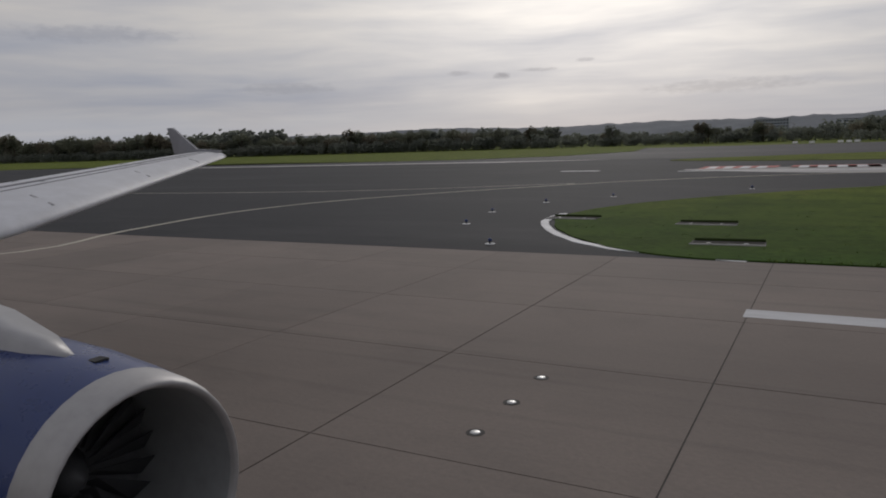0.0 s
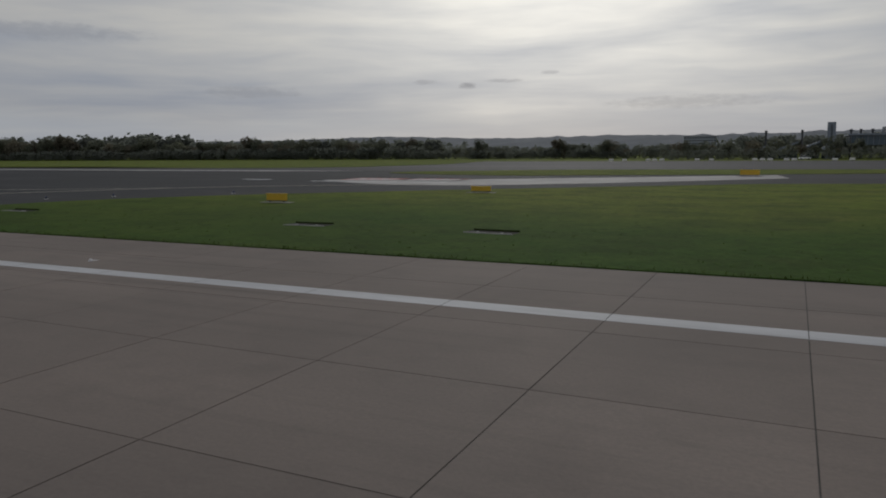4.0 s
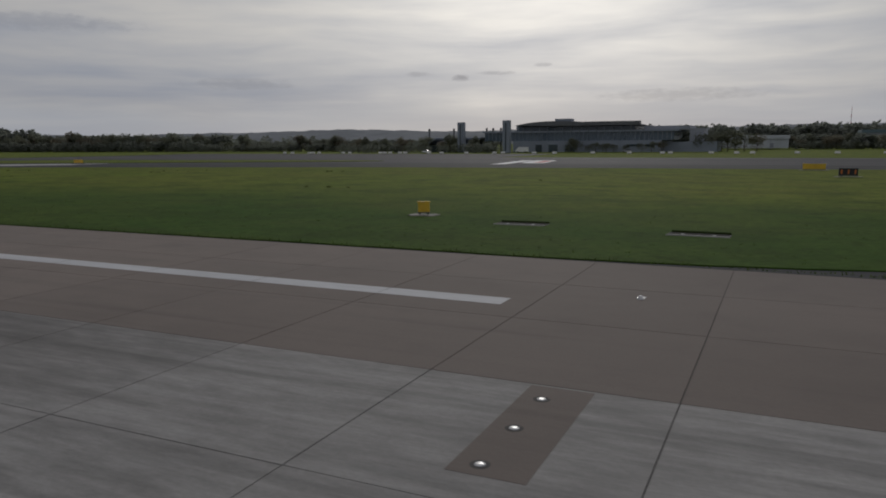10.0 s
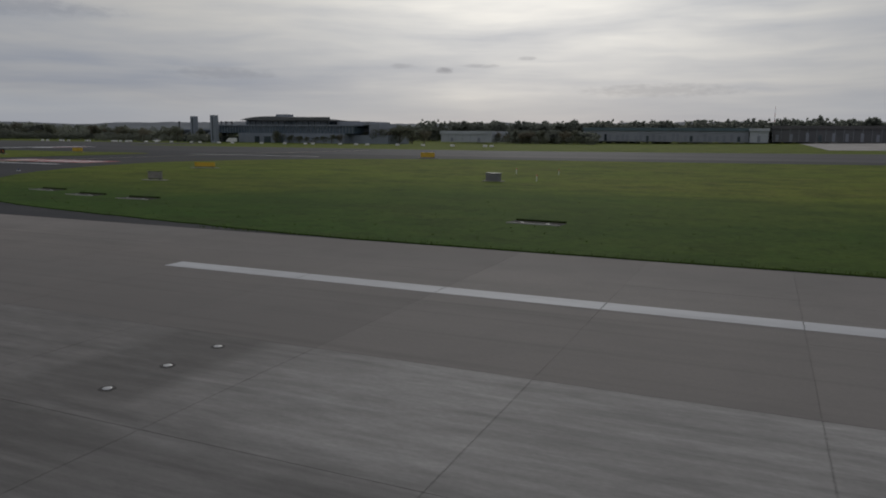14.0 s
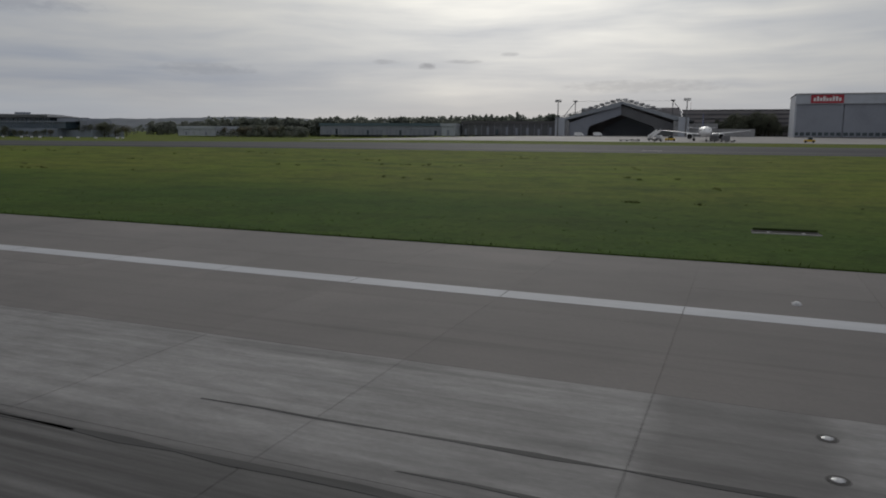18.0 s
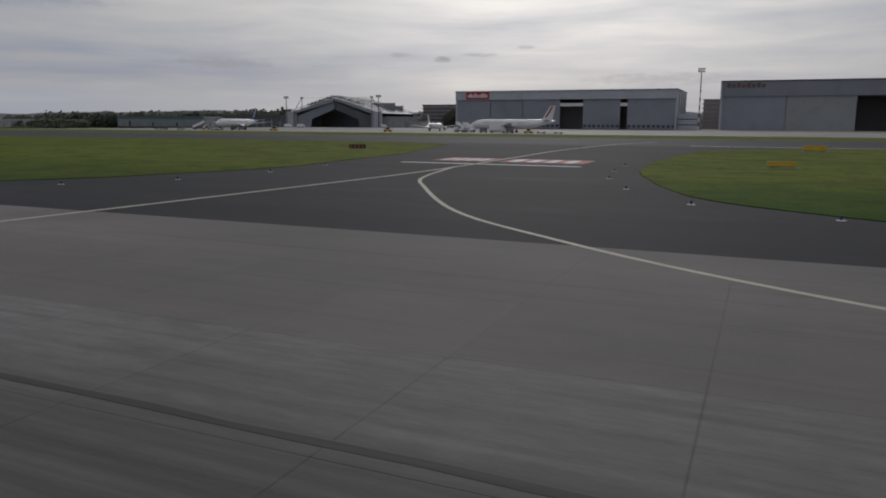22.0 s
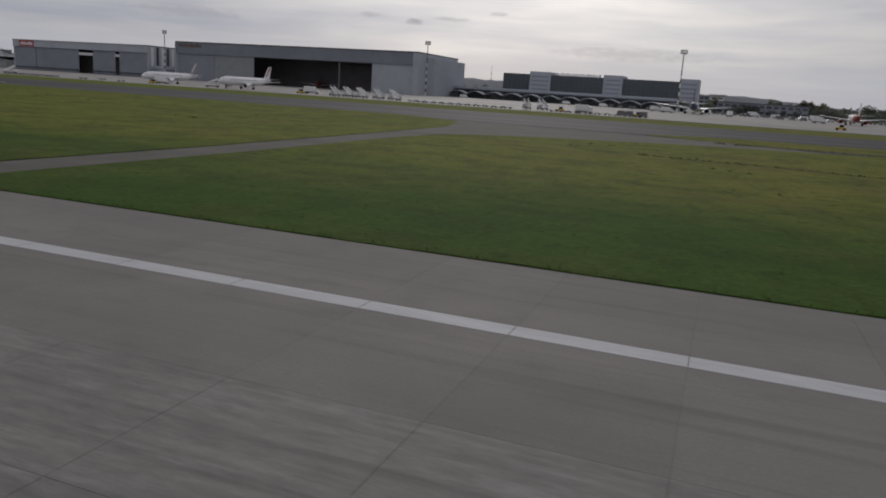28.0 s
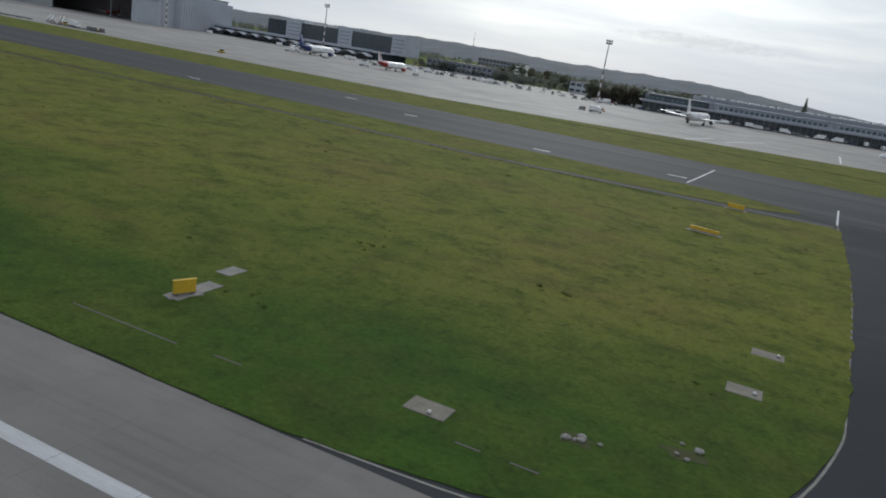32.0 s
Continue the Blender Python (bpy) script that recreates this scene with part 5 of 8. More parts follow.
    for i in range(1, 14):
        x = W * i / 14
        z = 12.6 + 12.0 * (1 - abs(x - 43.2) / 43.4)
        part("purlin", rod(bmesh.new(), (x, 1, z), (x, 53.5, z), 0.1, n=4), "steel", b)
    for s, x in ((1, 12.0), (-1, W - 10.5)):
        bm = bmesh.new()
        rod(bm, (x, 3, 11), (x, 3, 23.2), 0.28, n=6)
        rod(bm, (x - s * 9.5, 3, 11), (x, 3, 23.2), 0.22, n=6)
        box(bm, x - 1.3, x + 1.3, 2.6, 3.4, 23.0, 23.9)
        part("tie_mast", bm, "dark_steel", b)
    bm = bmesh.new()
    rod(bm, (12, 3, 23.3), (W - 10.5, 3, 23.3), 0.07, n=4)
    part("tie_cable", bm, "dark_steel", b)
    part("annexe", boxes([(W + 0.1, W + 17, 4, 26, 0, 8.6), (W + 17, W + 40, 8, 26, 0, 5.2)]), "old_wall", b, "pale low annexe")


arch_hangar()
# ------------------------------------------------------------------ station hall with towers
def station():
    b = thing("station_hall", "glass and pale metal station hall with two towers", "building", pose(0, 340, -0.1))
    part("podium", boxes([(2.5, 73, 2, 34, 0, 5.4), (73, 96, 8, 34, 0, 4.6)]), "station_panel", b, "pale ground storey")
    for x, w in ((14, 3.2), (20.5, 4.5), (28.5, 5.0)):
        part("gate", boxes([(x, x + w, 1.8, 1.96, 0.1, 3.6)]), "glass_dark", b)
    for x, w in ((58, 4.5), (66, 3.5)):
        part("window", boxes([(x, x + w, 1.8, 1.96, 2.6, 3.6)]), "glass_dark", b)
    gl = part("glass_storey", boxes([(-13, 78, 4, 34, 5.4, 9.4)]), "station_glass", b, "teal glazed upper storey")
    bm = bmesh.new()
    for i in range(46):
        box(bm, -13 + i * 2.0 - 0.09, -13 + i * 2.0 + 0.09, 3.8, 3.98, 5.4, 9.4)
    part("mullion", bm, "station_panel", gl)
    bm = bmesh.new()
    for i in range(15):
        rod(bm, (34 + i * 2.4, 2.2, 5.4), (35.2 + i * 2.4, 3.0, 9.4), 0.1, n=4)
    part("raking_post", bm, "station_panel", gl)
    part("cornice", boxes([(-14, 80, 2.6, 36, 9.4, 10.1)]), "station_panel", b)
    part("glass_storey", boxes([(4.5, 60, 8, 32, 10.1, 12.2)]), "station_glass", b)
    bm = bmesh.new()
    prof = []
    for i in range(17):
        t = i / 16
        x = 3.0 + 60.5 * t
        z = 13.2 + 2.2 * math.sin(math.pi * min(1.0, t * 1.15) ** 0.75) - 0.5 * t
        prof.append((x, z))
    loft(bm, [[(x, 3, 12.2 + 0.6 * abs(x - 33) / 30), (x, 36, 12.2), (x, 36, z), (x, 3, z - 0.5)] for x, z in prof])
    part("roof", bm, "station_roof", b, "curved dark roof")
    part("roof_rim", boxes([(26, 63.6, 2.7, 2.96, 12.4, 14.2)]), "station_roof", b)
    # rounded glass bay under the end of the roof
    bay = part("glass_bay", loft(bmesh.new(), [[(4.5 - 5.0 * math.sin(math.pi * t_ / 12), 8 + 12 * (1 - math.cos(math.pi * t_ / 12)), z) for t_ in range(13)] for z in (10.1, 13.0)], cap=False), "station_glass", b, "rounded glass end bay")
    for t_ in range(1, 12):
        x, y = 4.5 - 5.05 * math.sin(math.pi * t_ / 12), 8 + 12 * (1 - math.cos(math.pi * t_ / 12))
        part("mullion", rod(bmesh.new(), (x, y, 10.1), (x, y, 13.0), 0.12, n=5), "station_panel", bay)
    for i in range(14):
        part("fin", boxes([(6 + i * 4.0, 6.3 + i * 4.0, 7.6, 7.98, 10.1, 12.2)]), "station_panel", b)
    part("roof_hut", boxes([(20, 28, 14, 20, 14.6, 16.1)]), "station_panel", b)
    part("right_block", boxes([(63.8, 84, 10, 34, 10.1, 11.9), (84, 90, 10, 30, 4.7, 10.6)]), "cladding", b)
    for x, y in ((9.4, -26.0), (-20.7, -8.0)):
        t = part("tower", boxes([(x - 1.5, x + 1.5, y - 1.5, y + 1.5, 0, 14.6)]), "station_panel", b, "square pale stair tower")
        part("slot_window", boxes([(x - 0.35, x + 0.35, y - 1.62, y - 1.52, 1, 13.6)]), "glass_dark", t)
    for x in (-45, -31, -13, -9.5, -5.3):
        bm = bmesh.new()
        rod(bm, (x, 6, 0), (x, 6, 11.0), 0.4, n=8)
        rod(bm, (x, 6, 11.0), (x, 6, 12.0), 0.55, n=8)
        part("vent_pipe", bm, "dark_steel", b)
    for i in range(4):
        bm = bmesh.new()
        x = -48 + i * 8.2
        loft(bm, [[(x, y, 3.5), (x + 7.4, y, 6.6), (x + 7.6, y, 7.4), (x, y, 4.3)] for y in (4, 30)])
        part("shed_roof", bm, "station_panel", b)
        part("shed_wall", boxes([(x, x + 7.4, 6, 28, 0, 3.4)]), "glass_dark", b)


station()


def warehouse(x0, x1, y, h, z, doors, label, roof, wall="cladding_light"):
    b = thing("warehouse", label, "warehouse", pose(x0, y, z), "low warehouses")
    W = x1 - x0
    part("wall", boxes([(0, W, 0, 30, 0, h)]), wall, b)
    part("roof", boxes([(-0.5, W + 0.5, -0.8, 30.5, h, h + 1.9)]), roof, b)
    bm = bmesh.new()
    for i in range(int(W / 5)):
        box(bm, i * 5 + 0.1, i * 5 + 0.3, -0.12, 0, 0, h)
    part("seam", bm, "cladding", b)
    rnd = random.Random(int(x0))
    for i in range(doors):
        x = W * (i + 0.5) / doors + rnd.uniform(-1, 1)
        part("dock_door" if i % 3 else "gate", boxes([(x - 0.9, x + 0.9, -0.16, -0.02, 0.3, h * rnd.uniform(0.5, 0.75))]), "glass_dark" if i % 7 == 3 else "fascia_dark", b)


warehouse(91, 125, 430, 5.0, 0.7, 2, "low white windowless warehouse beyond the taxiway", "cladding_light")
warehouse(165, 270.5, 507, 7.2, 1.7, 26, "long low blue-grey warehouse with teal roof edge", "teal_sheet", "cladding")
warehouse(271, 282, 503, 7.0, 1.7, 1, "pale end block beside the long warehouse", "cladding_light")
warehouse(284, 354, 512, 8.2, 2.2, 9, "low dark shed beside the apron", "roof_dark", "roof_grey")


# ------------------------------------------------------------------ terminal
def terminal():
    b = thing("terminal", "dark glazed terminal with three pale stair blocks and waved canopy", "terminal building", pose(940, 610, 2.2))
    W = 157.0
    for x0, x1 in ((0, 23), (41, 84), (99.5, 143)):
        g = part("glass_front", boxes([(x0, x1, 0, 26, 8.0, 22.4)]), "glass_front", b)
        bm = bmesh.new()
        n = int((x1 - x0) / 3.6)
        for i in range(n + 1):
            box(bm, x0 + (x1 - x0) * i / n - 0.12, x0 + (x1 - x0) * i / n + 0.12, -0.18, 0, 8.2, 22.2)
        part("mullion", bm, "dark_steel", g)
        part("transom", boxes([(x0, x1, -0.15, 0, z, z + 0.25) for z in (11.6, 15.2, 18.8)]), "dark_steel", g)
    for x0, x1 in ((23.2, 40.8), (84.2, 99.3), (143.2, 157.5)):
        k = part("stair_block", boxes([(x0, x1, -1.5, 28, 7.0, 24.8)]), "cladding_light", b, "pale stair block with slit windows")
        for z in (10, 13.4, 16.8, 20.2):
            part("slit_window", boxes([(x0 + 1.5, x1 - 1.5, -1.66, -1.52, z, z + 1.2)]), "cladding", k)
    letter_row("roof_lettering", 44, 82, -0.3, 22.6, 24.6, "sign_white", b, [1, 0.7, 1, 0.8, 1, 0.7, 0.9, 1, 0.8, 1, 0.7, 1, 0.9, 1, 0.7, 1])
    part("roof", boxes([(0, W, 1, 26, 22.42, 22.58)]), "roof_grey", b)
    part("lower_storey", boxes([(-38, 146, -32, 24, 0, 6.9)]), "glass_dark", b)
    part("deck_roof", boxes([(-45, 150, -44, 26, 7.0, 8.0)]), "cladding_light", b, "long pale deck roof")
    part("parapet", boxes([(-45, 150, -44.6, -44.05, 7.6, 9.2)]), "cladding_light", b)
    for i in range(13):
        x = -44 + i * 15
        bm = bmesh.new()
        n = 8
        rings = []
        for q in range(n + 1):
            t = q / n
            z = 3.6 + 2.2 * math.sin(math.pi * t)
            rings.append([(x + 14.6 * t, -54, z - 0.4), (x + 14.6 * t, -44.7, z - 0.2), (x + 14.6 * t, -44.7, z + 0.2), (x + 14.6 * t, -54, z)])
        loft(bm, rings)
        part("wave_canopy", bm, "cladding_light", b)
        bm = bmesh.new()
        rod(bm, (x + 0.2, -50, 0), (x + 0.2, -50, 3.6), 0.3, n=6)
        part("canopy_column", bm, "steel", b)


terminal()


def pier():
    b = thing("pier_building", "long low pier with white upper floor and dark glazed base", "terminal building", pose(1334, 524, 2.2, 0, 0, 13))
    part("lower_storey", boxes([(0, 216, 0, 22, 0, 6.4)]), "glass_front", b, "dark blue glazed ground storey")
    for i in range(54):
        part("pier_column", boxes([(i * 4.0, i * 4.0 + 0.3, -0.3, -0.02, 0, 6.4)]), "steel", b)
    part("deck_roof", boxes([(-2, 218, -4.5, 23, 6.4, 7.3)]), "cladding", b, "blue-grey deck roof edge")
    part("parapet", boxes([(-2, 218, -4.6, -4.45, 7.3, 7.9)]), "cladding_light", b)
    for x0, x1, mat_ in ((4, 44, "glass_front"), (50, 122, "cladding_light"), (128, 214, "cladding_light")):
        u = part("upper_storey", boxes([(x0, x1, 5, 24, 7.3, 11.6)]), mat_, b, "glazed upper storey" if x0 == 4 else "pale upper storey with a window row")
        n = int((x1 - x0) / 3.4)
        for i in range(n):
            part("window", boxes([(x0 + 0.6 + i * 3.4, x0 + 3.2 + i * 3.4, 4.84, 4.98, 8.5, 10.5)]), "glass_teal", u)
        part("roof", boxes([(x0 - 0.8, x1 + 0.8, 4, 25, 11.6, 12.2)]), "cladding", b)
    hall = part("rear_hall", boxes([(2, 46, 34, 60, 0, 11.0)]), "cladding", b, "grey-blue rear hall")
    part("window", boxes([(3, 45, 33.84, 33.98, 6.2, 8.4)]), "glass_teal", hall)
    part("roof_deck", boxes([(44, 214, 64, 114, 0, 14.8)]), "cladding", b)
    rnd = random.Random(5)
    for i in range(34):
        x = 46 + i * 4.9 + rnd.uniform(-1, 1)
        # white blocks stand for the glints of cars parked on the roof
        part("skylight", boxes([(x, x + 3.2, 65 + rnd.uniform(0, 5), 70, 14.8, 15.9)], 0.3), "sign_white", b)


pier()


def parking_deck(x, y, w, d, n, z, label, name="parking_deck", slab="beige"):
    b = thing(name, label, "building", pose(x, y, z), "far buildings")
    for i in range(n):
        part("floor_slab", boxes([(0, w, 0, d, i * 3.2, i * 3.2 + 1.1)]), slab, b)
        part("open_storey", boxes([(0.6, w - 0.6, 0.6, d - 0.6, i * 3.2 + 1.1, i * 3.2 + 3.2)]), "dark_in", b)
    part("roof", boxes([(0, w, 0, d, n * 3.2, n * 3.2 + 0.9)]), slab, b)
    part("stair_hut", boxes([(w * 0.6, w * 0.6 + 5, d * 0.4, d * 0.4 + 5, n * 3.2 + 0.9, n * 3.2 + 3.8)]), slab, b)


parking_deck(668, 610, 42, 30, 7, 2.3, "multi-storey parking deck between the two hangars")
parking_deck(432, 600, 140, 40, 6, 2.3, "wide dark parking deck behind the old hangar", slab="roof_grey")


def block(x, y, w, d, h, z, storeys, mat_, label):
    b = thing("office_block", label, "building", pose(x, y, z), "far buildings")
    part("wall", boxes([(0, w, 0, d, 0, h)]), mat_, b)
    part("roof", boxes([(-0.4, w + 0.4, -0.4, d + 0.4, h, h + 0.7)]), "roof_grey", b)
    n = max(2, int(w / 5))
    for s in range(storeys):
        z0 = h * (s + 0.35) / storeys
        for i in range(n):
            part("window", boxes([(w * i / n + 0.8, w * (i + 1) / n - 0.8, -0.12, -0.02, z0, z0 + h / storeys * 0.42)]), "glass_dark", b)


block(1112, 628, 66, 20, 9, 2.3, 2, "cladding", "grey flat-roofed office block by the apron")
block(1100, 898, 14, 14, 17, 2.3, 4, "sign_white", "small white office block among the trees")
block(1300, 645, 18, 14, 12, 2.3, 3, "sign_white", "small white block behind the apron")
block(1248, 638, 34, 20, 9.5, 2.3, 2, "cladding_light", "long pale low building behind the apron")
block(1352, 668, 30, 16, 9, 2.3, 2, "cladding_light", "pale low building behind the apron")
block(1047, 902, 51, 25, 16.5, 2, 4, "cladding", "grey office block on the far slope")
block(1300, 960, 60, 25, 14, 2, 3, "beige", "beige block of flats in the distance")
block(1420, 900, 90, 25, 13, 2, 3, "cladding_light", "long pale block of flats in the distance")
block(-230, 1500, 60, 30, 27, 0, 5, "cladding", "broad grey block on the skyline")
block(-90, 900, 24, 20, 15, 0, 4, "cladding_light", "pale tower block behind the trees")
block(120, 1150, 44, 30, 20, 2, 4, "cladding", "grey tower block on the skyline")
# ------------------------------------------------------------------ woods and hills
def leaf_cloud(rnd, lobes, count, size):
    """Many small leaf clumps, two crossed blades each, scattered in and on uneven lobes."""
    vs, fs = [], []
    for _ in range(count):
        c, r = rnd.choice(lobes)
        d = Vector((rnd.gauss(0, 1), rnd.gauss(0, 1), rnd.gauss(0, 1))).normalized()
        p = Vector(c) + Vector((d.x * r[0], d.y * r[1], d.z * r[2])) * (rnd.uniform(0.45, 1.0) ** 0.5) * rnd.uniform(0.8, 1.12)
        u = Vector((rnd.gauss(0, 1), rnd.gauss(0, 1), rnd.gauss(0, 0.6))).normalized() * size * rnd.uniform(0.5, 1.1)
        w = u.orthogonal().normalized() * size * rnd.uniform(0.35, 0.8)
        for a, b in ((u, w), (w.cross(u).normalized() * size * 0.6, u * 0.7)):
            n = len(vs)
            vs += [tuple(p - a - b * 0.6), tuple(p + a * 0.2 - b), tuple(p + a), tuple(p - a * 0.3 + b)]
            fs.append((n, n + 1, n + 2, n + 3))
    return vs, fs


def tree_kind(seed, h, spread, leaf, bare=False):
    """One kind of tree: a tapered trunk with limbs, and a crown of leaf clumps with gaps."""
    rnd = random.Random(seed)
    t = thing("tree", "autumn deciduous tree with a dark ragged crown", "tree", None, "trees along the airfield")
    bm = bmesh.new()
    rod(bm, (0, 0, -0.3), (0.1, 0, h * 0.35), h * 0.028, h * 0.02, 7)
    rod(bm, (0.1, 0, h * 0.35), (0.0, 0.15, h * 0.85), h * 0.02, h * 0.005, 6)
    lobes = []
    for i in range(7):
        a = rnd.uniform(0, 6.28)
        z0 = h * rnd.uniform(0.22, 0.55)
        tip = (math.cos(a) * spread * rnd.uniform(0.5, 0.9), math.sin(a) * spread * rnd.uniform(0.5, 0.9), z0 + h * rnd.uniform(0.15, 0.3))
        rod(bm, (0, 0, z0), tip, h * 0.012, h * 0.004, 5)
        lobes.append((tip, (spread * rnd.uniform(0.35, 0.55), spread * rnd.uniform(0.35, 0.55), h * rnd.uniform(0.12, 0.2))))
    lobes.append(((0, 0, h * 0.72), (spread * 0.5, spread * 0.5, h * 0.26)))
    lobes.append(((0, 0, h * 0.3), (spread * 0.8, spread * 0.8, h * 0.22)))
    part("trunk", bm, "bark", t)
    vs, fs = leaf_cloud(rnd, lobes, 260 if bare else 900, 0.3 if bare else h * 0.036)
    me = bpy.data.meshes.new("crown")
    me.from_pydata(vs, [], fs)
    part("crown", me, leaf, t, "")
    return t


KINDS = [tree_kind(11, 11, 4.2, "leaf"), tree_kind(12, 12, 3.6, "leaf"), tree_kind(13, 10, 4.6, "leaf_brown"), tree_kind(14, 13, 3.2, "leaf_brown"), tree_kind(15, 7, 3.6, "leaf"), tree_kind(16, 12.5, 2.6, "leaf", True)]
rnd = random.Random(77)
used = set()


def plant(x, y, kind, s=1.0):
    ob = KINDS[kind]
    m = Matrix.Translation((x, y, rise(x, y) - 0.1)) @ pose(0, 0, 0, 0, 0, rnd.uniform(0, 360))
    if kind in used:
        ob = copy_thing(ob, m)
    else:
        used.add(kind)
        ob.matrix_basis = m
    ob.scale = (s, s, s * rnd.uniform(0.9, 1.15))
    return ob


x = -760.0
while x < -60:
    big = 1.0 + 0.3 * smooth01((-230 - x) / 120) + 0.6 * smooth01((-480 - x) / 200)
    big *= 1.0 - 0.36 * smooth01((x + 226) / 12)
    plant(x, 372 + rnd.uniform(0, 10), rnd.choice((0, 0, 1, 2, 3, 5, 0)), big * rnd.choice((0.6, 0.75, 0.85, 0.95, 1.02)) * rnd.uniform(0.92, 1.05))
    x += rnd.uniform(4.2, 7.0)
for x, k, s in ((-189.5, 5, 1.0), (-187, 1, 0.98), (-145.5, 3, 0.78), (-143.5, 3, 0.82), (-141, 1, 0.8), (-119, 0, 0.92), (-117, 2, 0.9), (-121, 4, 1.2)):
    plant(x, 370, k, s)
x = -84.0
while x < 4:
    plant(x, 322 + rnd.uniform(-4, 16), rnd.choice((0, 4, 4, 2, 1)), rnd.uniform(0.55, 0.85))
    x += rnd.uniform(3.5, 5.5)
for x, y, k, s in ((36, 336, 4, 0.8), (41, 337, 4, 0.45), (48, 336, 4, 0.55), (53, 336, 4, 0.5), (58, 337, 4, 0.5), (31, 338, 4, 0.4), (80, 352, 0, 0.55), (86, 356, 4, 0.95), (92, 358, 2, 0.65), (97, 360, 4, 1.0), (103, 362, 0, 0.6), (66, 333, 4, 0.6), (70, 334, 4, 0.7), (74, 336, 2, 0.5), (88, 350, 4, 1.2), (94, 352, 4, 1.3), (100, 354, 0, 0.85), (107, 356, 4, 1.3), (112, 360, 2, 0.8), (34, 334, 4, 0.9), (45, 334, 4, 0.65), (50, 334, 4, 0.6)):
    plant(x, y, k, s)
x = 108.0
while x < 188:
    plant(x, 440 + rnd.uniform(-6, 8), rnd.choice((0, 4, 1, 2)), rnd.uniform(0.6, 0.8))
    x += rnd.uniform(3.6, 5.5)
for i in range(34):
    a, q = rnd.uniform(0, 6.28), rnd.uniform(0, 1) ** 0.5
    plant(478 + 26 * q * math.cos(a), 590 + 20 * q * math.sin(a), rnd.choice((0, 1, 4)), rnd.uniform(1.0, 1.7) * (1.25 - 0.5 * q))
for i in range(60):
    plant(rnd.uniform(1100, 1520), rnd.uniform(660, 900), rnd.choice((0, 1, 2, 3)), rnd.uniform(0.8, 1.3))

for i in range(12):
    plant(1287 + i * 3.3 + rnd.uniform(-1, 1), rnd.uniform(548, 560), rnd.choice((0, 1, 2, 3, 2)), rnd.uniform(0.95, 1.25))


def conifer(x, y, h):
    """A dark spruce: a straight trunk and drooping tiers of needles that narrow to the tip."""
    r_ = random.Random(51)
    t = thing("conifer", "tall dark pointed spruce behind the pier", "tree", pose(x, y, rise(x, y) - 0.1))
    part("trunk", rod(bmesh.new(), (0, 0, -0.2), (0, 0, h * 0.96), h * 0.022, h * 0.004, 7), "bark", t)
    lobes = []
    for i in range(13):
        q = i / 12
        w = h * (0.2 * (1 - q) + 0.012)
        for j in range(5):
            a = 1.2566 * j + i * 0.7
            lobes.append(((math.cos(a) * w * 0.55, math.sin(a) * w * 0.55, h * (0.1 + 0.86 * q)), (w * 0.5, w * 0.5, h * 0.035)))
    vs, fs = leaf_cloud(r_, lobes, 1100, h * 0.022)
    me = bpy.data.meshes.new("crown")
    me.from_pydata(vs, [], fs)
    part("crown", me, "leaf", t)


conifer(1436, 700, 27)


def woods(name, x0, x1, y0, y1, n, h0, h1, per, seed):
    """Far woodland: crowns of clumps, joined."""
    r = random.Random(seed)
    vs, fs = [], []
    for _ in range(n):
        x, y = r.uniform(x0, x1), r.uniform(y0, y1)
        h = r.uniform(h0, h1)
        z = rise(x, y)
        lobes = [((x, y, z + h * 0.45), (h * 0.4, h * 0.4, h * 0.5)), ((x + h * 0.2, y, z + h * 0.6), (h * 0.3, h * 0.3, h * 0.35))]
        a, b = leaf_cloud(r, lobes, per, h * 0.13)
        k = len(vs)
        vs += a
        fs += [tuple(i + k for i in f) for f in b]
    me = bpy.data.meshes.new(name)
    me.from_pydata(vs, [], fs)
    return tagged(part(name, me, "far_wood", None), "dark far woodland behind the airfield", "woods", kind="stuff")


woods("undergrowth", -780, -222, 364, 374, 500, 4.5, 8.0, 40, 6)
woods("undergrowth", -222, -60, 364, 374, 170, 3.0, 6.0, 40, 16)
woods("undergrowth", -84, 4, 314, 330, 110, 3.0, 5.5, 24, 7)
woods("undergrowth", 104, 188, 430, 440, 60, 3, 5.5, 20, 8)
woods("tree_belt", 20, 360, 545, 590, 300, 11.5, 18.0, 60, 9)
woods("tree_belt", -70, 20, 560, 600, 60, 10.0, 15.0, 60, 22)
woods("tree_belt", 128, 186, 446, 462, 70, 6.0, 9.0, 60, 18)
woods("tree_belt", -470, -226, 386, 408, 130, 9.0, 13.0, 90, 10)
woods("tree_belt", -226, -60, 386, 408, 90, 5.0, 8.0, 70, 17)
woods("tree_belt", -780, -430, 386, 408, 140, 14.0, 20.0, 46, 11)
woods("tree_belt", 1100, 1240, 610, 690, 130, 5.0, 9.5, 60, 12)
woods("tree_belt", 1230, 1330, 664, 720, 90, 7.0, 12.5, 60, 20)
woods("tree_belt", 1284, 1328, 556, 580, 26, 9.0, 14.0, 110, 21)
woods("tree_belt", 1300, 1600, 640, 720, 240, 9.0, 16.0, 40, 13)
woods("far_woods", -900, -300, 420, 620, 340, 9, 15, 30, 1)
woods("far_woods", -300, -100, 420, 620, 110, 6, 9, 30, 19)
woods("far_woods", -100, 500, 560, 900, 420, 9, 15, 24, 2)
woods("far_woods", 400, 1300, 700, 1200, 420, 9, 15, 22, 3)
woods("far_woods", 1100, 2300, 800, 1500, 420, 9, 16, 22, 4)
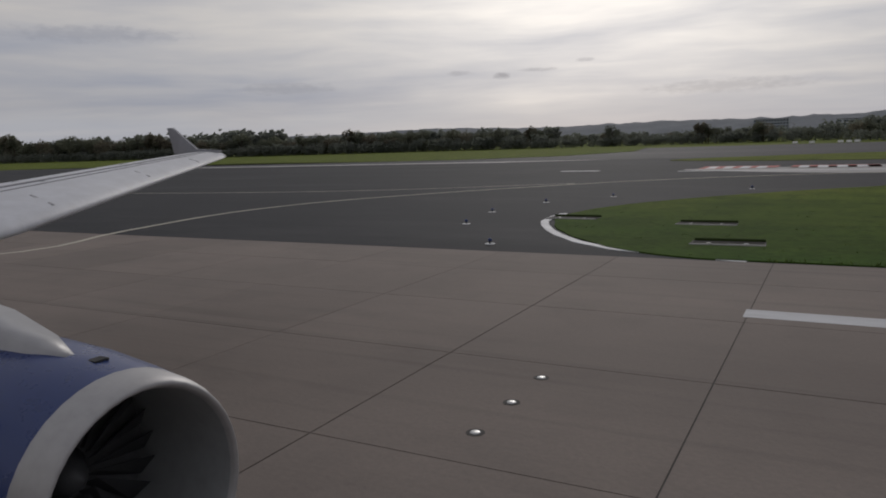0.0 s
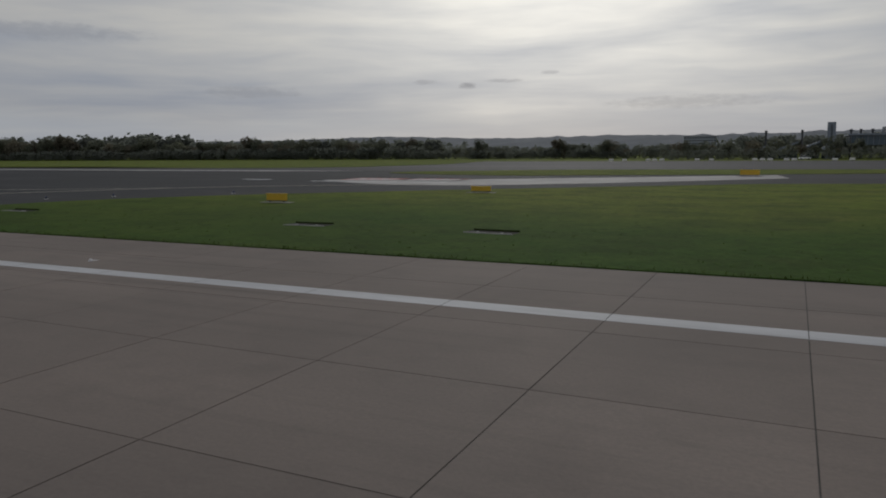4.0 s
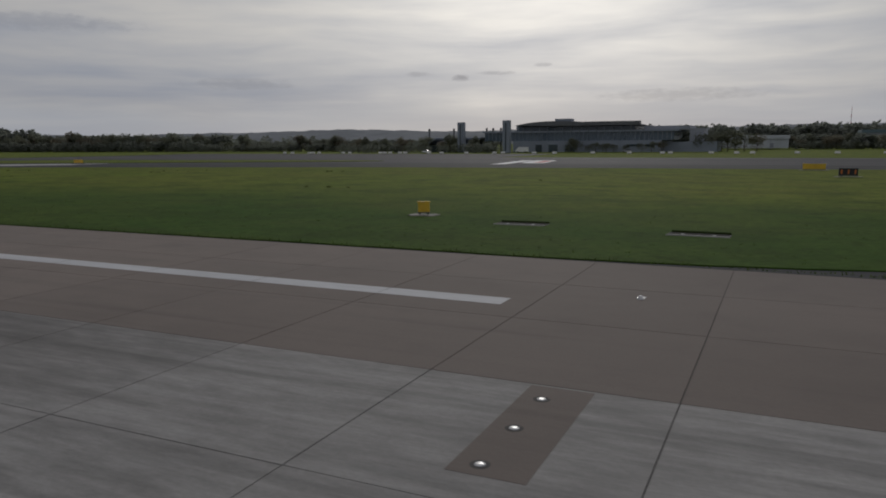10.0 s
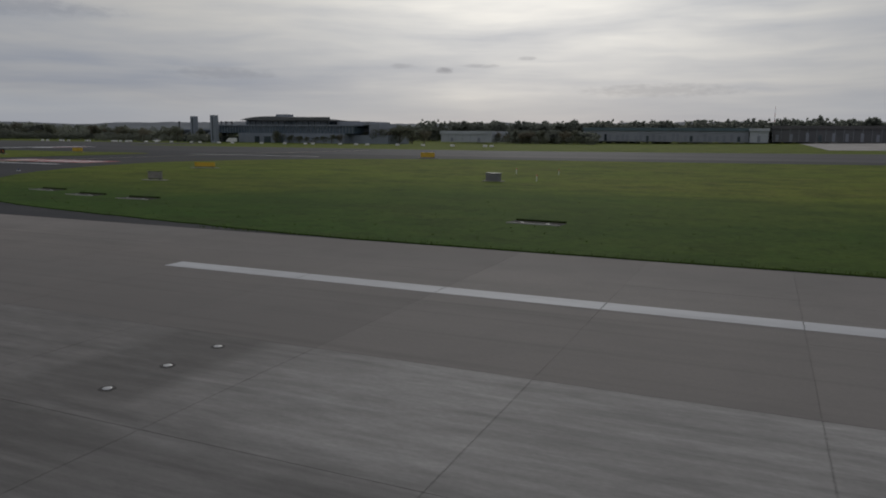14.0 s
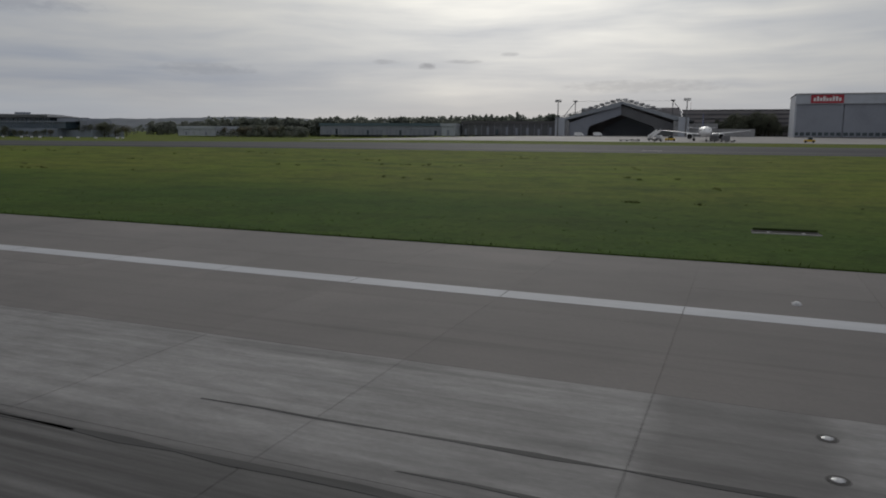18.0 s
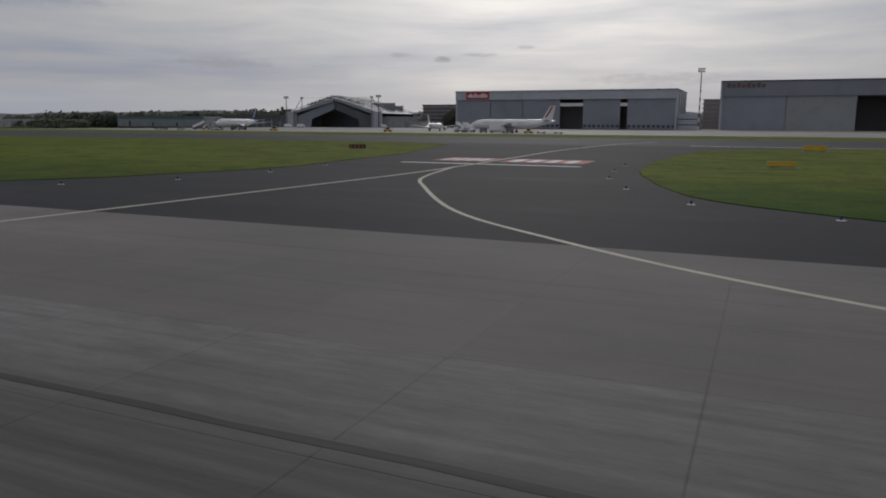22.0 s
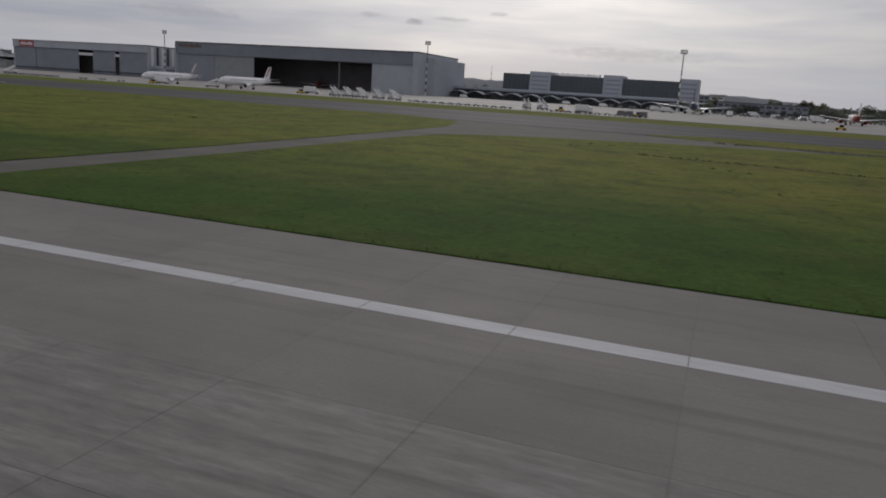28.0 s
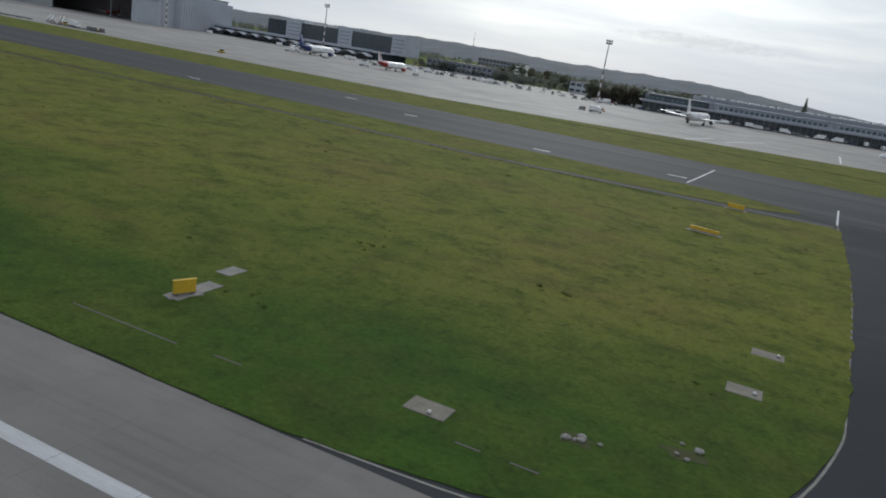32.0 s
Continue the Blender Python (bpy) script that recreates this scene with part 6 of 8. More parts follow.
woods("far_woods", -2200, -700, 480, 1000, 300, 12, 22, 22, 5)


def hills():
    """A long wooded ridge on the horizon."""
    bm = bmesh.new()
    xs = [-4200 + 20 * i for i in range(375)]
    rows = []
    for y, f in ((2150, 0.0), (2200, 0.2), (2250, 0.34), (2300, 0.47), (2350, 0.58), (2400, 0.7), (2450, 0.8), (2500, 0.88), (2550, 0.94), (2600, 0.98), (2650, 1.0), (3000, 0.9), (3800, 0.75), (4500, 0.6)):
        row = []
        for x in xs:
            top = 55 + 5 * math.sin(x / 330 + 0.6) + 4 * math.sin(x / 141) + 6 * noise.noise((x / 60, y / 200, 0)) + 4.5 * noise.noise((x / 23, y / 90, 3.7))
            top *= 1.0 - 0.1 * smooth01((x + 200) / 400) - 0.85 * smooth01((x - 1080) / 900)
            row.append(bm.verts.new((x, y, -1 + max(0.0, top) * f)))
        rows.append(row)
    for a, b in zip(rows, rows[1:]):
        for i in range(len(xs) - 1):
            bm.faces.new((a[i], a[i + 1], b[i + 1], b[i]))
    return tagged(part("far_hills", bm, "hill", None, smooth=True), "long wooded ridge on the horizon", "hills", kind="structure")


hills()


# ------------------------------------------------------------------ floodlight masts
def mast(x, y, top, stripes=True):
    z = rise(x, y) - 0.1
    h = top - z
    m = thing("flood_mast", "tall floodlight mast with red and white banded shaft" if stripes else "grey floodlight mast beside the hangar", "light mast", pose(x, y, z), "flood masts")
    n = 14
    for i in range(n):
        r0, r1 = 0.55 - 0.28 * i / n, 0.55 - 0.28 * (i + 1) / n
        bm = bmesh.new()
        rod(bm, (0, 0, h * 0.93 * i / n), (0, 0, h * 0.93 * (i + 1) / n), r0, r1, 8)
        part("shaft", bm, ("brick" if i % 2 else "sign_white") if stripes and i < 10 else "steel", m)
    part("lamp_frame", boxes([(-2.1, 2.1, -0.3, 0.3, h * 0.93, h * 0.93 + 0.25), (-2.1, 2.1, -0.3, 0.3, h - 0.3, h - 0.1), (-2.1, -1.95, -0.25, 0.25, h * 0.93, h - 0.1), (1.95, 2.1, -0.25, 0.25, h * 0.93, h - 0.1)]), "steel", m)
    for i in range(4):
        for zz in (h * 0.93 + 0.35, h * 0.93 + (h * 0.07) * 0.55):
            l = part("floodlight", boxes([(-1.85 + i * 0.95, -1.05 + i * 0.95, -0.6, 0.2, zz, zz + h * 0.022)], 0.05), "steel", m)
            part("lens", boxes([(-1.8 + i * 0.95, -1.1 + i * 0.95, -0.64, -0.61, zz + 0.06, zz + h * 0.022 - 0.06)]), "lens", l)


for x, y, t in ((674, 506, 41.6), (913.6, 503, 40.8), (1091, 488.7, 40.6), (1312, 484, 43.2)):
    mast(x, y, t)
for x, y, t in ((359.2, 498, 26.6), (442.8, 499, 26.8)):
    mast(x, y, t, False)


# ------------------------------------------------------------------ parked aircraft
def parked_jet(x, y, heading, label, s=1.0, tail="navy", belly="white_metal", eng="white_metal", stripe="sign_white", rear=None):
    """A twin-engine airliner; its nose points along +x before it is turned."""
    a = thing("parked_airliner", label, "airliner", pose(x, y, rise(x, y), 0, 0, heading), "parked airliners")
    prof = [(18.6, 0.06, -0.5), (18.1, 0.6, -0.45), (17.0, 1.15, -0.28), (15.4, 1.65, -0.12), (13, 1.95, 0), (-6, 1.95, 0), (-10, 1.75, 0.25), (-14, 1.2, 0.7), (-18, 0.45, 1.1), (-19, 0.15, 1.25)]
    z0 = 3.6
    part("fuselage", loft(bmesh.new(), [ring_x(dx * s, 0, (z0 + dz) * s, r * s, r * s * 1.03, 18) for dx, r, dz in prof]), belly, a, smooth=True)
    for d in (1, -1):
        part("wing", loft(bmesh.new(), [airfoil(4.5 * s, 6.2 * s, d * 1.6 * s, 2.5 * s, 0.12, 8), airfoil(2.0 * s, 4.0 * s, d * 6.4 * s, 3.0 * s, 0.11, 8), airfoil(-3.4 * s, 1.6 * s, d * 17.0 * s, 4.1 * s, 0.1, 8)]), "white_metal", a, smooth=True)
        e = part("engine", revolve_x([(7.0 * s, 0.98 * s), (6.9 * s, 1.12 * s), (5.6 * s, 1.2 * s), (3.9 * s, 1.0 * s), (3.6 * s, 0.8 * s)], d * 5.75 * s, 1.75 * s, 16), eng, a, smooth=True)
        part("intake", loft(bmesh.new(), [ring_x(6.9 * s, d * 5.75 * s, 1.75 * s, 0.97 * s, 0.97 * s, 16), ring_x(6.2 * s, d * 5.75 * s, 1.75 * s, 0.9 * s, 0.9 * s, 16)]), "black", e)
        part("pylon", boxes([(1.5 * s, 5.4 * s, (d * 5.75 - 0.15) * s, (d * 5.75 + 0.15) * s, 2.4 * s, 3.0 * s)]), "wing_grey", a)
        part("tailplane", loft(bmesh.new(), [airfoil(-13.6 * s, 3.4 * s, d * 0.6 * s, 4.9 * s, 0.1, 6), airfoil(-16.4 * s, 1.4 * s, d * 6.0 * s, 5.3 * s, 0.1, 6)]), "wing_grey", a, smooth=True)
        bm = bmesh.new()
        rod(bm, (-1.2 * s, d * 3.8 * s, 2.6 * s), (-1.2 * s, d * 3.8 * s, 0.5 * s), 0.14 * s, n=6)
        g = part("gear_leg", bm, "steel", a)
        part("tyre", loft(bmesh.new(), [[(-1.2 * s + r * math.cos(t_), d * 3.8 * s + w, 0.56 * s + r * math.sin(t_)) for t_ in [2 * math.pi * i / 14 for i in range(14)]] for w, r in ((-0.5 * s, 0.4 * s), (-0.45 * s, 0.56 * s), (0.45 * s, 0.56 * s), (0.5 * s, 0.4 * s))]), "black", g)
        part("window_row", boxes([((12.2 - i * 0.85) * s, (11.95 - i * 0.85) * s, d * 1.9 * s - 0.03, d * 1.9 * s + 0.03, 4.0 * s, 4.32 * s) for i in range(22)]), "glass_dark", a)["kind"] = "stuff"
    if rear:
        part("rear_fuselage", loft(bmesh.new(), [ring_x(dx * s, 0, (z0 + dz) * s, (r + 0.02) * s, (r * 1.03 + 0.02) * s, 18) for dx, r, dz in ((-8, 1.86, 0.12), (-10, 1.75, 0.25), (-14, 1.2, 0.7), (-18, 0.45, 1.1), (-19, 0.15, 1.25))]), rear, a, "red painted rear fuselage" if rear == "red" else "dark blue rear fuselage", smooth=True)
    fin = [(-11.5, 5.2), (-13.2, 5.6), (-16.8, 11.2), (-18.9, 11.2), (-17.6, 4.9)]
    bm = bmesh.new()
    v = [[bm.verts.new((px * s, w * s, pz * s)) for px, pz in fin] for w in (-0.13, 0.13)]
    bm.faces.new(v[0])
    bm.faces.new(v[1][::-1])
    for i in range(5):
        bm.faces.new((v[0][i], v[1][i], v[1][(i + 1) % 5], v[0][(i + 1) % 5]))
    bmesh.ops.recalc_face_normals(bm, faces=bm.faces[:])
    f = part("tail_fin", bm, tail, a)
    bm = bmesh.new()
    w = [[bm.verts.new((px * s, q * s, pz * s)) for px, pz in ((-14.6, 6.4), (-15.4, 6.4), (-18.2, 10.9), (-17.3, 10.9))] for q in (-0.16, 0.16)]
    bm.faces.new(w[0])
    bm.faces.new(w[1][::-1])
    for i in range(4):
        bm.faces.new((w[0][i], w[1][i], w[1][(i + 1) % 4], w[0][(i + 1) % 4]))
    bmesh.ops.recalc_face_normals(bm, faces=bm.faces[:])
    part("fin_stripe", bm, stripe, f)
    part("cockpit_window", loft(bmesh.new(), [[(16.6 * s, -1.05 * s, 4.05 * s), (16.6 * s, 1.05 * s, 4.05 * s), (16.0 * s, 1.15 * s, 4.55 * s), (16.0 * s, -1.15 * s, 4.55 * s)], [(17.25 * s, -0.7 * s, 3.95 * s), (17.25 * s, 0.7 * s, 3.95 * s), (16.7 * s, 0.8 * s, 4.35 * s), (16.7 * s, -0.8 * s, 4.35 * s)]]), "glass_dark", a)
    bm = bmesh.new()
    rod(bm, (13.5 * s, 0, 2.4 * s), (13.5 * s, 0, 0.35 * s), 0.1 * s, n=6)
    g = part("gear_leg", bm, "steel", a)
    part("tyre", loft(bmesh.new(), [[(13.5 * s + r * math.cos(t_), w, 0.38 * s + r * math.sin(t_)) for t_ in [2 * math.pi * i / 12 for i in range(12)]] for w, r in ((-0.3 * s, 0.3 * s), (-0.26 * s, 0.38 * s), (0.26 * s, 0.38 * s), (0.3 * s, 0.3 * s))]), "black", g)
    return a


parked_jet(464, 308, -84, "white airliner parked nose to the runway on the apron", tail="navy")
parked_jet(566, 330, 98, "small white regional jet parked tail to the runway", s=0.68, tail="white_metal")
parked_jet(614, 303, 182, "white airliner with red striped fin beside mobile stairs", tail="sign_white", stripe="red")
parked_jet(850, 311, -95, "white airliner with blue-grey fin in front of the large hangar", tail="wing_dark")
parked_jet(903, 302, -95, "white airliner with red striped fin beside mobile stairs", tail="sign_white", stripe="red")
parked_jet(800, 545, -60, "red and white airliner inside the dark hangar", tail="red", belly="red")
parked_jet(1102, 466, 91, "white airliner with dark fin in front of the terminal", tail="navy", eng="navy", rear="navy", s=1.25)
parked_jet(1183, 437, 88, "white airliner with red rear fuselage and fin", tail="sign_white", eng="red", stripe="red", rear="red")
parked_jet(1380, 446, 80, "white jet parked tail to the runway", s=1.2, tail="white_metal")
parked_jet(1484, 400, 180, "white jet parked at the edge of the apron", s=0.8, tail="white_metal")
# ------------------------------------------------------------------ airfield lamps
def first_or_copy(store, make, m):
    """The first call builds the thing; the later ones copy it."""
    if "it" not in store:
        store["it"] = make()
        store["it"].matrix_basis = m
        return store["it"]
    return copy_thing(store["it"], m)


def make_inset_lamp():
    t = thing("inset_lamp", "round metal lamp set flush in the runway concrete", "runway lamp", None, "touchdown lamps")
    part("stain", loft(bmesh.new(), [ring_z(0, 0, -0.01, 0.165, 14), ring_z(0, 0, 0.0035, 0.158, 14)]), "joint", t, "dark grout round the lamp")
    part("ring", loft(bmesh.new(), [ring_z(0, 0, -0.02, 0.14, 16), ring_z(0, 0, 0.005, 0.135, 16), ring_z(0, 0, 0.007, 0.1, 16)]), "joint", t)
    part("dome", loft(bmesh.new(), [ring_z(0, 0, 0.0, 0.095, 14), ring_z(0, 0, 0.014, 0.08, 14), ring_z(0, 0, 0.02, 0.03, 14)]), "lamp_metal", t, smooth=True)
    return t


def make_edge_lamp():
    t = thing("edge_lamp", "small white runway edge lamp on the concrete shoulder", "runway lamp", None, "edge lamps")
    part("base", loft(bmesh.new(), [ring_z(0, 0, -0.02, 0.13, 14), ring_z(0, 0, 0.03, 0.11, 14)]), "lamp_metal", t)
    part("lens", loft(bmesh.new(), [ring_z(0, 0, 0.03, 0.075, 12), ring_z(0, 0, 0.08, 0.07, 12), ring_z(0, 0, 0.1, 0.03, 12)]), "sign_white", t, smooth=True)
    part("plate", boxes([(-0.12, 0.12, 0.2, 0.3, -0.01, 0.006)]), "white_paint", t)
    return t


def make_taxi_lamp():
    t = thing("taxi_lamp", "short taxiway edge lamp with pale base disc", "taxiway lamp", None, "taxiway lamps")
    part("disc", loft(bmesh.new(), [ring_z(0, 0, -0.04, 0.26, 14), ring_z(0, 0, 0.02, 0.24, 14)]), "white_paint", t)
    bm = bmesh.new()
    rod(bm, (0, 0, 0), (0, 0, 0.14), 0.05, n=8)
    part("stem", bm, "black", t)
    part("lens", loft(bmesh.new(), [ring_z(0, 0, 0.14, 0.09, 10), ring_z(0, 0, 0.24, 0.08, 10), ring_z(0, 0, 0.28, 0.03, 10)]), "navy", t, smooth=True)
    return t


inset, edge_l, taxi_l = {}, {}, {}
for k in range(-3, 31):
    x = 30.0 * k + 0.2 - (0.9 * smooth01((30.0 * k - 450) / 390))
    if k in (0, -1):
        continue
    drift = 0.0 if k < 5 else -0.4 * smooth01((x - 150) / 690)
    for y in ((13.1, 11.6, 10.1) if k == -3 else (12.4 + drift, 10.9 + drift, 9.4 + drift)):
        first_or_copy(inset, make_inset_lamp, pose(x - (0.9 if k == -3 else 1.2 if k < 0 else -0.12 if k == 2 else -0.8 if k == 16 else 0.35 if k == 5 else 0.0), y, 0.0 if not (6 <= x <= 36) else 0.004, 0, 0, random.uniform(0, 90)))
for x in [-80.2, -61.2] + [60.0 * k + (1.1 if k == 8 else 0.3 if k < 12 else -0.5 if k < 15 else -1.1 * (k - 14)) for k in range(0, 23)]:
    first_or_copy(edge_l, make_edge_lamp, pose(x, 21.95, 0.0))
for y in (9.0, 11.9, 12.2, 14.9, 17.8, 20.6, 22.0, 22.3):
    first_or_copy(edge_l, make_edge_lamp, pose(-0.3 - 0.5 * (y in (11.9, 22.3)), y, 0.0, 0, 0, 20 * y)).scale = (0.62, 0.62, 0.45)
LAMPS = [(-104.5, 37.5), (-105.9, 44.2), (-104.9, 51.7), (-101.3, 57.2), (-99.7, 30.3), (-92, 66), (143.8, 33.3), (148.5, 38.9), (151.8, 45.1), (152.9, 51.7), (152.6, 62), (152.2, 72), (196.5, 62), (206.5, 48), (218, 39), (230, 32.2), (664.5, 40), (668.6, 48), (669.2, 60), (668, 72), (718, 42), (710.3, 46.6), (704.8, 56), (701.6, 66), (700.2, 76), (699.6, 86), (1443.5, 60), (1444.5, 80), (1446, 100)]
for x, y in LAMPS:
    first_or_copy(taxi_l, make_taxi_lamp, pose(x, y, -0.02 + rise(x, y)))

# darker saw-cut repairs round some lamp groups
for x in (60.2, 90.2, 120.4, 210.2, 450.2, 840.2):
    tagged(part("repair_patch", boxes([(x - 0.62, x + 0.62, 9.05, 13.1, -0.02, 0.0025)]), "concrete", None), "brown concrete repair strip round touchdown lamps", "pavement", "repair strips", "structure")

# tyre smears that stand out singly: long tapering rubber marks


def smear(x0, x1, y, w, slope=0.0):
    n = 24
    pts, left, right = [], [], []
    for i in range(n + 1):
        t = i / n
        x = x0 + (x1 - x0) * t
        ww = 0.8 * w * max(0.02, math.sin(math.pi * min(1.0, 0.02 + t * 0.97))) ** 0.7 * (0.8 + 0.2 * math.sin(i * 2.9)) / 2
        left.append((x, y + slope * t + ww + 0.03 * math.sin(i * 1.7)))
        right.append((x, y + slope * t - ww + 0.03 * math.sin(i * 2.3)))
    bm = bmesh.new()
    a = [bm.verts.new((*p, 0.0055)) for p in left]
    b = [bm.verts.new((*p, 0.0055)) for p in right]
    for i in range(n):
        bm.faces.new((a[i], b[i], b[i + 1], a[i + 1]))
    bmesh.ops.recalc_face_normals(bm, faces=bm.faces[:])
    for f in bm.faces:
        if f.normal.z < 0:
            f.normal_flip()
    r = bmesh.ops.extrude_face_region(bm, geom=bm.faces[:])
    for v in r["geom"]:
        if isinstance(v, bmesh.types.BMVert):
            v.co.z -= 0.008
    bmesh.ops.recalc_face_normals(bm, faces=bm.faces[:])
    tagged(part("tyre_mark", bm, "rubber", None), "long dark tyre rubber smear on the concrete", "tyre mark", "tyre marks", "structure")


# rubber film
M["rubber"] = surface("tyre_rubber_smear", (0.042, 0.041, 0.04), (0.068, 0.066, 0.064), 0.8, 0.6, 9.0, 0.1, stretch=(0.15, 2.5, 1), dirt=0.3, dirt_col=(0.13, 0.126, 0.12))
for row in ((20, 62, 8.85, 0.34, -2.4), (22, 50, 8.6, 0.16, -1.7), (290, 330, 8.05, 0.5, 0.6), (322, 360, 8.3, 0.5, 0.3), (470.9, 500, 9.78, 0.2, 0.35), (475.3, 500, 8.6, 0.3, 0.2), (466, 490, 7.85, 0.3, 0.25), (528.4, 566, 9.3, 0.32, 2.0), (512, 540, 8.0, 0.25, 0.5), (583, 599.6, 9.27, 0.26, 0.36), (587.5, 599.4, 10.3, 0.18, -0.08), (574, 620, 8.1, 0.25, 0.6), (642, 690, 8.3, 0.5, -0.4), (690, 730, 8.8, 0.35, -0.3), (755, 773.0, 12.05, 0.5, -2.65), (836.9, 900, 10.1, 0.36, 1.2), (837.4, 880, 8.72, 0.36, 0.4), (833.5, 838, 12.1, 0.25, -0.1), (645, 690, 9.36, 0.13, 0.3), (646, 690, 10.55, 0.13, 0.3), (866, 905, 9.6, 0.45, -0.6), (872, 920, 8.6, 0.4, -0.4), (412, 470, 8.3, 0.6, -0.4)):
    smear(*row)

# ------------------------------------------------------------------ things in the grass
def make_pit():
    t = thing("pit_cover", "worn concrete pit cover lying in the grass", "pit cover", None, "pit covers")
    part("frame", boxes([(-1.5, 1.5, -0.62, 0.62, -0.1, 0.02)], 0.015), "joint", t)
    part("kerb", boxes([(-1.5, 1.5, -0.62, -0.5, -0.05, 0.05)], 0.015), "pale_concrete", t)
    part("lid", boxes([(-1.42, -0.02, -0.41, 0.55, -0.05, 0.03)], 0.012), "pit_lid", t)
    part("lid", boxes([(0.02, 1.42, -0.41, 0.55, -0.05, 0.03)], 0.012), "pit_lid", t)
    # raised dark strip in place of the shadowed far wall of the recess
    part("turf_edge", boxes([(-1.4, 1.46, 0.56, 0.72, -0.05, 0.13)], 0.03), "recess_shade", t, "dark strip standing for the shaded recess behind the pit")
    for x in (-0.75, 0.75):
        part("lifting_eye", boxes([(x - 0.08, x + 0.08, -0.25, -0.17, 0.03, 0.05)]), "lamp_metal", t)
    return t


def make_flat_pit():
    t = thing("pit_cover", "flat beige concrete pit cover with a small white lamp", "pit cover", None, "pit covers")
    part("frame", boxes([(-1.5, 1.5, -0.75, 0.75, -0.1, 0.045)], 0.015), "pit", t)
    for x0, x1 in ((-1.4, -0.02), (0.02, 1.4)):
        part("lid", boxes([(x0, x1, -0.65, 0.65, -0.05, 0.062)], 0.012), "pit_beige", t)
    # the same strip of painted shade along the far side of the cover
    part("turf_edge", boxes([(-1.5, 1.55, 0.76, 0.9, -0.05, 0.12)], 0.03), "recess_shade", t, "dark strip standing for shade behind the cover")
    part("lamp", loft(bmesh.new(), [ring_z(0.1, -0.45, 0.05, 0.13, 10), ring_z(0.1, -0.45, 0.12, 0.12, 10), ring_z(0.1, -0.45, 0.15, 0.05, 10)]), "sign_white", t, "small white lamp dome", smooth=True)
    return t


M["pit_beige"] = surface("weathered_beige_cover", (0.225, 0.205, 0.17), (0.17, 0.156, 0.128), 0.9, 1.2, 9.0, 0.2, dirt=0.35, dirt_col=(0.09, 0.085, 0.05))
flat_pit = {}
for x, y in ((1194, 39.2), (1251.9, 39.4), (1309.6, 40.0), (1348.7, 40.9)):
    first_or_copy(flat_pit, make_flat_pit, pose(x, y, rise(x, y) + 0.03, 0, 0, random.uniform(-4, 4)))
pit = {}
for x, y in ((-91.6, 39.6), (-89.7, 32.6), (-99.3, 41.2), (-61.4, 38.3), (-48.8, 38.3), (60.6, 38.1), (110.5, 39.6), (120.3, 38.1), (130.6, 39.0), (227.2, 41.9), (234.0, 39.8), (239.9, 39.2), (270, 37.8), (420.9, 39.5), (481.5, 37.8), (571.5, 38.7), (648.2, 39.2), (750.5, 38.7), (763.8, 39.8), (780.6, 40.0), (840.1, 38.4), (900, 39), (1024, 39)):
    first_or_copy(pit, make_pit, pose(x, y, rise(x, y) + 0.03, 0, 0, random.uniform(-4, 4)))
for x, y, w, d in ((1391.5, 40.1, 1.5, 4.8), (1390.2, 45.7, 1.5, 2.2), (29.8, 40.0, 1.6, 1.2), (102.9, 42.3, 1.8, 1.2), (1413.6, 35.9, 2.7, 1.8), (1430.1, 54.2, 2.5, 2.0), (1431.4, 64.1, 2.6, 1.8)):
    tagged(part("concrete_pad", boxes([(x - w / 2, x + w / 2, y - d / 2, y + d / 2, -0.05, 0.075)], 0.02), "pit" if x < 1395 else "pit_beige", None), "pale concrete pad in the grass", "pad", "concrete pads", "structure")
for x0, x1, y in ((1419, 1422.5, 86.0), (1355.5, 1358.9, 36.6), (1362, 1368, 34.2), (1372, 1376, 33.9), (1388.2, 1397.5, 32.3), (1400.2, 1402.3, 32.7), (1416.4, 1417.9, 33.4), (1419.6, 1421.2, 33.45), (1313.3, 1315.2, 38.0), (1320.5, 1324, 37.8), (1327.5, 1329.5, 37.1)):
    tagged(part("drain_slot", boxes([(x0, x1, y, y + 0.16, -0.03, 0.05)]), "old_path", None), "narrow pale drain slot in the grass", "drain", "drain slots", "structure")


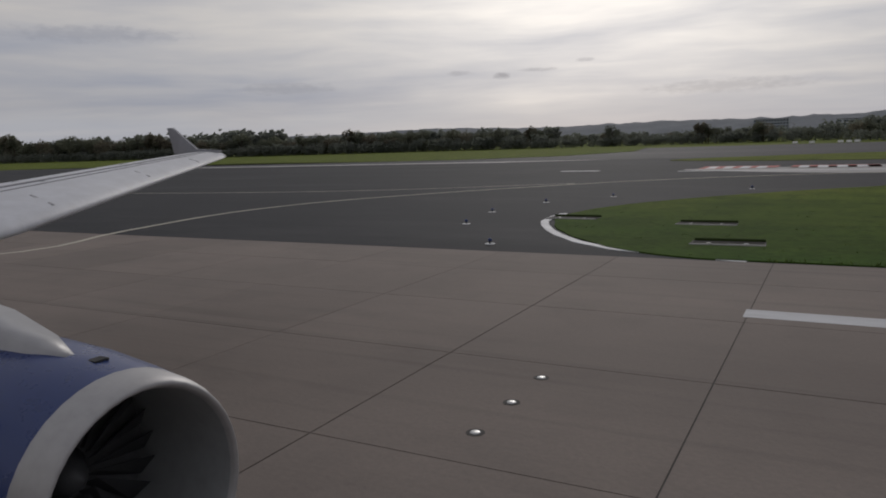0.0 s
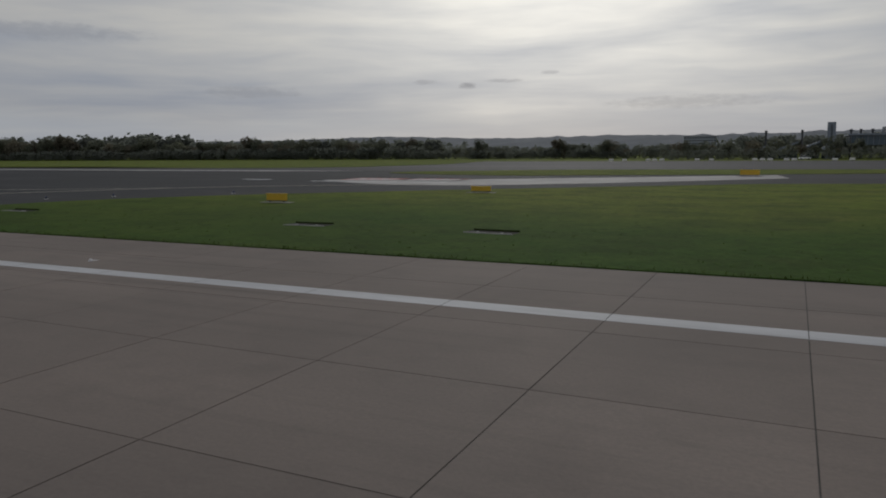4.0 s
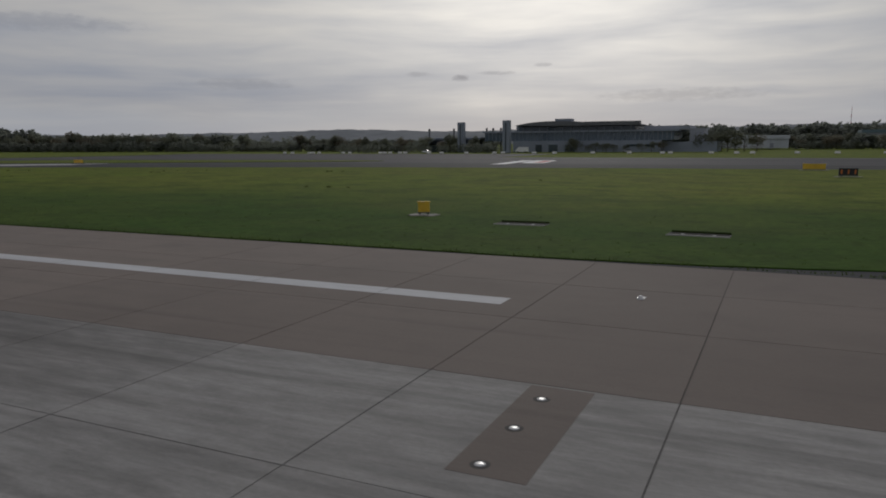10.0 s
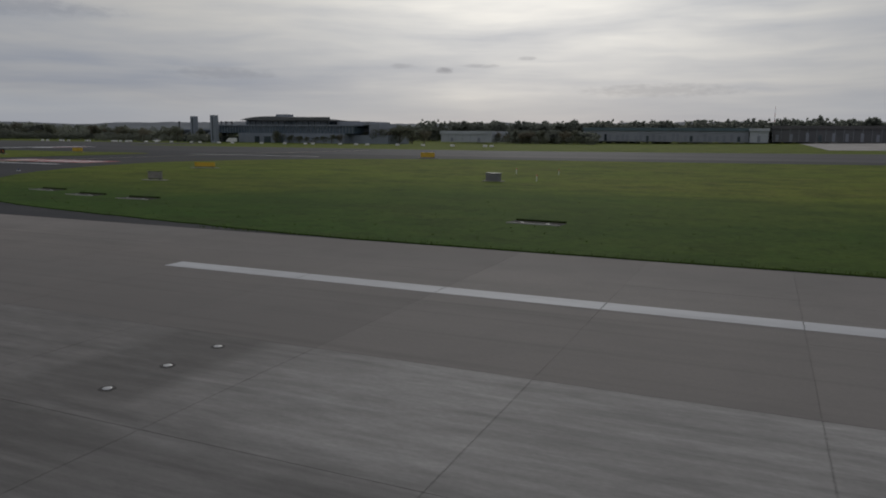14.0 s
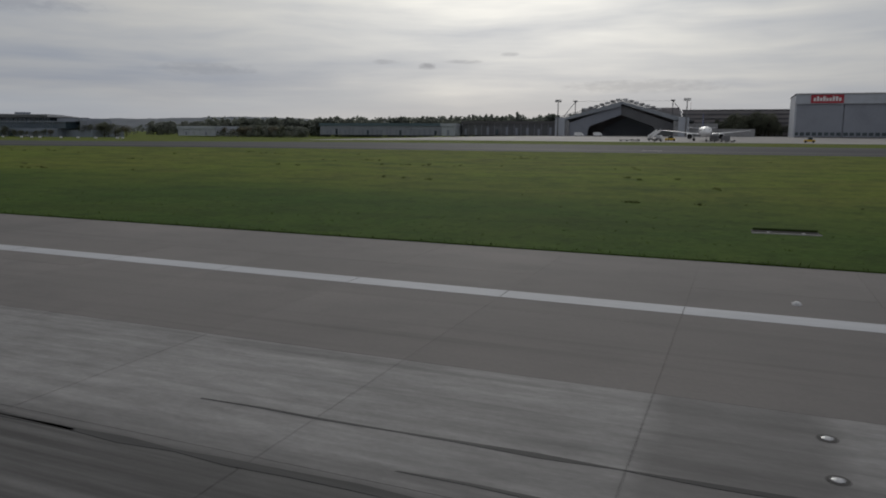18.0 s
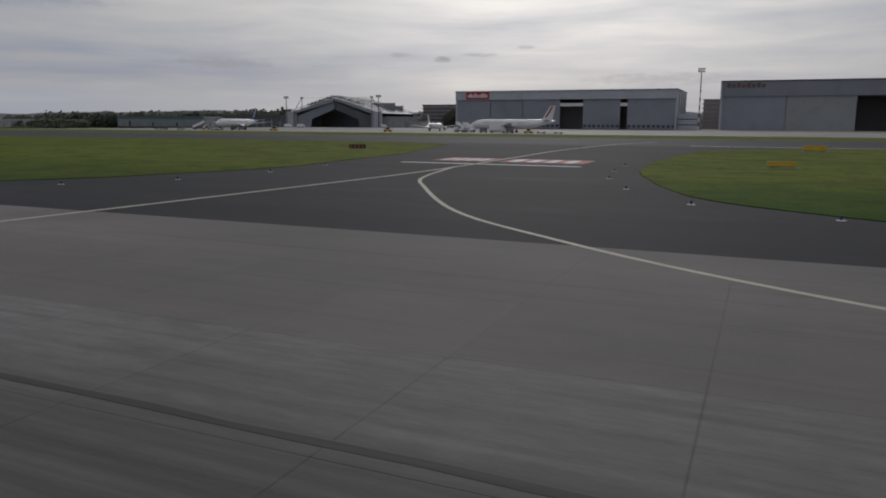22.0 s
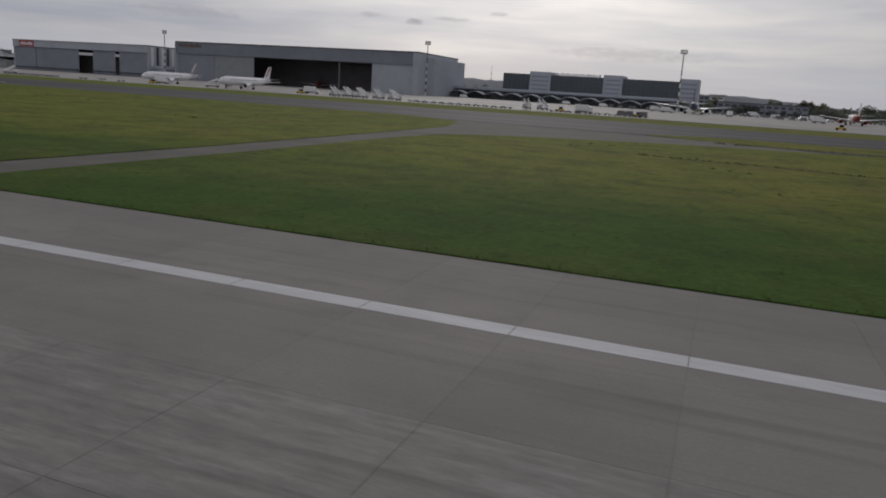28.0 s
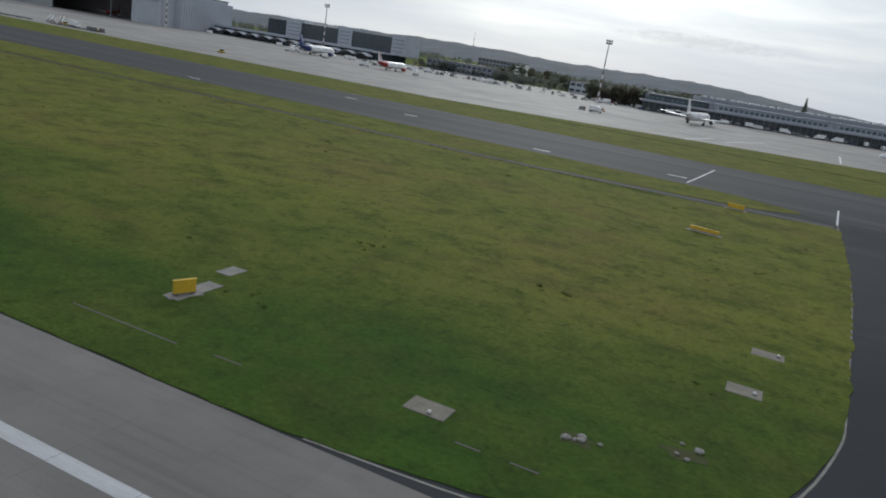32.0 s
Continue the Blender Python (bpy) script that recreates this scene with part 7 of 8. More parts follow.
for x, y in ((1430.8, 54.0), (1432.2, 64.2), (1413.9, 35.3)):
    t = thing("pad_lamp", "small white lamp on a concrete pad", "airfield lamp", pose(x, y, rise(x, y) + 0.075), "pad lamps")
    part("base", loft(bmesh.new(), [ring_z(0, 0, -0.02, 0.16, 12), ring_z(0, 0, 0.04, 0.14, 12)]), "dark_steel", t)
    part("lens", loft(bmesh.new(), [ring_z(0, 0, 0.04, 0.12, 12), ring_z(0, 0, 0.18, 0.11, 12), ring_z(0, 0, 0.22, 0.05, 12)]), "sign_white", t, smooth=True)
rs = random.Random(21)
for cx, cy, n in ((1421.8, 38.5, 5), (1427.4, 41.2, 4)):
    for _ in range(n):
        bm = bmesh.new()
        bmesh.ops.create_icosphere(bm, subdivisions=1, radius=rs.uniform(0.14, 0.34))
        for v in bm.verts:
            v.co = Vector((v.co.x * rs.uniform(0.8, 1.4), v.co.y * rs.uniform(0.8, 1.2), v.co.z * 0.5)) * rs.uniform(0.85, 1.15)
        x, y = cx + rs.gauss(0, 0.7), cy + rs.gauss(0, 0.5)
        st = part("stone", bm, "pit", None, at=pose(x, y, rise(x, y) + 0.1, 0, 0, rs.uniform(0, 360)))
        tagged(st, "rough pale stone lying in disturbed grass", "stone", "stones in the grass")
    bm = bmesh.new()
    slab_poly(bm, [(cx + math.cos(a * 0.524) * (1.2 + rs.uniform(-0.5, 0.5)), cy + math.sin(a * 0.524) * (0.8 + rs.uniform(-0.35, 0.35))) for a in range(12)], 0.0, 0.046)
    tagged(part("bare_patch", bm, "soil", None), "bare soil patch in the grass", "soil", "bare patches", "structure")


def sign_board(x, y, w, h, turn, face, label, glyphs=0, glyph_mat="black"):
    """A low taxiway sign: a boxed panel on two stub legs over a pad; lettering as plain bars."""
    t = thing("taxiway_sign", label, "airfield sign", pose(x, y, rise(x, y) + 0.03, 0, 0, turn), "taxiway signs")
    part("pad", boxes([(-w / 2 - 0.5, w / 2 + 0.5, -0.5, 0.5, -0.05, 0.05)], 0.015), "pit", t)
    part("panel", boxes([(-w / 2, w / 2, -0.12, 0.12, 0.2, 0.2 + h)], 0.02), face, t)
    part("frame", boxes([(-w / 2 - 0.04, w / 2 + 0.04, -0.14, 0.14, 0.16, 0.22)]), "dark_steel", t)
    part("frame", boxes([(-w / 2 - 0.04, w / 2 + 0.04, -0.14, 0.14, 0.18 + h, 0.24 + h)]), "yellow" if face == "yellow" else "dark_steel", t)
    for i in range(2):
        part("leg", boxes([((i - 0.5) * w * 0.7 - 0.05, (i - 0.5) * w * 0.7 + 0.05, -0.06, 0.06, 0.0, 0.2)]), "dark_steel", t)
    for i in range(glyphs):
        s = -w * 0.36 + w * 0.72 * i / max(1, glyphs - 1)
        part("glyph_bar", boxes([(s - w * 0.045, s + w * 0.045, -0.135, -0.115, 0.2 + h * 0.22, 0.2 + h * 0.78)]), glyph_mat, t)


for row in ((-76.6, 54.4, 2.1, 0.62, 6, "yellow", "low plain yellow taxiway sign on a pad"), (-64.4, 74.3, 2.2, 0.5, 6, "yellow", "low plain yellow taxiway sign on a pad"), (102.9, 42.3, 0.75, 0.66, 28, "yellow", "small yellow sign box on a pad"), (225.2, 55.6, 1.5, 0.65, 10, "pit", "beige back of a taxiway sign"), (210.8, 79, 2.8, 0.55, 20, "yellow", "low amber taxiway sign in the grass"), (218, 136, 3.0, 0.9, 0, "yellow", "low yellow taxiway sign by the taxiway"), (128.1, 128, 3.2, 0.8, 0, "yellow", "low yellow taxiway sign by the taxiway"), (131.3, 106, 2.2, 0.9, 10, "black", "dark taxiway sign with orange lettering bars", 3, "orange"), (648.4, 113, 3.2, 0.6, 0, "black", "dark taxiway sign with orange lettering bars", 4, "orange"), (716, 88, 3.0, 0.5, 20, "yellow", "low yellow taxiway sign by the taxiway"), (722, 139, 3.4, 0.8, 0, "yellow", "low yellow taxiway sign by the taxiway"), (735, 139, 2.6, 0.5, 0, "yellow", "low yellow taxiway sign by the taxiway"), (1391.7, 38.9, 1.7, 1.0, 70, "yellow", "yellow sign box on a pale pad"), (1420.9, 112.4, 4.2, 0.5, -8, "yellow", "long low amber marker board"), (1423.2, 142.9, 3.0, 0.8, -8, "yellow", "low yellow taxiway sign by the taxiway"), (-40, 131, 3.0, 0.8, 0, "yellow", "low yellow taxiway sign by the taxiway")):
    sign_board(*row)


def lamp_box(x, y, label, top):
    t = thing("approach_lamp_box", label, "airfield lamp", pose(x, y, rise(x, y) + 0.03), "lamp boxes")
    part("foot", boxes([(-0.5, 0.5, -0.3, 0.3, -0.05, 0.04)], 0.015), "soil", t)
    part("leg", boxes([(-0.32, -0.27, -0.08, 0.08, 0.04, 0.14)]), "dark_steel", t)
    part("leg", boxes([(0.27, 0.32, -0.08, 0.08, 0.04, 0.14)]), "dark_steel", t)
    part("housing", boxes([(-0.44, 0.44, -0.3, 0.3, 0.14, 0.36)], 0.05), "black", t)
    part("lid", boxes([(-0.46, 0.46, -0.32, 0.32, 0.36, 0.43)], 0.02), top, t)


for y in (38.3, 49.0, 60.0, 70.8):
    lamp_box(513.3, y, "black lamp box with pale lid", "sign_white")


def cabinet(x, y, w, h, mat_, label, head=None):
    t = thing("field_cabinet", label, "field cabinet", pose(x, y, rise(x, y) + 0.03), "field cabinets")
    part("plinth", boxes([(-w / 2 - 0.3, w / 2 + 0.3, -0.5, 0.5, -0.05, 0.08)], 0.02), "pit", t)
    part("body", boxes([(-w / 2, w / 2, -0.3, 0.3, 0.08, h)], 0.03), mat_, t)
    part("lid", boxes([(-w / 2 - 0.05, w / 2 + 0.05, -0.35, 0.35, h, h + 0.07)], 0.02), head or mat_, t)


cabinet(29.8, 40.2, 0.28, 0.85, "yellow", "slim yellow lamp post box on a pad", "sign_white")
cabinet(631.6, 41.3, 0.6, 0.9, "steel", "grey field cabinet on a concrete plinth")
cabinet(255.6, 71.0, 1.5, 0.8, "steel", "grey field cabinet with lamp posts beside")
for x, y in ((253.2, 86), (258.5, 86), (259.6, 73)):
    bm = bmesh.new()
    rod(bm, (0, 0, -0.05), (0, 0, 0.6), 0.04, n=8)
    t = thing("marker_post", "thin white marker post in the grass", "post", pose(x, y, rise(x, y)), "marker posts")
    part("post", bm, "sign_white", t)
    part("cap", loft(bmesh.new(), [ring_z(0, 0, 0.6, 0.1, 10), ring_z(0, 0, 0.72, 0.08, 10)]), "orange", t)

spur = part("paved_spur", boxes([(-0.95, -0.1, 28.25, 33.2, -0.05, 0.05)]), "concrete", None)
tagged(spur, "narrow paved spur into the grass at the threshold", "pavement", kind="structure")
for x, y, c in ((-0.55, 29.0, "sign_white"), (-0.5, 30.3, "red"), (-0.5, 31.9, "red"), (-0.35, 32.3, "red")):
    t = thing("threshold_lamp", "small threshold lamp on a stem at the runway end", "runway lamp", pose(x, y, 0.05), "threshold lamps")
    bm = bmesh.new()
    rod(bm, (0, 0, 0), (0, 0, 0.2), 0.04, n=8)
    part("stem", bm, "dark_steel", t)
    part("head", loft(bmesh.new(), [ring_z(0, 0, 0.2, 0.09, 12), ring_z(0, 0, 0.3, 0.11, 12), ring_z(0, 0, 0.38, 0.06, 12)]), c, t, smooth=True)


# ------------------------------------------------------------------ grass blades and weeds
def in_poly(x, y, pts):
    c = False
    for i, p in enumerate(pts):
        q = pts[i - 1]
        if (p[1] > y) != (q[1] > y) and x < (q[0] - p[0]) * (y - p[1]) / (q[1] - p[1]) + p[0]:
            c = not c
    return c


def blades(name, spots, material, label, seed):
    """Bunches of thin upright blades, joined."""
    r = random.Random(seed)
    vs, fs = [], []
    for x, y, s, n in spots:
        z = rise(x, y) + 0.02
        for _ in range(n):
            a = r.uniform(0, 6.28)
            px, py = x + r.gauss(0, s * 0.6), y + r.gauss(0, s * 0.4)
            h = s * r.uniform(0.35, 0.9)
            dx, dy = math.cos(a) * s * 0.13, math.sin(a) * s * 0.13
            lx, ly = r.gauss(0, h * 0.35), r.gauss(0, h * 0.35)
            k = len(vs)
            vs += [(px - dx, py - dy, z), (px + dx, py + dy, z), (px + lx, py + ly, z + h)]
            fs.append((k, k + 1, k + 2))
    me = bpy.data.meshes.new(name)
    me.from_pydata(vs, [], fs)
    return tagged(part(name, me, material, None), label, "grass", kind="stuff")


r = random.Random(3)
rim = []
for a, b in ((-88, 132), (255, 636), (752, 1074), (1083, 1412)):
    x = a
    while x < b:
        rim.append((x, 28.32 + abs(r.gauss(0, 0.16)), r.uniform(0.10, 0.24), 3))
        x += r.uniform(0.08, 0.3)
blades("grass_fringe", rim, "blade", "ragged grass fringe along the runway edge", 1)
weeds = []
for x0, x1, y0, y1, n in ((300, 450, 60, 125, 46), (440, 640, 40, 120, 16), (-90, 140, 60, 110, 14), (740, 1060, 40, 150, 60), (1090, 1220, 60, 135, 24), (1200, 1430, 40, 135, 60)):
    k = 0
    while k < n:
        x, y = r.uniform(x0, x1), r.uniform(y0, y1)
        k += 1
        for _ in range(r.choice((1, 2, 3, 5))):
            px, py = x + r.gauss(0, 2.0), y + r.gauss(0, 0.8)
            if any(in_poly(px, py, p) for p in ISLANDS[:4]):
                weeds.append((px, py, r.uniform(0.12, 0.34), 26))
for row in ([(1112, 97), (1130, 94.3), (1150, 91), (1162, 92), (1177, 95), (1188, 92), (1204, 90)], [(1158, 91), (1161, 100), (1163, 127)], [(1120, 139.5), (1180, 139.2), (1260, 139.6), (1340, 139.4), (1410, 139.8)]):
    for px, py in spline(row, 0.8):
        weeds.append((px + r.gauss(0, 0.3), py + r.gauss(0, 0.35), r.uniform(0.2, 0.42), 16))
blades("weed_clumps", weeds, "dry_tuft", "dark weed clumps scattered in the grass", 2)
lawn = []
while len(lawn) < 9000:
    x, y = r.uniform(-100, 1440), 28.6 + abs(r.gauss(0, 10))
    if any(in_poly(x, y, p) for p in ISLANDS[:4]):
        lawn.append((x, y, r.uniform(0.05, 0.13), 8))
blades("grass_tufts", lawn, "blade", "short uneven grass tufts near the runway", 4)

# ------------------------------------------------------------------ vehicles
def wheel_on(parent, x, y, z, rad, w=0.22):
    t = part("wheel", loft(bmesh.new(), [[(x + q * math.cos(a), y + d, z + q * math.sin(a)) for a in [2 * math.pi * i / 12 for i in range(12)]] for d, q in ((-w / 2, rad * 0.8), (-w / 2 + 0.03, rad), (w / 2 - 0.03, rad), (w / 2, rad * 0.8))]), "black", parent)
    return t


def make_car(mat_):
    t = thing("car", "small parked car beyond the taxiway", "car", None, "parked cars")
    part("body", loft(bmesh.new(), [[(x, -0.85 * k, 0.3), (x, 0.85 * k, 0.3), (x, 0.85 * k, z), (x, -0.85 * k, z)] for x, z, k in ((-2.1, 0.75, 0.9), (-1.9, 0.95, 1.0), (1.2, 0.95, 1.0), (2.0, 0.8, 0.95), (2.15, 0.6, 0.85))]), mat_, t)
    part("cabin", loft(bmesh.new(), [[(x, -0.75, 0.95), (x, 0.75, 0.95), (x, 0.6, z), (x, -0.6, z)] for x, z in ((-1.9, 1.0), (-1.3, 1.45), (0.4, 1.45), (1.1, 1.0))]), "glass_dark", t)
    part("roof", boxes([(-1.2, 0.35, -0.6, 0.6, 1.44, 1.5)], 0.03), mat_, t)
    for x in (-1.35, 1.35):
        for y in (-0.82, 0.82):
            wheel_on(t, x, y, 0.31, 0.31)
    return t


def make_van():
    t = thing("van", "white box van parked by the buildings", "van", None, "vans")
    part("body", loft(bmesh.new(), [[(x, -1.0, 0.45), (x, 1.0, 0.45), (x, 0.95, z), (x, -0.95, z)] for x, z in ((-2.8, 2.5), (1.2, 2.55), (1.9, 2.2), (2.5, 1.4), (2.9, 1.2))]), "white_metal", t)
    part("windscreen", boxes([(1.7, 2.1, -0.85, 0.85, 1.55, 2.1)]), "glass_dark", t)
    for x in (-1.8, 1.8):
        for y in (-0.92, 0.92):
            wheel_on(t, x, y, 0.36, 0.36)
    return t


def make_stairs():
    t = thing("mobile_stairs", "white mobile passenger stairs parked on the apron", "mobile stairs", None, "mobile stairs")
    part("chassis", boxes([(-3.4, 3.0, -1.0, 1.0, 0.45, 0.95)], 0.05), "steel", t)
    part("cab", boxes([(2.0, 3.6, -1.0, 1.0, 0.95, 2.2)], 0.15), "white_metal", t)
    for i in range(13):
        part("tread", boxes([(-3.2 + i * 0.42, -2.75 + i * 0.42, -0.8, 0.8, 1.0 + i * 0.2, 1.06 + i * 0.2)]), "steel", t)
    for y in (-0.85, 0.85):
        bm = bmesh.new()
        loft(bm, [[(-3.3, y - 0.04, 0.9), (-3.3, y + 0.04, 0.9), (-3.3, y + 0.04, 2.0), (-3.3, y - 0.04, 2.0)], [(2.4, y - 0.04, 3.5), (2.4, y + 0.04, 3.5), (2.4, y + 0.04, 4.6), (2.4, y - 0.04, 4.6)]])
        part("side_panel", bm, "white_metal", t)
    part("platform", boxes([(2.2, 3.8, -0.95, 0.95, 3.4, 3.55)]), "steel", t)
    for x in (-2.2, 2.4):
        for y in (-0.95, 0.95):
            wheel_on(t, x, y, 0.4, 0.4)
    return t


def make_dolly():
    t = thing("baggage_dolly", "dark empty baggage dolly on the apron", "dolly", None, "baggage dollies")
    part("deck", boxes([(-1.6, 1.6, -0.8, 0.8, 0.4, 0.55)], 0.03), "dark_steel", t)
    for x in (-1.55, 1.5):
        part("end_panel", boxes([(x, x + 0.06, -0.8, 0.8, 0.55, 0.85)]), "steel", t)
    bm = bmesh.new()
    rod(bm, (1.55, 0, 0.45), (2.4, 0, 0.4), 0.05, n=6)
    part("tow_bar", bm, "dark_steel", t)
    for x in (-1.1, 1.1):
        for y in (-0.7, 0.7):
            wheel_on(t, x, y, 0.22, 0.22, 0.15)
    return t


def make_tug():
    t = thing("tow_tractor", "low yellow and grey tow tractor on the apron", "tractor", None, "tow tractors")
    part("body", boxes([(-1.8, 1.8, -0.9, 0.9, 0.35, 1.05)], 0.08), "yellow", t)
    part("cab", boxes([(-0.5, 0.9, -0.75, 0.75, 1.05, 1.9)], 0.06), "glass_dark", t)
    part("roof", boxes([(-0.6, 1.0, -0.8, 0.8, 1.9, 1.98)]), "sign_white", t)
    for x in (-1.2, 1.2):
        for y in (-0.85, 0.85):
            wheel_on(t, x, y, 0.4, 0.4)
    return t


cars = [make_car("white_metal"), make_car("wing_dark"), make_car("navy"), make_car("red")]
free = set(range(4))
r = random.Random(9)


def put_car(x, y, turn, kinds=(0, 0, 0, 1)):
    k = r.choice(kinds)
    m = pose(x, y, rise(x, y), 0, 0, turn)
    if k in free:
        free.discard(k)
        cars[k].matrix_basis = m
    else:
        copy_thing(cars[k], m)




def make_marker():
    t = thing("marker_block", "small white hooped marker block beyond the taxiway", "marker", None, "white marker blocks")
    part("block", loft(bmesh.new(), [[(x, -0.4 * k, 0), (x, 0.4 * k, 0), (x, 0.3 * k, z), (x, -0.3 * k, z)] for x, z, k in ((-0.9, 0.5, 0.8), (-0.75, 0.8, 1.0), (0.75, 0.8, 1.0), (0.9, 0.5, 0.8))]), "sign_white", t)
    part("foot", boxes([(-1.0, 1.0, -0.5, 0.5, -0.05, 0.06)]), "pit", t)
    return t


markers = {}
x = -100.0
while x < 175:
    first_or_copy(markers, make_marker, pose(x, 296 + r.uniform(-2, 2), rise(x, 296) + 0.02, 0, 0, r.uniform(-8, 8)))
    x += r.choice((2.6, 5.5, 9, 13, 15))
put_car(-30, 312, 4, (0,))
put_car(60, 330, 184, (1,))
for k in range(3):
    put_car(1240 + 40 * k, 610, 10, (1, 2, 3))
for x in list(range(1120, 1310, 11)):
    put_car(x, 560 + r.uniform(-6, 6), 12 + r.uniform(-6, 6), (0, 0, 1, 2, 3))
vans, stairs_, dollies, tugs = {}, {}, {}, {}
for x, y, tt in ((14, 322, 180), (455, 485, 90), (380, 470, 0), (392, 470, 10), (1040, 520, 0), (1150, 520, 20), (1215, 515, 15), (1330, 535, 14), (1352, 540, 14), (1400, 552, 14), (1425, 556, 14), (1480, 570, 14), (930, 540, 0), (1010, 540, 0)):
    first_or_copy(vans, make_van, pose(x, y, rise(x, y), 0, 0, tt))
for x, y, tt in ((597, 296, 160), (592, 300, 170), (962, 284, 150), (968, 285, 155), (975, 284, 160), (982, 286, 150), (990, 285, 160), (762, 290, 60), (1046, 290, 120), (1052, 292, 130), (893, 290, 40), (446, 300, 60)):
    first_or_copy(stairs_, make_stairs, pose(x, y, rise(x, y), 0, 0, tt))
for i in range(36):
    x = 1000 + i * 3.7 if i < 26 else 772 + (i - 26) * 3.6
    if 1044 < x < 1056:
        continue
    first_or_copy(dollies, make_dolly, pose(x, 281 + r.uniform(-0.4, 0.4), rise(x, 281), 0, 0, r.uniform(-6, 6)))
for x in (437, 441, 449, 470, 474, 628, 633, 640, 822, 832, 846):
    first_or_copy(dollies, make_dolly, pose(x, 283 + r.uniform(-2, 2), rise(x, 283), 0, 0, r.uniform(-30, 30)))
for x, y, tt in ((452, 298, 40), (500, 290, 0), (560, 292, 180), (626, 288, 20), (858, 290, 90), (940, 292, 0), (1060, 288, 20), (1090, 286, 0), (1332, 398, 10), (1336, 399, 12), (1160, 300, 0)):
    first_or_copy(tugs, make_tug, pose(x, y, rise(x, y), 0, 0, tt))



def make_container():
    t = thing("freight_container", "pale metal freight container on a low trolley", "container", None, "freight containers")
    part("body", loft(bmesh.new(), [[(x, -0.75, 0.55), (x, 0.75, 0.55), (x, 0.75, z), (x, -0.75, z)] for x, z in ((-1.5, 1.3), (-1.0, 2.1), (1.5, 2.1))]), "steel", t)
    part("trolley", boxes([(-1.7, 1.7, -0.8, 0.8, 0.35, 0.5)], 0.03), "dark_steel", t)
    for x in (-1.2, 1.2):
        for y in (-0.7, 0.7):
            wheel_on(t, x, y, 0.2, 0.2, 0.14)
    return t


def make_truck():
    t = thing("service_truck", "white catering truck with tall box body on the apron", "truck", None, "service trucks")
    part("box_body", boxes([(-3.6, 1.4, -1.15, 1.15, 1.0, 3.3)], 0.06), "white_metal", t)
    part("cab", loft(bmesh.new(), [[(x, -1.1, 0.6), (x, 1.1, 0.6), (x, 1.0, z), (x, -1.0, z)] for x, z in ((1.5, 2.5), (2.6, 2.45), (3.2, 1.6), (3.4, 1.2))]), "sign_white", t)
    part("windscreen", boxes([(2.75, 3.0, -0.9, 0.9, 1.6, 2.25)]), "glass_dark", t)
    part("chassis", boxes([(-3.6, 3.2, -0.9, 0.9, 0.55, 0.95)]), "dark_steel", t)
    for x in (-2.4, 2.4):
        for y in (-0.95, 0.95):
            wheel_on(t, x, y, 0.45, 0.45, 0.3)
    return t


boxes_, trucks = {}, {}
rc = random.Random(31)
x = 1046.0
while x < 1500:
    y = 515 + max(0.0, x - 1290) * 0.235 - rc.uniform(0, 12)
    m = pose(x, y, rise(x, y), 0, 0, rc.choice((10, 14, 190, 100)) + rc.uniform(-8, 8))
    q = rc.random()
    if q < 0.4:
        first_or_copy(boxes_, make_container, m)
    elif q < 0.5:
        first_or_copy(trucks, make_truck, m)
    elif q < 0.6:
        first_or_copy(vans, make_van, m)
    elif q < 0.8:
        first_or_copy(dollies, make_dolly, m)
    else:
        put_car(x, y, 14, (0, 1, 1, 2))
    x += rc.choice((2.5, 4.0, 5.5, 8.0))
for x, y, tt in ((1088, 452, 20), (1122, 448, 100), (1080, 470, 0), (1166, 430, 20), (1205, 430, 100), (612, 291, 20), (941, 300, 10), (1338, 377, 12), (858, 296, 80), (1070, 286, 0)):
    first_or_copy(trucks, make_truck, pose(x, y, rise(x, y), 0, 0, tt))
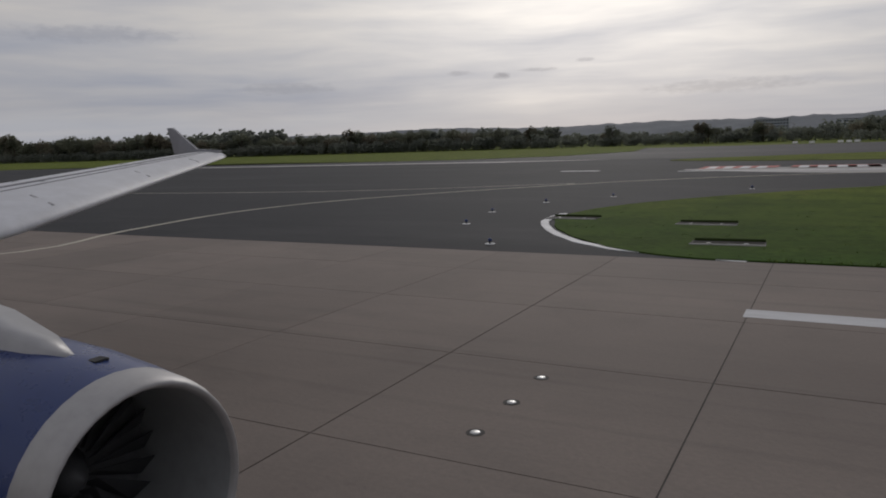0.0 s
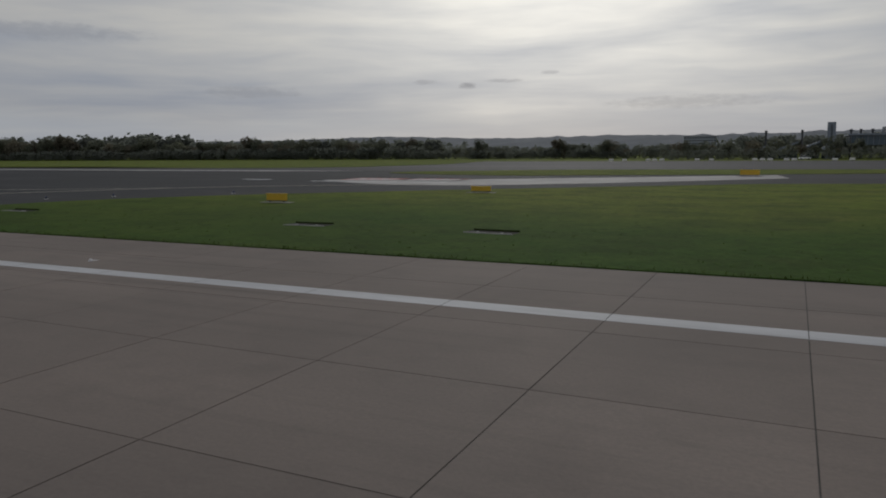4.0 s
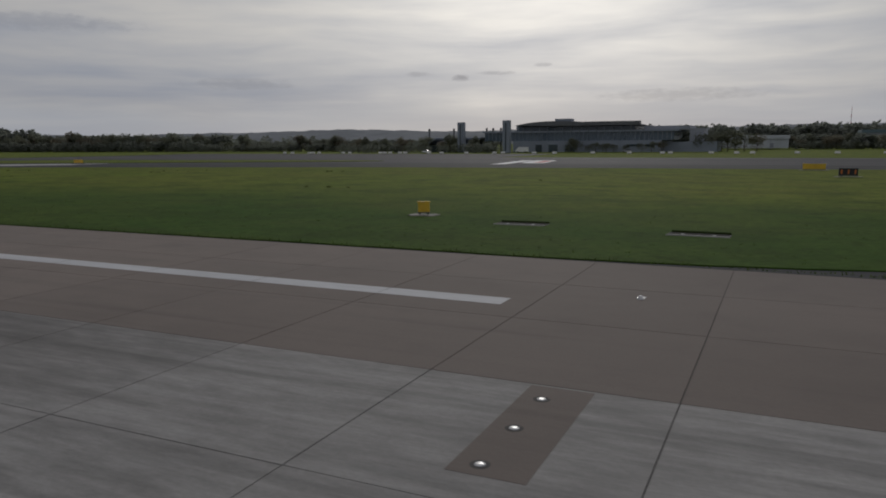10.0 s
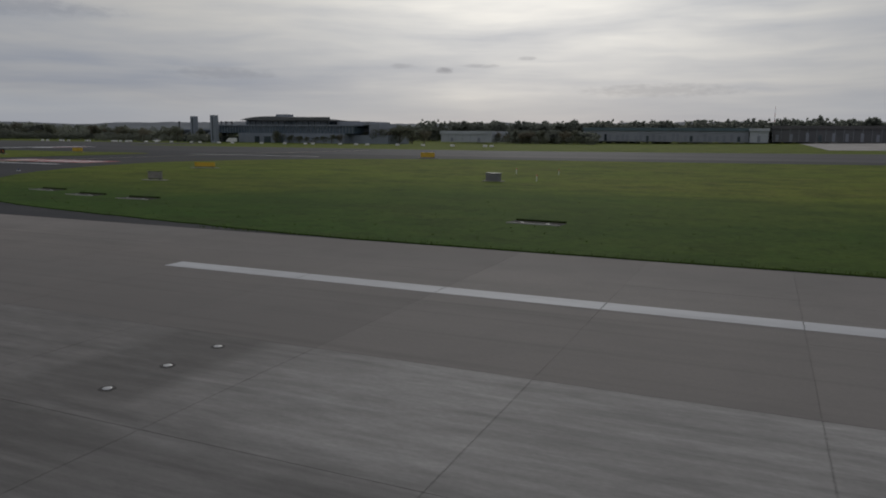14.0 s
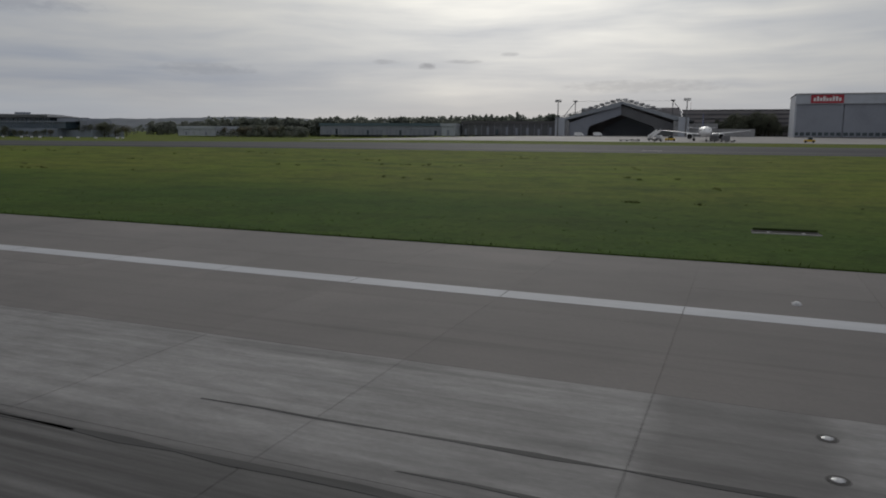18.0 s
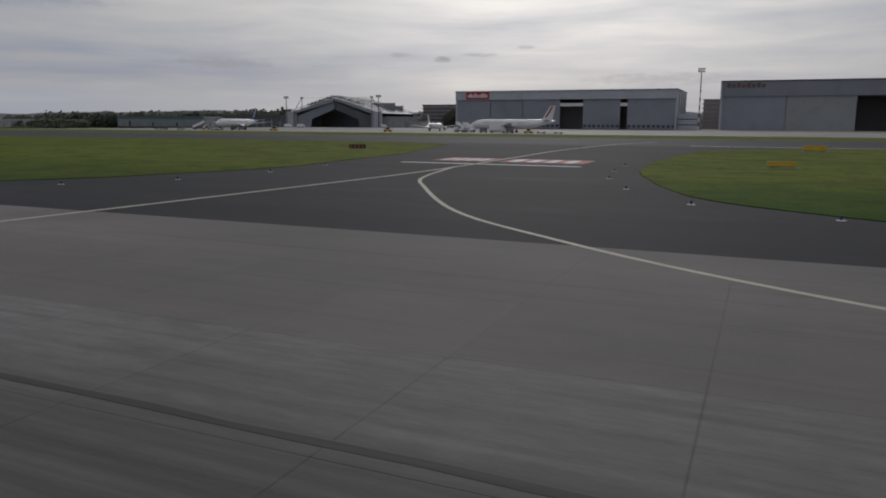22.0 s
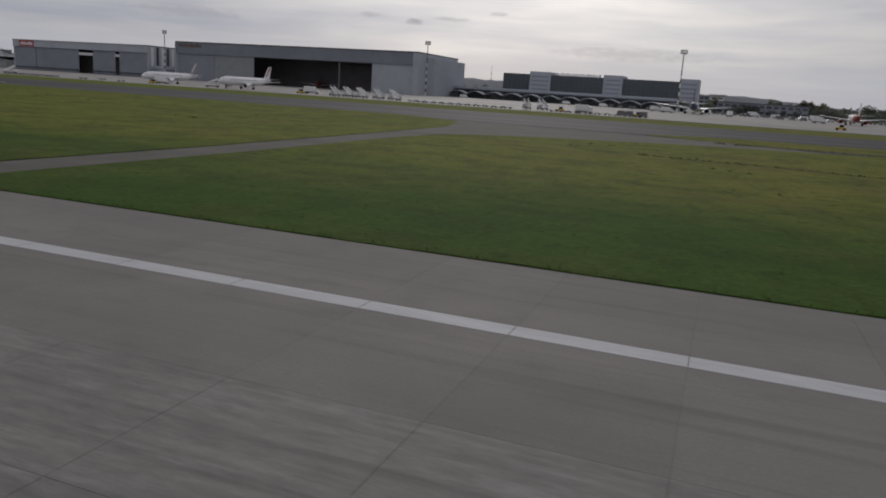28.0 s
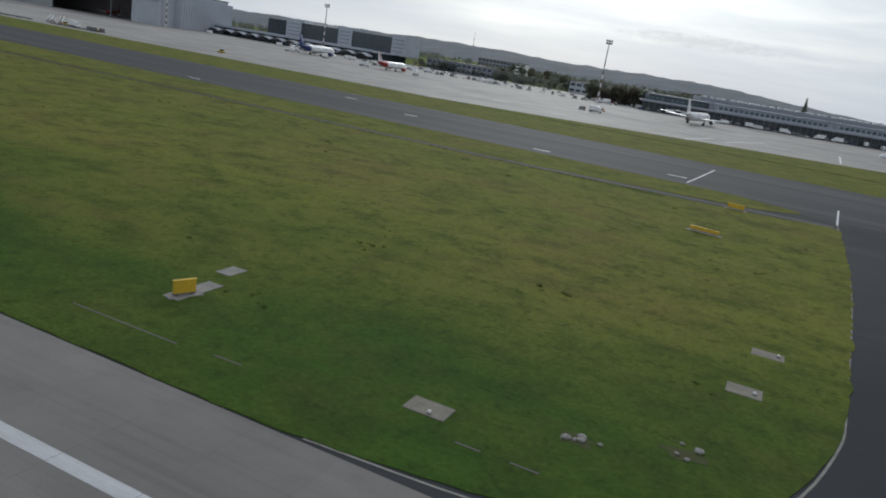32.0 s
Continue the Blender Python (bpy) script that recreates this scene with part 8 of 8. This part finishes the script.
for x, y in ((1330.5, 378), (1084, 284), (1087, 284), (1092, 285), (468, 300), (472, 301), (606, 290), (618, 289), (1150, 470), (1156, 470), (1162, 471)):
    first_or_copy(boxes_, make_container, pose(x, y, rise(x, y), 0, 0, rc.uniform(-20, 20)))

# stand markings on the apron
for x0, y0, x1, y1 in ((1390, 290, 1400, 340), (1406, 330, 1420, 380), (1380, 352, 1430, 356), (1450, 330, 1452, 380), (1470, 320, 1500, 322), (1462, 346, 1492, 348), (1300, 330, 1340, 372)):
    tagged(part("stand_line", lift(band(spline([(x0, y0), ((x0 + x1) / 2, (y0 + y1) / 2), (x1, y1)], 8.0), 0.8, -0.04, 0.004)), "white_paint", None), "white stand line on the apron", "road marking", "stand lines", "structure")
for x, y in ((1265, 172), (1330, 190), (1376, 172), (1408, 176), (1300, 205), (900, 175), (800, 172), (460, 170), (1350, 144), (1240, 143)):
    tagged(part("taxi_marking", lift(boxes([(x - 2.2, x + 2.2, y - 0.4, y + 0.4, -0.05, -0.014)])), "white_paint", None), "short white dash on the taxiway", "road marking", "taxiway dashes", "structure")
tagged(part("taxi_marking", lift(band([(1411.2, 168), (1412.3, 185), (1413.5, 206)], 0.4, -0.05, -0.014)), "white_paint", None), "white bar across the taxiway", "road marking", "taxiway dashes", "structure")
# radio mast on the ridge
m_ = thing("radio_mast", "thin lattice radio mast on the far ridge", "mast", pose(300, 2600, 40))
for i in range(6):
    bm = bmesh.new()
    rod(bm, (0, 0, i * 11), (0, 0, i * 11 + 11), 1.6 - i * 0.2, 1.4 - i * 0.2, 6)
    part("section", bm, "red" if i % 2 else "sign_white", m_)

# ------------------------------------------------------------------ the slabs nearest to the path, one by one
for x, y, long_ in near:
    part("slab", grooved if inner(x, y) else narrow if y > 23.5 else plain, "concrete", runway, at=pose(x, y, random.uniform(-0.003, 0.0), random.uniform(-0.02, 0.02), random.uniform(-0.02, 0.02)) @ Matrix.Diagonal((long_ / 5.0, 1, 1, 1)))

# bring all that was built to scale
for me in bpy.data.meshes:
    me.transform(Matrix.Scale(SCALE, 4))
for ob in scene.objects:
    if ob is not cam:
        ob.location *= SCALE
